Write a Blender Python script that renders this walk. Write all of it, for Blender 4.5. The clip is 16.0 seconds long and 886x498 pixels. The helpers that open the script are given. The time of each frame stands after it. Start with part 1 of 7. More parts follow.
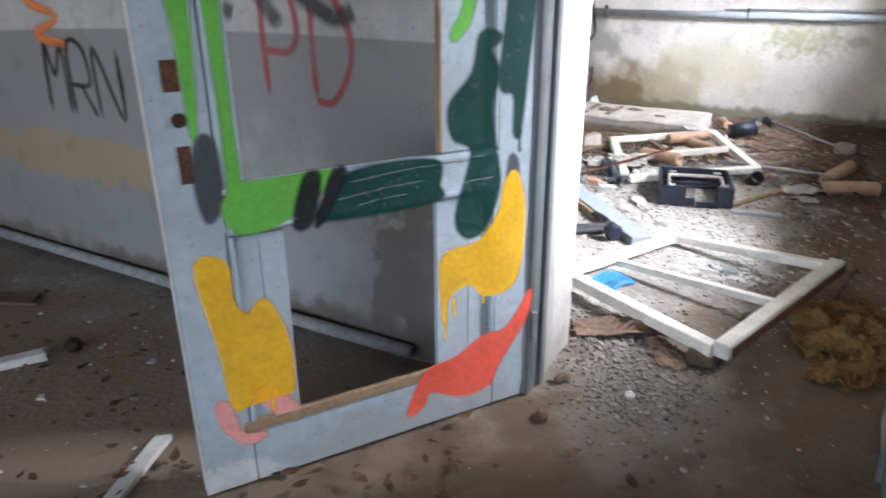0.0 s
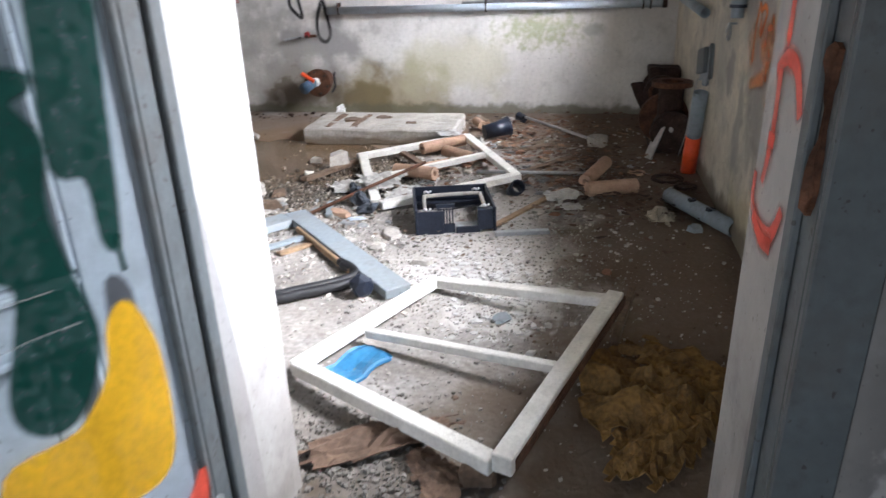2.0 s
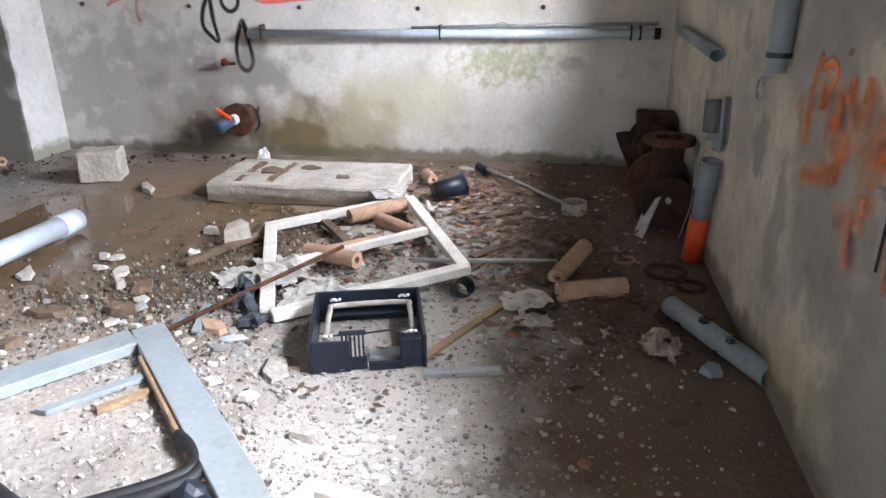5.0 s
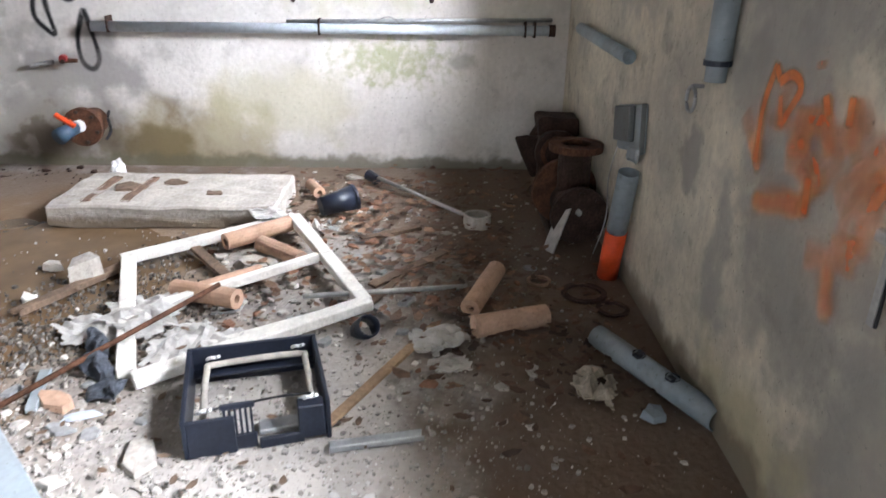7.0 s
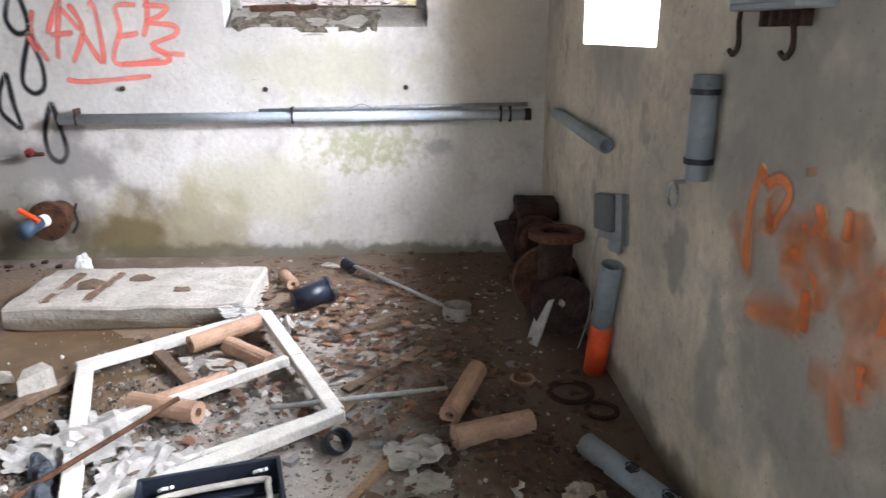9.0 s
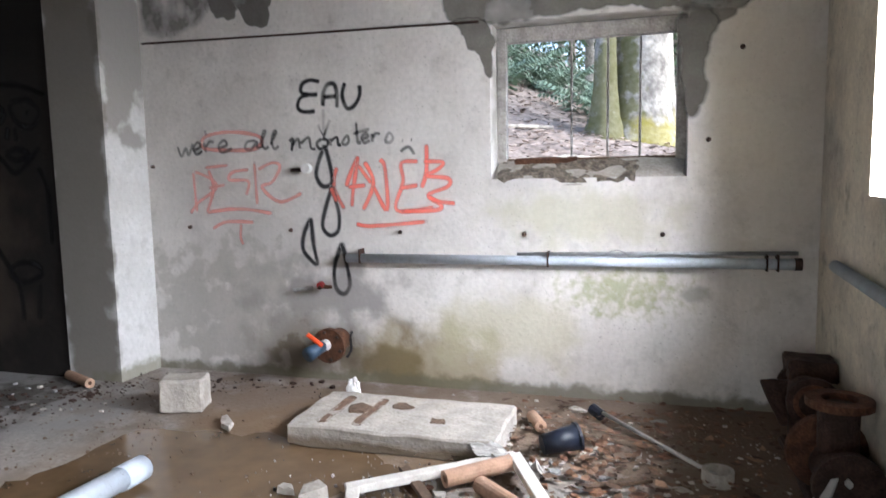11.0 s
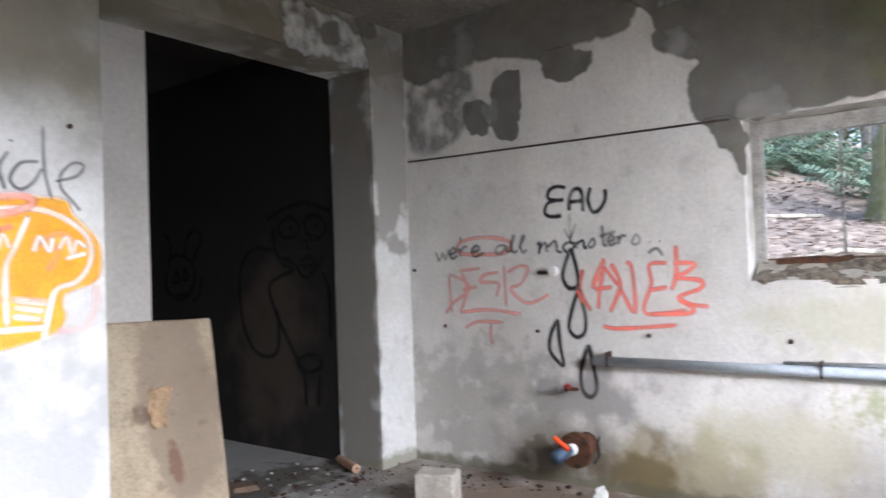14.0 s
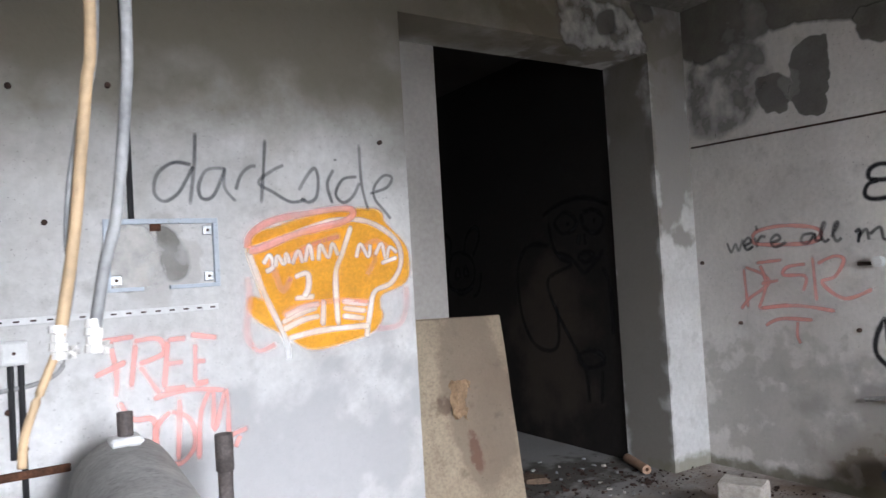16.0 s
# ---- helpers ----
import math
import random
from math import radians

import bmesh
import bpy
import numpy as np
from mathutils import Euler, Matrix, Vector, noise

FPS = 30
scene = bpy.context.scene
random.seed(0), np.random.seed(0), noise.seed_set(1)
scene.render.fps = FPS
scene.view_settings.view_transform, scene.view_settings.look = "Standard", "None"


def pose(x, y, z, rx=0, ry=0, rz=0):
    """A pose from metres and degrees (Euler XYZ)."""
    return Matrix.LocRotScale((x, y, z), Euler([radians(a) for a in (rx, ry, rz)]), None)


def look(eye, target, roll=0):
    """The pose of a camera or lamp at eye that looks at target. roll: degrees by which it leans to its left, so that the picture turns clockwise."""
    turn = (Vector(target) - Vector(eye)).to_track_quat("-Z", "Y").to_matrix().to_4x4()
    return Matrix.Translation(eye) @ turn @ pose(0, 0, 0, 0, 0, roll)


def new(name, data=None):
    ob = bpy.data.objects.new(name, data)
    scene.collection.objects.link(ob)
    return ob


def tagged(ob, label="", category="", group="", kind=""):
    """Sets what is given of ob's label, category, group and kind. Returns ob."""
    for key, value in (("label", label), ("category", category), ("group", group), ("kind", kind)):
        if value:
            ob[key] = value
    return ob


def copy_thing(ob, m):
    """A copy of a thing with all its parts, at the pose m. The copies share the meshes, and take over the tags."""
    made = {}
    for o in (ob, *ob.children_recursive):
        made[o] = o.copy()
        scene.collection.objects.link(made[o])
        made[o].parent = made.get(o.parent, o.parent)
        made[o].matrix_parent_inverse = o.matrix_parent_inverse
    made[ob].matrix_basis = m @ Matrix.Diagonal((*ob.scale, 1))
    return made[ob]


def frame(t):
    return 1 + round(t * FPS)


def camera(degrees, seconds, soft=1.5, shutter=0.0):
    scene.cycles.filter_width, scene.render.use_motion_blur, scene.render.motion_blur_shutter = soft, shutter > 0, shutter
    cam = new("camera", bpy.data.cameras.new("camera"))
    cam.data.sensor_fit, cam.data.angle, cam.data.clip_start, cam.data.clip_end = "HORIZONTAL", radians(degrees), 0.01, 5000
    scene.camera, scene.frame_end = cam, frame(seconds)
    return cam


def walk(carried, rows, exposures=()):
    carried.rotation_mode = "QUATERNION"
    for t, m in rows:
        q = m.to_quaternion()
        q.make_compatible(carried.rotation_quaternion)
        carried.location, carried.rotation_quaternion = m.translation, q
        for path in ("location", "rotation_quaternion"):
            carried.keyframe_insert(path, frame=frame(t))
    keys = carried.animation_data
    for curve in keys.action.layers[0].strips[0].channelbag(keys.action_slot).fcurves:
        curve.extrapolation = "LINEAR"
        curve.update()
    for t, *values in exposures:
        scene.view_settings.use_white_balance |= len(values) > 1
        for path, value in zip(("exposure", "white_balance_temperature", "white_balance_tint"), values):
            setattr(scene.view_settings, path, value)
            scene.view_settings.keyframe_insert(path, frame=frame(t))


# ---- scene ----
cam = camera(64.9, 16.0, 1.4, 0.4)
SUN, DAY = 2.0, 54.0
PATH = [
    (0, (0.21, 1.534, 1.383), (1.817, 2.45, 0.624), -0.4),
    (0.5, (0.31, 1.521, 1.363), (1.998, 2.234, 0.562), -1.9),
    (1, (0.585, 1.537, 1.342), (2.305, 2.148, 0.526), -2.8),
    (1.5, (0.829, 1.552, 1.357), (2.532, 2.056, 0.438), -0.8),
    (2, (1.108, 1.581, 1.344), (2.915, 1.949, 0.568), -2.0),
    (2.5, (1.332, 1.539, 1.37), (3.126, 1.777, 0.518), -2.3),
    (3, (1.72, 1.544, 1.367), (3.542, 1.9, 0.623), 0.5),
    (3.2, (1.84, 1.533, 1.367), (3.669, 1.912, 0.651), -0.4),
    (5.3, (2.387, 1.564, 1.341), (4.213, 1.857, 0.579), -0.3),
    (5.5, (2.417, 1.572, 1.332), (4.228, 1.864, 0.536), 0.5),
    (6, (2.55, 1.628, 1.328), (4.359, 1.733, 0.48), -0.9),
    (6.5, (2.633, 1.689, 1.326), (4.435, 1.67, 0.458), 0.3),
    (7, (2.772, 1.687, 1.347), (4.617, 1.654, 0.577), 0.9),
    (7.5, (2.869, 1.638, 1.363), (4.721, 1.43, 0.637), 1.3),
    (8, (2.929, 1.631, 1.413), (4.784, 1.345, 0.724), 0.6),
    (8.5, (2.958, 1.635, 1.414), (4.848, 1.44, 0.788), 0.3),
    (9, (2.953, 1.641, 1.416), (4.863, 1.568, 0.827), -0.2),
    (9.5, (2.935, 1.699, 1.424), (4.846, 1.809, 0.842), 0.2),
    (10, (2.906, 1.751, 1.459), (4.824, 2.054, 0.98), -0.3),
    (10.2, (2.905, 1.75, 1.467), (4.815, 2.146, 1.028), -0.8),
    (12.3, (2.841, 1.731, 1.589), (4.71, 2.442, 1.565), -1.4),
    (12.5, (2.848, 1.741, 1.586), (4.7, 2.497, 1.551), -1.7),
    (13, (2.877, 1.705, 1.572), (4.673, 2.586, 1.565), -1.5),
    (13.5, (2.89, 1.683, 1.598), (4.6, 2.72, 1.613), -1.5),
    (14, (2.821, 1.707, 1.613), (4.42, 2.906, 1.667), -2.1),
    (14.5, (2.755, 1.781, 1.658), (4.147, 3.214, 1.746), -2.7),
    (15, (2.749, 1.789, 1.678), (3.976, 3.366, 1.759), -2.7),
    (15.5, (2.741, 1.852, 1.668), (3.873, 3.499, 1.751), -2.5),
    (16, (2.686, 1.888, 1.683), (3.763, 3.573, 1.738), -3.4),
]
walk(cam, [(t, look(eye, target, roll)) for t, eye, target, roll in PATH],
     [(t, e, 6150, 13) for t, e in ((0.0, 1.95), (1.5, 1.72), (3.0, 1.42), (5.5, 1.72), (8.0, 1.92), (9.5, 1.72), (10.0, 1.57), (12.5, 1.81), (13.5, 1.80), (14.5, 1.5), (16.0, 1.16))])

# ---- daylight ----
world = bpy.data.worlds.new("overcast_sky")
scene.world = world
world.use_nodes = True
sky = world.node_tree.nodes.new("ShaderNodeTexSky")
sky.sky_type, sky.sun_disc = "NISHITA", False
sky.sun_elevation, sky.sun_rotation = radians(40), radians(180)
sky.air_density, sky.dust_density = 1.0, 1.0
world.node_tree.links.new(sky.outputs[0], world.node_tree.nodes["Background"].inputs[0])
world.node_tree.nodes["Background"].inputs[1].default_value = 0.15
sun = new("sun", bpy.data.lights.new("sun", "SUN"))
sun.data.energy, sun.data.angle, sun.data.color = SUN, radians(66), (1.0, 0.99, 0.98)
sun.matrix_world = look((4.6, -10.0, 8.4), (4.6, 0.0, 0.0))


def sky_opening(x, y, z, w, h, tx, ty, tz, power):
    """A lamp for the daylight that comes in through an opening of the wall."""
    lamp = new("window_daylight", bpy.data.lights.new("window_daylight", "AREA"))
    lamp.data.shape, lamp.data.size, lamp.data.size_y = "RECTANGLE", w, h
    lamp.data.energy, lamp.data.color = power, (0.94, 0.955, 1.0)
    lamp.matrix_world = look((x, y, z), (tx, ty, tz))
    return lamp


for wx, w, tx, low, high, fan, rise, dip in ((5.62, 1.7, 6.2, 1.4, 1.7, 104, 0.0, 0.65), (3.47, 1.1, 3.47, 1.7, 0.06, 96, 0.03, 0.60)):
    sky_opening(wx, -0.20, 2.15 + rise, w, 0.9, tx, 0.82, 2.15 + rise - dip, DAY * low).data.spread = radians(fan)
    sky_opening(wx, -0.20, 2.90, w, 0.6, tx, 0.82, 1.70, DAY * high).data.spread = radians(120)
# added lamp at an unseen hall opening, to brighten the hall and the door
sky_opening(-2.55, 2.7, 1.1, 3.8, 1.9, -1.5, 2.7, 0.8, DAY * 0.34)


# ---- materials ----
def mat(name, col, rough=0.8, metal=0.0, vary=0.25, scale=6.0, bump=0.3, fine=60.0, col2=None, spec=0.4, rnd=0.0):
    """A worn surface: two scales of colour change and a fine relief, in metres."""
    m = bpy.data.materials.new(name)
    m.use_nodes = True
    nt = m.node_tree
    b = nt.nodes["Principled BSDF"]
    geo = nt.nodes.new("ShaderNodeNewGeometry")
    tex = nt.nodes.new("ShaderNodeTexCoord")
    n1, n2 = nt.nodes.new("ShaderNodeTexNoise"), nt.nodes.new("ShaderNodeTexNoise")
    n1.inputs["Scale"].default_value, n1.inputs["Detail"].default_value = scale, 5
    n2.inputs["Scale"].default_value, n2.inputs["Detail"].default_value = fine, 4
    nt.links.new(geo.outputs["Position"], n1.inputs["Vector"])
    nt.links.new(geo.outputs["Position"], n2.inputs["Vector"])
    dark = col2 if col2 else tuple(c * (1 - vary) for c in col)
    mix = nt.nodes.new("ShaderNodeMix")
    mix.data_type = "RGBA"
    ramp = nt.nodes.new("ShaderNodeMapRange")
    ramp.inputs[1].default_value, ramp.inputs[2].default_value = 0.35, 0.65
    nt.links.new(n1.outputs["Fac"], ramp.inputs[0])
    nt.links.new(ramp.outputs[0], mix.inputs[0])
    mix.inputs[6].default_value, mix.inputs[7].default_value = (*dark, 1), (*col, 1)
    out = mix.outputs[2]
    mul = nt.nodes.new("ShaderNodeMix")
    mul.data_type, mul.blend_type = "RGBA", "MULTIPLY"
    mr = nt.nodes.new("ShaderNodeMapRange")
    mr.inputs[1].default_value, mr.inputs[2].default_value = 0.3, 0.7
    mr.inputs[3].default_value, mr.inputs[4].default_value = 1 - vary, 1.0
    nt.links.new(n2.outputs["Fac"], mr.inputs[0])
    mul.inputs[0].default_value = 1.0
    nt.links.new(out, mul.inputs[6])
    nt.links.new(mr.outputs[0], mul.inputs[7])
    out = mul.outputs[2]
    if rnd:
        info = nt.nodes.new("ShaderNodeNewGeometry")
        rr = nt.nodes.new("ShaderNodeMapRange")
        rr.inputs[3].default_value, rr.inputs[4].default_value = 1 - rnd, 1 + rnd * 0.5
        nt.links.new(info.outputs["Random Per Island"], rr.inputs[0])
        m2 = nt.nodes.new("ShaderNodeMix")
        m2.data_type, m2.blend_type = "RGBA", "MULTIPLY"
        m2.inputs[0].default_value = 1.0
        nt.links.new(out, m2.inputs[6])
        nt.links.new(rr.outputs[0], m2.inputs[7])
        out = m2.outputs[2]
    nt.links.new(out, b.inputs["Base Color"])
    b.inputs["Roughness"].default_value, b.inputs["Metallic"].default_value = rough, metal
    b.inputs["Specular IOR Level"].default_value = spec
    if bump:
        bp = nt.nodes.new("ShaderNodeBump")
        bp.inputs["Strength"].default_value, bp.inputs["Distance"].default_value = bump, 0.01
        nt.links.new(n2.outputs["Fac"], bp.inputs["Height"])
        nt.links.new(bp.outputs[0], b.inputs["Normal"])
    return m


def stain_shade(m, centre, size, col, amount=0.8, hard=0.25, warp=0.35, wscale=3.0):
    """A stain or painted-in shade of its own shape: an ellipsoid in the room with a ragged rim."""
    nt = m.node_tree
    b = nt.nodes["Principled BSDF"]
    src = b.inputs["Base Color"].links[0].from_socket
    geo = nt.nodes.new("ShaderNodeNewGeometry")
    sub = nt.nodes.new("ShaderNodeVectorMath")
    sub.operation = "SUBTRACT"
    sub.inputs[1].default_value = centre
    nt.links.new(geo.outputs["Position"], sub.inputs[0])
    div = nt.nodes.new("ShaderNodeVectorMath")
    div.operation = "DIVIDE"
    div.inputs[1].default_value = size
    nt.links.new(sub.outputs[0], div.inputs[0])
    ln = nt.nodes.new("ShaderNodeVectorMath")
    ln.operation = "LENGTH"
    nt.links.new(div.outputs[0], ln.inputs[0])
    nz = nt.nodes.new("ShaderNodeTexNoise")
    nz.inputs["Scale"].default_value, nz.inputs["Detail"].default_value = wscale, 6
    nt.links.new(geo.outputs["Position"], nz.inputs["Vector"])
    ma = nt.nodes.new("ShaderNodeMath")
    ma.operation = "MULTIPLY_ADD"
    ma.inputs[1].default_value, ma.inputs[2].default_value = warp * 4, -warp * 2
    nt.links.new(nz.outputs["Fac"], ma.inputs[0])
    add = nt.nodes.new("ShaderNodeMath")
    nt.links.new(ln.outputs["Value"], add.inputs[0])
    nt.links.new(ma.outputs[0], add.inputs[1])
    mr = nt.nodes.new("ShaderNodeMapRange")
    mr.interpolation_type = "SMOOTHSTEP"
    mr.inputs[1].default_value, mr.inputs[2].default_value = 1 - hard, 1 + hard
    mr.inputs[3].default_value, mr.inputs[4].default_value = amount, 0.0
    nt.links.new(add.outputs[0], mr.inputs[0])
    mix = nt.nodes.new("ShaderNodeMix")
    mix.data_type = "RGBA"
    nt.links.new(mr.outputs[0], mix.inputs[0])
    nt.links.new(src, mix.inputs[6])
    mix.inputs[7].default_value = (*col, 1)
    nt.links.new(mix.outputs[2], b.inputs["Base Color"])


M_PLASTER = mat("aged_plaster", (0.62, 0.59, 0.54), 0.9, vary=0.16, scale=2.2, fine=35, bump=0.25)
M_BACK = mat("limewashed_plaster", (0.72, 0.695, 0.66), 0.9, vary=0.13, scale=2.5, fine=30, bump=0.3)
M_RIGHT = mat("yellowed_plaster", (0.68, 0.62, 0.49), 0.9, vary=0.2, scale=2.6, fine=34, bump=0.3)
M_DARKSIDE = mat("grey_painted_plaster", (0.70, 0.70, 0.685), 0.85, vary=0.15, scale=1.6, fine=30, bump=0.22)
M_COLUMN = mat("raw_concrete", (0.36, 0.34, 0.31), 0.92, vary=0.35, scale=5, fine=28, bump=0.5)
# near-black plaster: the darkness of the unlit back room sits in its colour
M_DARKROOM = mat("shade_darkened_plaster", (0.017, 0.0138, 0.0112), 0.92, vary=0.3, scale=1.7, fine=20, bump=0.3)
M_CEIL = mat("stained_ceiling", (0.34, 0.32, 0.29), 0.95, vary=0.4, scale=1.6, fine=24, bump=0.4)
M_HALL = mat("two_tone_hall_plaster", (0.60, 0.59, 0.57), 0.85, vary=0.14, scale=2.2, fine=30, bump=0.25)
M_FLOOR = mat("dirty_concrete_floor", (0.47, 0.435, 0.40), 0.82, vary=0.4, scale=2.3, fine=42, bump=0.6, spec=0.3)
M_CONC = mat("weathered_concrete", (0.54, 0.505, 0.45), 0.92, vary=0.25, scale=7, fine=50, bump=0.6)
M_BLUEGREY = mat("blue_grey_paint", (0.28, 0.325, 0.35), 0.55, vary=0.16, scale=4, fine=40, bump=0.12)
# doorway shade is in the frame's darker paint, hall light in the door's
M_GREYPAINT = mat("darkened_grey_paint", (0.125, 0.142, 0.146), 0.55, vary=0.16, scale=4, fine=40, bump=0.15)
M_DOOR = mat("worn_lit_grey_blue_paint", (0.46, 0.54, 0.60), 0.55, vary=0.16, scale=4, fine=40, bump=0.12)
stain_shade(M_DOOR, (1.3, 2.86, 0.02), (0.12, 0.12, 0.10), (0.70, 0.69, 0.66), 0.8, 0.15, 0.8, 12)
stain_shade(M_DOOR, (1.7, 2.6, 0.02), (0.6, 0.4, 0.10), (0.33, 0.32, 0.29), 0.6, 0.4, 0.8, 9)
M_PARTITION = mat("dusty_partition_plaster", (0.44, 0.42, 0.39), 0.9, vary=0.15, scale=2, fine=30, bump=0.2)
M_WHITEWOOD = mat("flaking_white_paint", (0.78, 0.76, 0.70), 0.7, vary=0.15, scale=14, fine=80, bump=0.4)
M_RAWWOOD = mat("raw_wood", (0.40, 0.27, 0.16), 0.8, vary=0.3, scale=9, fine=60, bump=0.3)
M_OLDWOOD = mat("old_brown_wood", (0.20, 0.135, 0.09), 0.85, vary=0.4, scale=9, fine=60, bump=0.3)
M_BLACKPL = mat("black_plastic", (0.018, 0.024, 0.04), 0.42, vary=0.3, scale=12, fine=80, bump=0.1)
M_PVC = mat("grey_pvc", (0.28, 0.33, 0.36), 0.45, vary=0.16, scale=6, fine=40, bump=0.1)
M_PVCL = mat("pale_blue_pvc", (0.54, 0.61, 0.68), 0.45, vary=0.14, scale=6, fine=40, bump=0.1)
M_RUST = mat("rusted_iron", (0.17, 0.075, 0.04), 0.85, 0.2, vary=0.5, scale=14, fine=90, bump=0.6)
M_DARKRUST = mat("dark_rusted_iron", (0.085, 0.048, 0.034), 0.8, 0.3, vary=0.5, scale=14, fine=90, bump=0.6)
M_TERRA = mat("terracotta_card", (0.53, 0.345, 0.24), 0.8, vary=0.2, scale=12, fine=70, bump=0.2)
M_ORANGE = mat("orange_red_paint", (0.80, 0.09, 0.02), 0.5, vary=0.15, scale=14, fine=60, bump=0.1)
M_STEEL = mat("galvanised_steel", (0.50, 0.52, 0.53), 0.45, 0.7, vary=0.2, scale=14, fine=60, bump=0.1)
M_WHITEPL = mat("white_plastic", (0.74, 0.75, 0.74), 0.45, vary=0.12, scale=10, fine=50, bump=0.1)
M_BAG = mat("crumpled_pale_plastic", (0.52, 0.51, 0.48), 0.32, vary=0.2, scale=16, fine=22, bump=0.5)
M_CREAM = mat("dirty_cream_cloth", (0.46, 0.40, 0.31), 0.85, vary=0.3, scale=20, fine=70, bump=0.4)
M_CARD = mat("wet_brown_cardboard", (0.24, 0.155, 0.105), 0.85, vary=0.4, scale=9, fine=60, bump=0.3)
M_RUBBER = mat("black_rubber", (0.022, 0.022, 0.024), 0.6, vary=0.3, scale=12, fine=60, bump=0.2)
M_BLUEPL = mat("blue_plastic", (0.04, 0.20, 0.38), 0.4, vary=0.2, scale=10, fine=60, bump=0.1)
M_SLUDGE = mat("yellow_brown_foam", (0.28, 0.155, 0.04), 0.85, vary=0.5, scale=9, fine=60, bump=0.8)
M_BOARD = mat("stained_chipboard", (0.42, 0.34, 0.24), 0.85, vary=0.3, scale=3, fine=50, bump=0.3)
M_LAG = mat("pipe_lagging", (0.46, 0.46, 0.44), 0.85, vary=0.2, scale=5, fine=40, bump=0.4)
M_CABLE = mat("tan_cable", (0.37, 0.265, 0.155), 0.7, vary=0.25, scale=14, fine=60, bump=0.2)
M_CABLEG = mat("dusty_grey_cable", (0.42, 0.42, 0.41), 0.7, vary=0.25, scale=14, fine=60, bump=0.2)
M_WATER = mat("muddy_water", (0.17, 0.11, 0.06), 0.07, vary=0.25, scale=1.5, fine=8, bump=0.02, spec=0.6)
M_CHIP = mat("plaster_chips", (0.64, 0.60, 0.54), 0.9, vary=0.2, scale=20, fine=90, bump=0.3, rnd=0.35)
M_GRIT = mat("stone_grit", (0.46, 0.42, 0.375), 0.9, vary=0.2, scale=20, fine=90, bump=0.3, rnd=0.35)
M_LEAF = mat("dead_leaves", (0.24, 0.13, 0.075), 0.8, vary=0.4, scale=20, fine=90, bump=0.3, rnd=0.65)


def spray(name, col, patchy=0.10, grain=55):
    """Spray paint whose cover thins out towards the rim of each stroke."""
    m = mat(name, col, 0.65, vary=0.16, scale=7, fine=70, bump=0.05, spec=0.12)
    nt = m.node_tree
    at = nt.nodes.new("ShaderNodeAttribute")
    at.attribute_name = "cover"
    nz = nt.nodes.new("ShaderNodeTexNoise")
    nz.inputs["Scale"].default_value, nz.inputs["Detail"].default_value = grain, 5
    geo = nt.nodes.new("ShaderNodeNewGeometry")
    nt.links.new(geo.outputs["Position"], nz.inputs["Vector"])
    mr = nt.nodes.new("ShaderNodeMapRange")
    mr.inputs[1].default_value, mr.inputs[2].default_value = 0.32, 0.62
    mr.inputs[3].default_value, mr.inputs[4].default_value = 1 - patchy, 1.0
    nt.links.new(nz.outputs["Fac"], mr.inputs[0])
    mu = nt.nodes.new("ShaderNodeMath")
    mu.operation = "MULTIPLY"
    nt.links.new(at.outputs["Fac"], mu.inputs[0])
    nt.links.new(mr.outputs[0], mu.inputs[1])
    nt.links.new(mu.outputs[0], nt.nodes["Principled BSDF"].inputs["Alpha"])
    return m


P_BLACK = spray("black_spray_paint", (0.02, 0.02, 0.022))
P_FADED = spray("faded_black_spray_paint", (0.075, 0.08, 0.088))
P_INK = spray("black_marker_paint", (0.03, 0.031, 0.035), 0.15, 40)
P_SMEAR = spray("smeared_orange_paint", (0.90, 0.27, 0.075), 0.55, 16)
P_RED = spray("salmon_red_spray_paint", (0.92, 0.19, 0.14))
P_PINK = spray("pale_pink_spray_paint", (0.90, 0.38, 0.33))
P_CRIMSON = spray("dark_red_spray_paint", (0.50, 0.09, 0.09))
P_ORANGE = spray("orange_spray_paint", (0.95, 0.29, 0.075))
P_AMBER = spray("amber_spray_paint", (0.90, 0.42, 0.03))
P_YELLOW = spray("yellow_spray_paint", (0.92, 0.51, 0.02))
P_DKGREEN = spray("dark_green_spray_paint", (0.003, 0.045, 0.034))
P_LTGREEN = spray("light_green_spray_paint", (0.16, 0.50, 0.07))
P_CORAL = spray("coral_spray_paint", (0.92, 0.13, 0.08))
P_WHITE = spray("white_spray_paint", (0.85, 0.85, 0.83))


stain_shade(M_BOARD, (5.45, 5.8, 0.9), (0.30, 0.4, 0.7), (0.20, 0.155, 0.115), 0.8, 0.1, 0.3, 4)
stain_shade(M_BOARD, (5.2, 5.8, 0.75), (0.10, 0.3, 0.07), (0.10, 0.06, 0.04), 0.7, 0.4, 0.9, 14)
stain_shade(M_BOARD, (5.35, 5.8, 0.45), (0.05, 0.3, 0.13), (0.12, 0.05, 0.03), 0.7, 0.4, 0.9, 14)


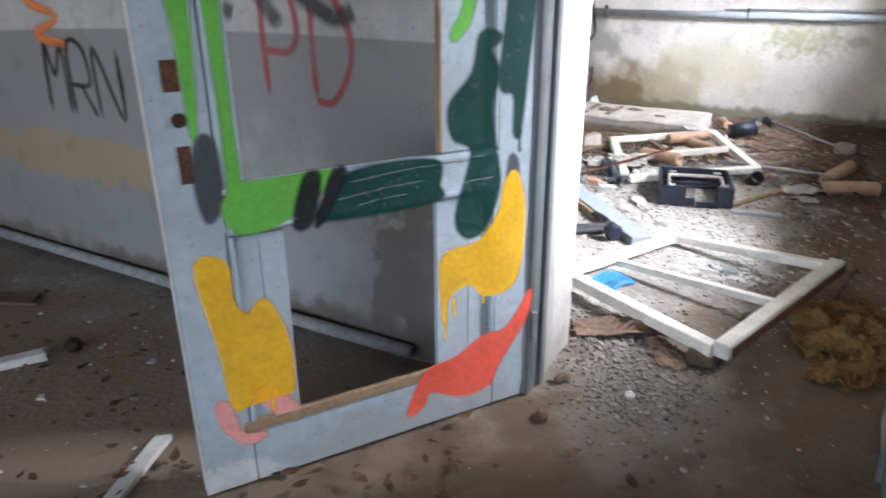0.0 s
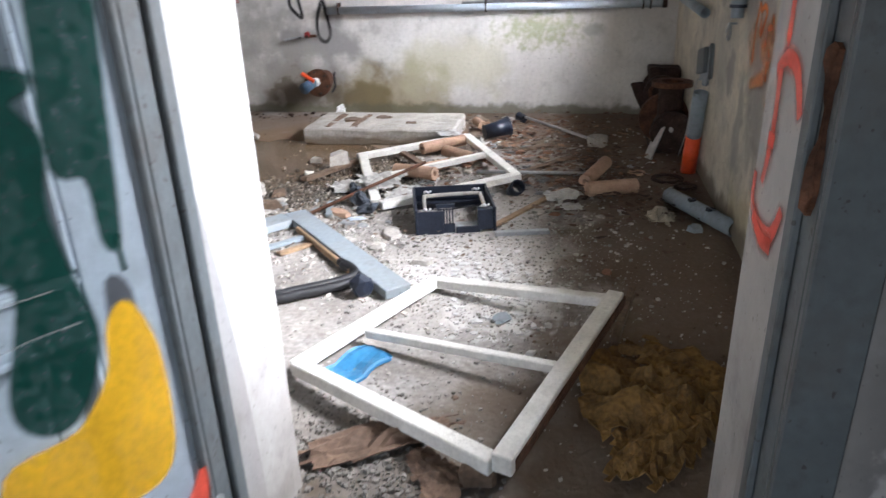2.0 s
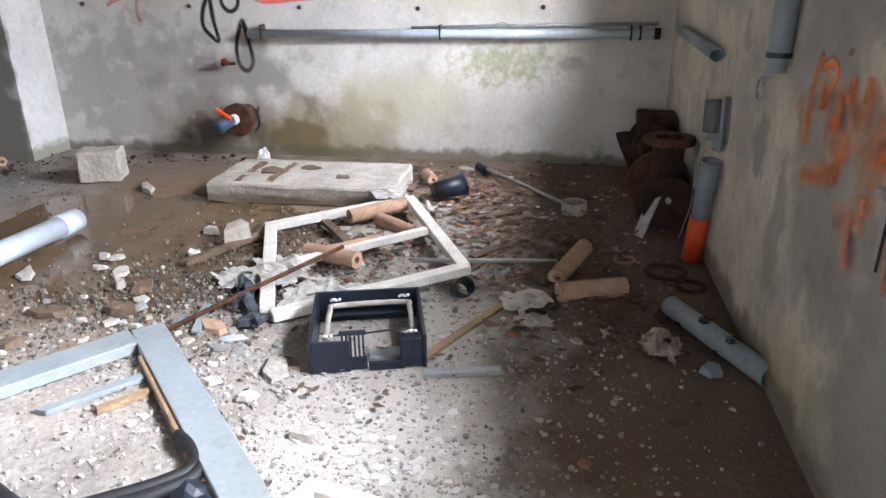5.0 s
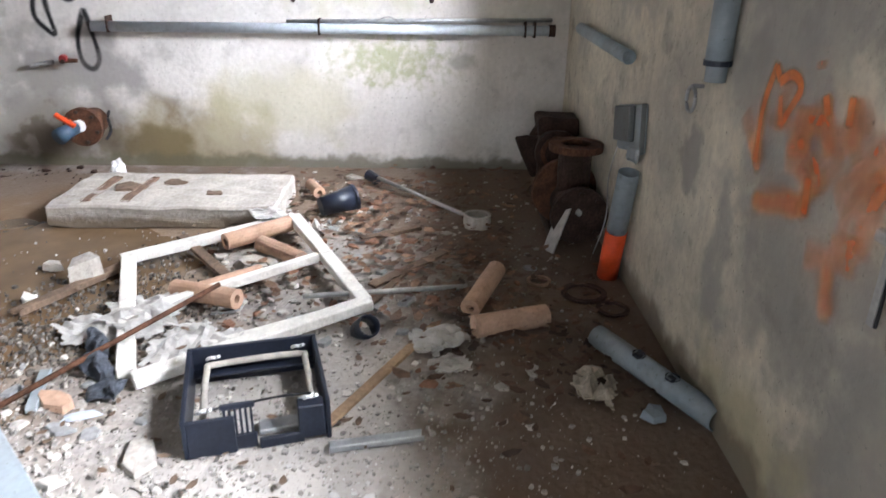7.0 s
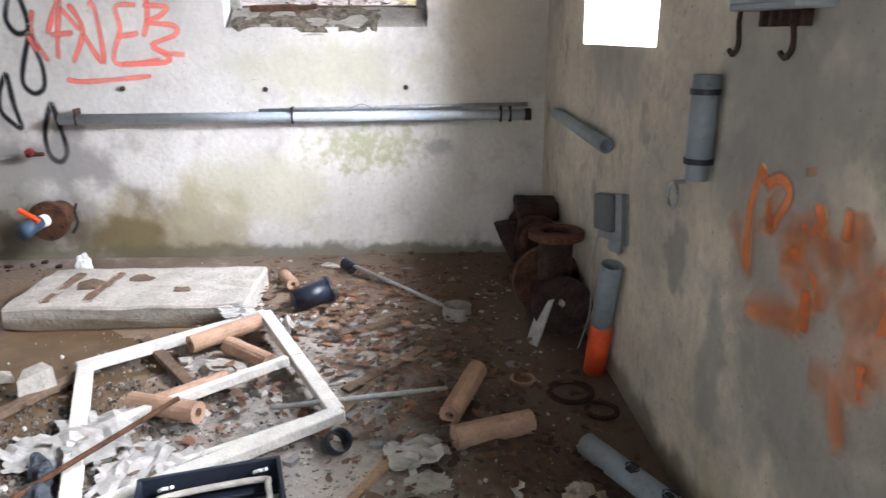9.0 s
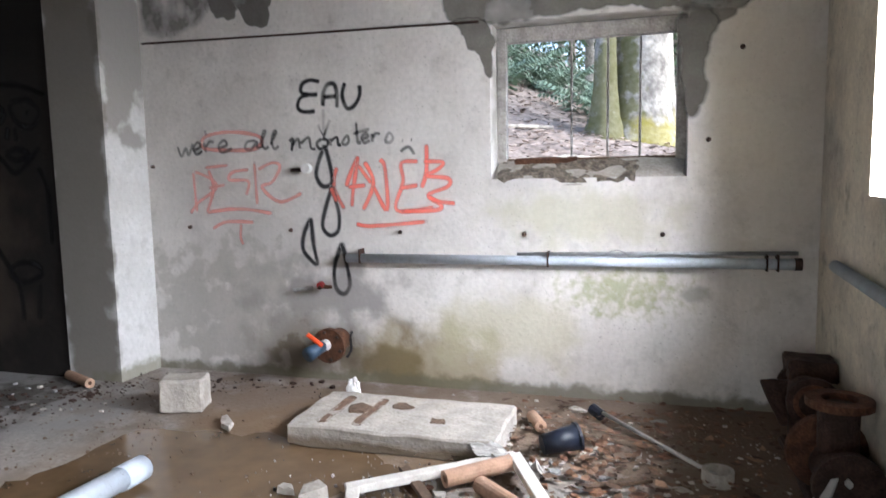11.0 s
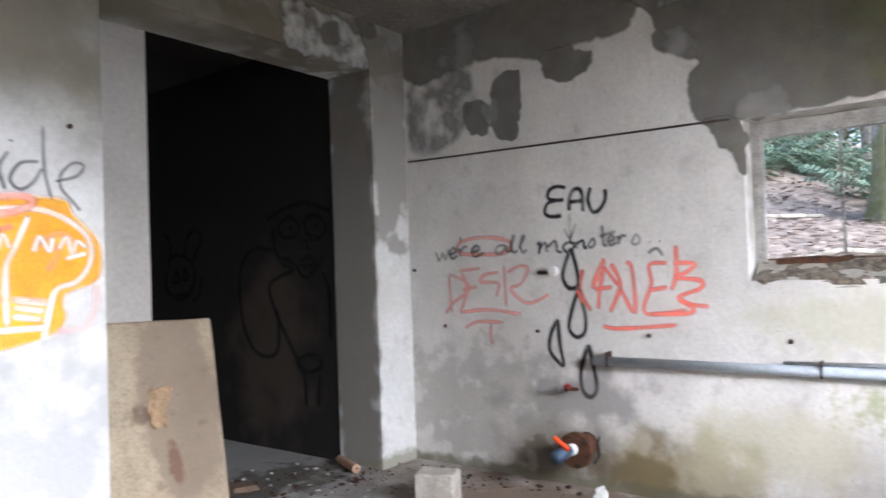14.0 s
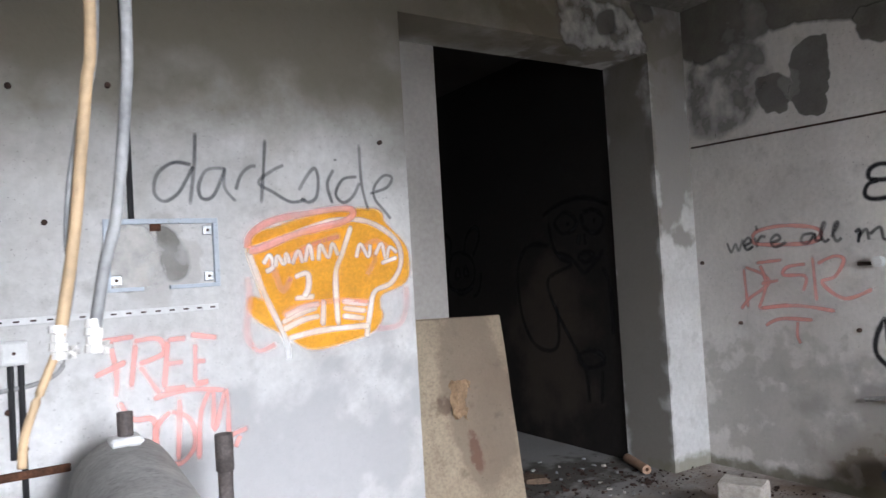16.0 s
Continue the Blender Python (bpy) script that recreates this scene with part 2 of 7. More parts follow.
def grime(m, tone, blotch=0.5, speck=0.5, streak=0.3, crack=0.0, size=1.0, speck_scale=70.0):
    """Weathering on a surface: cloudy blotches, dark specks, runs down the wall and hairline cracks."""
    nt = m.node_tree
    b = nt.nodes["Principled BSDF"]
    geo = nt.nodes.new("ShaderNodeNewGeometry")

    def layer(vec, scale, detail, lo, hi, amount, col):
        nz = nt.nodes.new("ShaderNodeTexNoise")
        nz.inputs["Scale"].default_value, nz.inputs["Detail"].default_value, nz.inputs["Roughness"].default_value = scale, detail, 0.62
        nt.links.new(vec, nz.inputs["Vector"])
        blend(nz.outputs["Fac"], lo, hi, amount, col)

    def blend(fac, lo, hi, amount, col):
        mr = nt.nodes.new("ShaderNodeMapRange")
        mr.inputs[1].default_value, mr.inputs[2].default_value, mr.inputs[4].default_value = lo, hi, amount
        nt.links.new(fac, mr.inputs[0])
        mix = nt.nodes.new("ShaderNodeMix")
        mix.data_type = "RGBA"
        nt.links.new(mr.outputs[0], mix.inputs[0])
        nt.links.new(b.inputs["Base Color"].links[0].from_socket, mix.inputs[6])
        mix.inputs[7].default_value = (*col, 1)
        nt.links.new(mix.outputs[2], b.inputs["Base Color"])

    pos = geo.outputs["Position"]
    dark = tuple(c * 0.45 for c in tone)
    layer(pos, 1.3 * size, 9, 0.47, 0.72, blotch, tone)
    layer(pos, 5.0 * size, 8, 0.56, 0.74, blotch * 0.8, dark)
    if streak:
        mp = nt.nodes.new("ShaderNodeVectorMath")
        mp.operation = "MULTIPLY"
        mp.inputs[1].default_value = (9, 9, 0.7)
        nt.links.new(pos, mp.inputs[0])
        layer(mp.outputs[0], 1.0, 5, 0.55, 0.78, streak, tone)
    layer(pos, speck_scale, 2, 0.66, 0.73, speck, dark)
    if crack:
        vo = nt.nodes.new("ShaderNodeTexVoronoi")
        vo.feature = "DISTANCE_TO_EDGE"
        vo.inputs["Scale"].default_value = 1.1
        wob = nt.nodes.new("ShaderNodeTexNoise")
        wob.inputs["Scale"].default_value, wob.inputs["Detail"].default_value = 4, 5
        nt.links.new(pos, wob.inputs["Vector"])
        ad = nt.nodes.new("ShaderNodeVectorMath")
        ad.operation = "MULTIPLY_ADD"
        ad.inputs[1].default_value = (0.35, 0.35, 0.35)
        nt.links.new(wob.outputs["Color"], ad.inputs[0])
        nt.links.new(pos, ad.inputs[2])
        nt.links.new(ad.outputs[0], vo.inputs["Vector"])
        blend(vo.outputs["Distance"], 0.004, 0.0, crack, dark)


grime(M_BACK, (0.42, 0.40, 0.37), 0.45, 0.6, 0.25, 0.0, 1.2)
grime(M_RIGHT, (0.27, 0.262, 0.245), 0.85, 0.7, 0.45, 0.0, 1.1)
grime(M_DARKSIDE, (0.44, 0.43, 0.40), 0.5, 0.5, 0.3, 0.0, 0.9)
grime(M_CEIL, (0.16, 0.15, 0.13), 0.7, 0.6, 0.0, 0.4, 1.0)
grime(M_FLOOR, (0.30, 0.25, 0.20), 0.5, 0.55, 0.0, 0.25, 1.3, 110.0)
grime(M_CONC, (0.30, 0.27, 0.22), 0.6, 0.7, 0.0, 0.0, 3.5, 90.0)
grime(M_COLUMN, (0.22, 0.20, 0.18), 0.7, 0.7, 0.3, 0.0, 1.5)
grime(M_BLUEGREY, (0.27, 0.27, 0.25), 0.5, 0.7, 0.2, 0.0, 3.0, 80.0)
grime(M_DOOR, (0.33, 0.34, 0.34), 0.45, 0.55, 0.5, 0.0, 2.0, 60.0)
grime(M_WHITEWOOD, (0.42, 0.37, 0.31), 0.30, 0.22, 0.0, 0.0, 5.0, 60.0)
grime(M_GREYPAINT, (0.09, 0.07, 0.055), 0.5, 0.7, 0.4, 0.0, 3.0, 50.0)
grime(M_BOARD, (0.19, 0.14, 0.10), 0.6, 0.5, 0.0, 0.0, 2.0, 50.0)
grime(M_BAG, (0.36, 0.33, 0.29), 0.45, 0.5, 0.0, 0.0, 5.0, 60.0)
grime(M_PVC, (0.20, 0.20, 0.18), 0.5, 0.5, 0.3, 0.0, 3.0, 60.0)
grime(M_PVCL, (0.30, 0.32, 0.32), 0.28, 0.5, 0.0, 0.0, 3.0, 60.0)
grime(M_TERRA, (0.30, 0.17, 0.10), 0.5, 0.5, 0.0, 0.0, 5.0, 60.0)
grime(M_LAG, (0.30, 0.29, 0.27), 0.6, 0.6, 0.0, 0.0, 3.0, 50.0)
stain_shade(M_CONC, (6.26, 3.1, -0.02), (0.10, 1.2, 0.075), (0.20, 0.16, 0.11), 0.85, 0.3, 0.35, 9)
stain_shade(M_FLOOR, (2.60, 1.50, 0.0), (0.75, 0.55, 0.5), (0.12, 0.086, 0.058), 0.85, 0.4, 0.4, 4)
# stains, damp and painted-in shade on the walls, the ceiling and the floor
# ceiling over the back room blackened to carry the room's lack of light
stain_shade(M_CEIL, (4.5, 9.0, 3.66), (3.6, 2.95, 1.0), (0.03, 0.027, 0.024), 0.95, 0.08, 0.1, 3)
# back-room side wall: unlit top painted darker, lower part lighter and browner
stain_shade(M_DARKROOM, (7.05, 7.5, 3.1), (0.5, 4.0, 1.1), (0.010, 0.009, 0.008), 0.85, 0.4, 0.5, 2)
stain_shade(M_DARKROOM, (7.05, 6.9, 0.9), (0.5, 0.5, 0.75), (0.065, 0.050, 0.038), 0.7, 0.5, 0.6, 3)
OLIVE = (0.26, 0.21, 0.10)
stain_shade(M_BACK, (7.46, 1.95, 0.72), (0.3, 0.26, 0.11), (0.27, 0.30, 0.10), 0.60, 0.9, 1.3, 15)
stain_shade(M_BACK, (7.46, 2.2, 1.2), (0.3, 0.5, 0.18), (0.42, 0.42, 0.27), 0.5, 0.5, 0.6, 6)
stain_shade(M_BACK, (7.46, 3.30, 0.16), (0.3, 0.52, 0.30), OLIVE, 0.7, 0.4, 0.6, 4)
stain_shade(M_BACK, (7.46, 3.50, 0.12), (0.3, 0.26, 0.26), (0.15, 0.11, 0.045), 0.85, 0.4, 0.6, 5)
stain_shade(M_BACK, (7.46, 2.7, 0.45), (0.3, 0.5, 0.22), (0.46, 0.44, 0.28), 0.5, 0.5, 0.6, 4)
stain_shade(M_BACK, (7.46, 4.2, 0.20), (0.3, 0.50, 0.24), (0.12, 0.095, 0.065), 0.9, 0.5, 0.45, 3)
stain_shade(M_BACK, (7.46, 4.1, 0.66), (0.3, 0.55, 0.22), (0.26, 0.245, 0.235), 0.8, 0.5, 0.8, 5)
stain_shade(M_BACK, (7.46, 4.9, 0.50), (0.3, 0.7, 0.40), (0.36, 0.345, 0.31), 0.6, 0.35, 1.2, 7)
stain_shade(M_BACK, (7.46, 3.2, 0.0), (0.4, 4.0, 0.075), (0.13, 0.12, 0.075), 0.8, 0.4, 0.5, 9)
stain_shade(M_BACK, (7.46, 1.5, 0.72), (0.3, 0.09, 0.05), (0.3, 0.29, 0.26), 0.7, 0.4, 0.3, 9)
stain_shade(M_RIGHT, (4.25, 0.8, 0.70), (0.36, 0.3, 0.42), (0.24, 0.23, 0.21), 0.65, 0.5, 1.1, 5)
stain_shade(M_RIGHT, (4.55, 0.8, 1.15), (0.25, 0.3, 0.35), (0.26, 0.25, 0.23), 0.7, 0.4, 0.8, 4)
stain_shade(M_RIGHT, (4.05, 0.8, 1.45), (0.40, 0.3, 0.26), (0.25, 0.24, 0.225), 0.65, 0.5, 1.1, 5)
stain_shade(M_RIGHT, (5.05, 0.8, 0.72), (0.07, 0.3, 0.10), (0.24, 0.23, 0.21), 0.8, 0.3, 0.7, 8)
stain_shade(M_RIGHT, (4.70, 0.8, 0.45), (0.09, 0.3, 0.22), (0.27, 0.26, 0.24), 0.7, 0.4, 0.9, 7)
stain_shade(M_RIGHT, (5.9, 0.8, 1.30), (0.35, 0.3, 0.18), (0.30, 0.29, 0.27), 0.6, 0.4, 0.9, 5)
stain_shade(M_RIGHT, (4.35, 0.8, 0.12), (0.35, 0.3, 0.16), (0.44, 0.39, 0.24), 0.7, 0.5, 0.6, 5)
stain_shade(M_RIGHT, (3.75, 0.8, 0.35), (0.35, 0.3, 0.4), (0.26, 0.25, 0.23), 0.7, 0.4, 0.8, 4)
stain_shade(M_RIGHT, (5.0, 0.8, 0.0), (3.2, 0.4, 0.10), (0.14, 0.115, 0.08), 0.8, 0.5, 0.6, 7)
# darker grey on the upper column face, the opening's reveal and the lintel
stain_shade(M_DARKSIDE, (7.28, 5.55, 2.85), (0.27, 0.09, 1.05), (0.27, 0.255, 0.23), 0.9, 0.15, 0.5, 4)
stain_shade(M_DARKSIDE, (7.036, 5.82, 1.6), (0.06, 0.26, 2.4), (0.19, 0.175, 0.15), 0.9, 0.15, 0.3, 4)
stain_shade(M_DARKSIDE, (6.6, 5.6, 3.40), (0.9, 0.5, 0.22), (0.20, 0.185, 0.155), 0.85, 0.2, 0.7, 5)
stain_shade(M_DARKSIDE, (3.9, 5.55, 0.60), (1.1, 0.2, 0.55), (0.38, 0.38, 0.38), 0.8, 0.3, 0.7, 3)
stain_shade(M_DARKSIDE, (3.33, 5.55, 1.80), (0.22, 0.2, 0.22), (0.43, 0.42, 0.40), 0.6, 0.1, 0.4, 8)
# brown-olive tint under the ceiling, deepened to paint in the shade up there
stain_shade(M_DARKSIDE, (3.5, 5.55, 3.56), (3.4, 0.6, 1.08), (0.145, 0.128, 0.088), 0.92, 0.4, 0.3, 2)
stain_shade(M_DARKSIDE, (7.25, 5.55, 0.0), (0.3, 0.3, 0.10), (0.2, 0.19, 0.13), 0.8, 0.4, 0.5, 9)
stain_shade(M_HALL, (2.15, 3.2, 0.0), (0.2, 6.0, 1.16), (0.30, 0.295, 0.29), 1.0, 0.004, 0.0, 1)
stain_shade(M_HALL, (2.15, 4.6, 0.55), (0.2, 0.75, 0.12), (0.40, 0.30, 0.19), 0.85, 0.1, 0.4, 4)
stain_shade(M_HALL, (2.15, 2.75, 0.35), (0.2, 0.2, 0.30), (0.13, 0.105, 0.09), 0.85, 0.15, 0.6, 7)
stain_shade(M_HALL, (2.15, 3.4, 0.35), (0.2, 0.4, 0.35), (0.42, 0.42, 0.42), 0.6, 0.5, 0.8, 5)
stain_shade(M_HALL, (2.15, 2.5, 0.0), (0.5, 6.0, 0.12), (0.12, 0.09, 0.065), 0.8, 0.4, 0.5, 8)
# hall wall right of the doorway, darker than the rest
stain_shade(M_HALL, (2.14, 0.1, 1.2), (0.06, 1.05, 3.5), (0.15, 0.14, 0.13), 0.9, 0.1, 0.3, 4)
stain_shade(M_HALL, (2.14, 0.95, 0.45), (0.1, 0.10, 0.16), (0.5, 0.48, 0.45), 0.8, 0.15, 0.9, 9)
# brown mud under the windows, deepened in colour where the sills shade the floor
stain_shade(M_FLOOR, (5.4, 0.9, 0.0), (3.2, 0.80, 0.5), (0.115, 0.072, 0.042), 0.85, 0.25, 0.35, 3)
stain_shade(M_FLOOR, (6.9, 2.6, 0.0), (0.75, 3.0, 0.5), (0.15, 0.10, 0.065), 0.8, 0.4, 0.5, 4)
stain_shade(M_FLOOR, (5.6, 3.7, 0.0), (1.3, 1.1, 0.5), (0.19, 0.125, 0.07), 0.8, 0.3, 0.4, 3)
stain_shade(M_FLOOR, (0.9, 2.8, 0.0), (1.25, 3.6, 0.5), (0.24, 0.175, 0.12), 0.9, 0.3, 0.35, 3)
stain_shade(M_FLOOR, (1.75, 1.70, 0.0), (0.95, 0.85, 0.5), (0.125, 0.09, 0.06), 0.92, 0.4, 0.5, 5)
stain_shade(M_FLOOR, (4.05, 2.05, 0.0), (0.30, 0.26, 0.5), (0.62, 0.60, 0.57), 0.85, 0.3, 0.8, 8)
stain_shade(M_FLOOR, (3.75, 1.85, 0.0), (0.28, 0.22, 0.5), (0.64, 0.62, 0.59), 0.9, 0.3, 0.8, 9)
stain_shade(M_FLOOR, (4.3, 2.1, 0.0), (0.75, 0.42, 0.5), (0.47, 0.44, 0.40), 0.7, 0.5, 0.5, 5)
stain_shade(M_FLOOR, (2.35, 1.9, 0.0), (0.45, 0.3, 0.5), (0.21, 0.18, 0.15), 0.75, 0.4, 0.6, 7)
stain_shade(M_FLOOR, (6.3, 7.0, 0.0), (1.2, 1.8, 0.5), (0.24, 0.24, 0.235), 0.8, 0.4, 0.4, 3)
stain_shade(M_FLOOR, (6.3, 6.1, 0.0), (0.7, 0.35, 0.5), (0.07, 0.062, 0.05), 0.85, 0.4, 0.9, 6)
# reveal of the barred window, darker than the wall face
stain_shade(M_BACK, (7.6, 2.2, 2.0), (0.12, 0.75, 0.62), (0.30, 0.28, 0.23), 0.7, 0.3, 0.5, 6)
# corner beside the right wall browned, its shade kept in the colour
stain_shade(M_BACK, (7.46, 1.1, 1.9), (0.3, 0.35, 0.9), (0.42, 0.38, 0.30), 0.6, 0.6, 0.6, 2)
# doorway plaster, darker towards the floor
stain_shade(M_PLASTER, (2.4, 2.33, 0.0), (0.4, 0.4, 0.55), (0.33, 0.30, 0.27), 0.8, 0.6, 0.5, 4)
# right-hand jamb: pale plaster toned down to hold the shade on it
stain_shade(M_HALL, (2.42, 1.20, 0.75), (0.30, 0.10, 1.0), (0.36, 0.335, 0.30), 0.75, 0.5, 0.5, 4)
# left-hand jamb, darker towards the floor
stain_shade(M_HALL, (2.45, 2.33, 0.0), (0.25, 0.15, 0.55), (0.30, 0.275, 0.25), 0.85, 0.6, 0.5, 4)


grime(M_HALL, (0.24, 0.23, 0.22), 0.5, 0.6, 0.25, 0.0, 1.2)


# ---- mesh helpers ----
def part(name, bm, material, parent=None, label="", smooth=False):
    me = bpy.data.meshes.new(name)
    bmesh.ops.recalc_face_normals(bm, faces=bm.faces[:])
    bm.to_mesh(me)
    bm.free()
    me.materials.append(material)
    if smooth:
        me.polygons.foreach_set("use_smooth", [True] * len(me.polygons))
    ob = new(name, me)
    if parent is not None:
        ob.parent = parent
    if label:
        ob["label"] = label
    return ob


def thing(name, m, label, category, group="", kind=""):
    ob = new(name)
    ob.empty_display_size = 0.1
    ob.matrix_world = m
    return tagged(ob, label, category, group, kind)


def box(bm, x0, y0, z0, x1, y1, z1, m=None, bevel=0.0):
    m = m or Matrix()
    r = bmesh.ops.create_cube(bm, size=1, matrix=m @ Matrix.Translation(((x0 + x1) / 2, (y0 + y1) / 2, (z0 + z1) / 2)) @ Matrix.Diagonal((abs(x1 - x0), abs(y1 - y0), abs(z1 - z0), 1)))
    if bevel:
        es = list({e for v in r["verts"] for e in v.link_edges})
        bmesh.ops.bevel(bm, geom=es, offset=bevel, segments=1, affect="EDGES")
    return bm


def boxed(x0, y0, z0, x1, y1, z1, bevel=0.0):
    return box(bmesh.new(), x0, y0, z0, x1, y1, z1, None, bevel)


def rough_box(x0, y0, z0, x1, y1, z1, cuts=6, amp=0.008, seed=0):
    """A block with chipped, uneven faces."""
    bm = boxed(x0, y0, z0, x1, y1, z1, 0.012)
    bmesh.ops.subdivide_edges(bm, edges=bm.edges[:], cuts=cuts, use_grid_fill=True)
    for v in bm.verts:
        v.co += noise.noise_vector(v.co * 9 + Vector((seed, 0, 0))) * amp + noise.noise_vector(v.co * 31) * amp * 0.4
    return bm


def tube(bm, pts, r, sides=10, r_in=0.0, cap=True, taper=None):
    """A round bar or pipe along points; with r_in it is hollow at both ends."""
    pts = [Vector(p) for p in pts]
    rings, inner = [], []
    up = Vector((0.13, 0.27, 0.95))
    for i, p in enumerate(pts):
        d = (pts[min(i + 1, len(pts) - 1)] - pts[max(i - 1, 0)]).normalized()
        a = d.cross(up if abs(d.dot(up)) < 0.93 else Vector((1, 0, 0))).normalized()
        b = d.cross(a)
        k = taper[i] if taper else 1.0
        for store, rad in ((rings, r * k), (inner, r_in * k)):
            if rad:
                store.append([bm.verts.new(p + (a * math.cos(2 * math.pi * j / sides) + b * math.sin(2 * math.pi * j / sides)) * rad) for j in range(sides)])
    for store in (rings, inner):
        for ra, rb in zip(store, store[1:]):
            for j in range(sides):
                bm.faces.new((ra[j], ra[(j + 1) % sides], rb[(j + 1) % sides], rb[j]))
    for e in (0, -1):
        if r_in:
            for j in range(sides):
                bm.faces.new((rings[e][j], rings[e][(j + 1) % sides], inner[e][(j + 1) % sides], inner[e][j]))
        elif cap:
            bm.faces.new(rings[e])
    return bm


def tubed(pts, r, sides=10, r_in=0.0, taper=None):
    return tube(bmesh.new(), pts, r, sides, r_in, True, taper)


def curve_pts(pts, n=6, closed=False):
    """A smooth line through points of any dimension."""
    pts = [Vector(p) for p in pts]
    out, k = [], len(pts)
    for i in range(k if closed else k - 1):
        if closed:
            p0, p1, p2, p3 = (pts[(i + j) % k] for j in (-1, 0, 1, 2))
        else:
            p0, p1, p2, p3 = pts[max(i - 1, 0)], pts[i], pts[i + 1], pts[min(i + 2, k - 1)]
        for s in range(n):
            t = s / n
            out.append(0.5 * (2 * p1 + (p2 - p0) * t + (2 * p0 - 5 * p1 + 4 * p2 - p3) * t * t + (3 * p1 - p0 - 3 * p2 + p3) * t ** 3))
    if not closed:
        out.append(pts[-1])
    return out


def wall_mesh(place, u0, u1, v0, v1, depth, holes=(), cell=1.2):
    """A wall with thickness and openings: place(u, v, d) gives a point, d from 0 (front) to depth."""
    bm = bmesh.new()
    us = sorted({u0, u1, *[h[0] for h in holes], *[h[1] for h in holes]})
    vs = sorted({v0, v1, *[h[2] for h in holes], *[h[3] for h in holes]})
    us, vs = [u for u in us if u0 <= u <= u1], [v for v in vs if v0 <= v <= v1]
    cache = {}

    def vert(u, v, d):
        key = (u, v, d)
        if key not in cache:
            cache[key] = bm.verts.new(place(u, v, d))
        return cache[key]

    def solid(i, j):
        if not (0 <= i < len(us) - 1 and 0 <= j < len(vs) - 1):
            return False
        cu, cv = (us[i] + us[i + 1]) / 2, (vs[j] + vs[j + 1]) / 2
        return not any(h[0] < cu < h[1] and h[2] < cv < h[3] for h in holes)

    for i in range(len(us) - 1):
        for j in range(len(vs) - 1):
            if not solid(i, j):
                continue
            a, b, c, d = us[i], us[i + 1], vs[j], vs[j + 1]
            for dd in (0, depth):
                bm.faces.new([vert(a, c, dd), vert(b, c, dd), vert(b, d, dd), vert(a, d, dd)])
            for (di, dj), (p, q) in {(-1, 0): ((a, c), (a, d)), (1, 0): ((b, c), (b, d)), (0, -1): ((a, c), (b, c)), (0, 1): ((a, d), (b, d))}.items():
                if not solid(i + di, j + dj):
                    bm.faces.new([vert(*p, 0), vert(*q, 0), vert(*q, depth), vert(*p, depth)])
    return bm


def structure(name, bm, material, label, category="wall"):
    ob = part(name, bm, material)
    return tagged(ob, label, category, kind="structure")


# ---- the building ----
BX, RY, DY, LX, HX, TOP = 7.467, 0.81, 5.553, 2.537, 2.142, 3.66
W1 = (1.56, 2.80, 1.46, 2.48)
W2 = (5.42, 6.50, 1.37, 2.42)
W3 = (2.86, 4.08, 1.34, 2.42)
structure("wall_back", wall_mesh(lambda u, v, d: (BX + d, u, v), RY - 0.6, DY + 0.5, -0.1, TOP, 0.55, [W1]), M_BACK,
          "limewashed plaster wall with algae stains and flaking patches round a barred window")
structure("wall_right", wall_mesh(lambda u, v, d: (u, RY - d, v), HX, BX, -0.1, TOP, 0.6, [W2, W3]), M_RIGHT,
          "yellowed damp plaster wall with two high windows and orange graffiti")
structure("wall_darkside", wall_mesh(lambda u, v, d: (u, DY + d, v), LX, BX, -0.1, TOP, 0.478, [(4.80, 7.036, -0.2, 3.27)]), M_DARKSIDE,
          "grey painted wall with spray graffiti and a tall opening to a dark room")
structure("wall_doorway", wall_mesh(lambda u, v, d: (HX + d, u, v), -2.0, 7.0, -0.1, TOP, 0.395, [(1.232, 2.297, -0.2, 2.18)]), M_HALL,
          "two-tone hall wall, white above and grey below, with a doorway")
structure("wall_dark_room_side", boxed(7.05, DY + 0.48, -0.1, 7.4, 11.5, TOP), M_DARKROOM, "side wall of the unlit back room, coloured near black for its shade")
structure("wall_dark_room_end", boxed(1.5, 11.5, -0.1, 7.4, 11.8, TOP), M_DARKROOM, "end wall of the unlit back room, coloured near black for its shade")
structure("wall_dark_room_far", boxed(1.5, DY + 0.95, -0.1, 1.8, 11.5, TOP), M_DARKROOM, "far wall of the unlit back room, coloured near black for its shade")
structure("wall_partition", boxed(1.8, DY + 0.478, -0.1, 5.35, DY + 0.60, 3.27), M_PARTITION, "pale plaster partition behind the tall opening")
structure("wall_hall_end", boxed(-2.8, 7.0, -0.1, HX + 0.4, 7.3, TOP), M_HALL, "plain plaster end wall of the hall")
structure("wall_hall_south", boxed(-2.8, -2.3, -0.1, HX, -2.0, TOP), M_HALL, "plain plaster end wall of the hall")
# unseen wall; its opening is added to go with the hall lamp
structure("wall_hall_west", wall_mesh(lambda u, v, d: (-2.5 - d, u, v), -2.0, 7.0, -0.1, TOP, 0.3, [(0.7, 4.7, -0.2, 2.2)]), M_HALL,
          "unseen plaster hall wall with a wide opening added for light")
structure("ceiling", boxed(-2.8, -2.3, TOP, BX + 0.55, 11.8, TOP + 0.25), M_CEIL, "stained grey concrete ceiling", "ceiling")


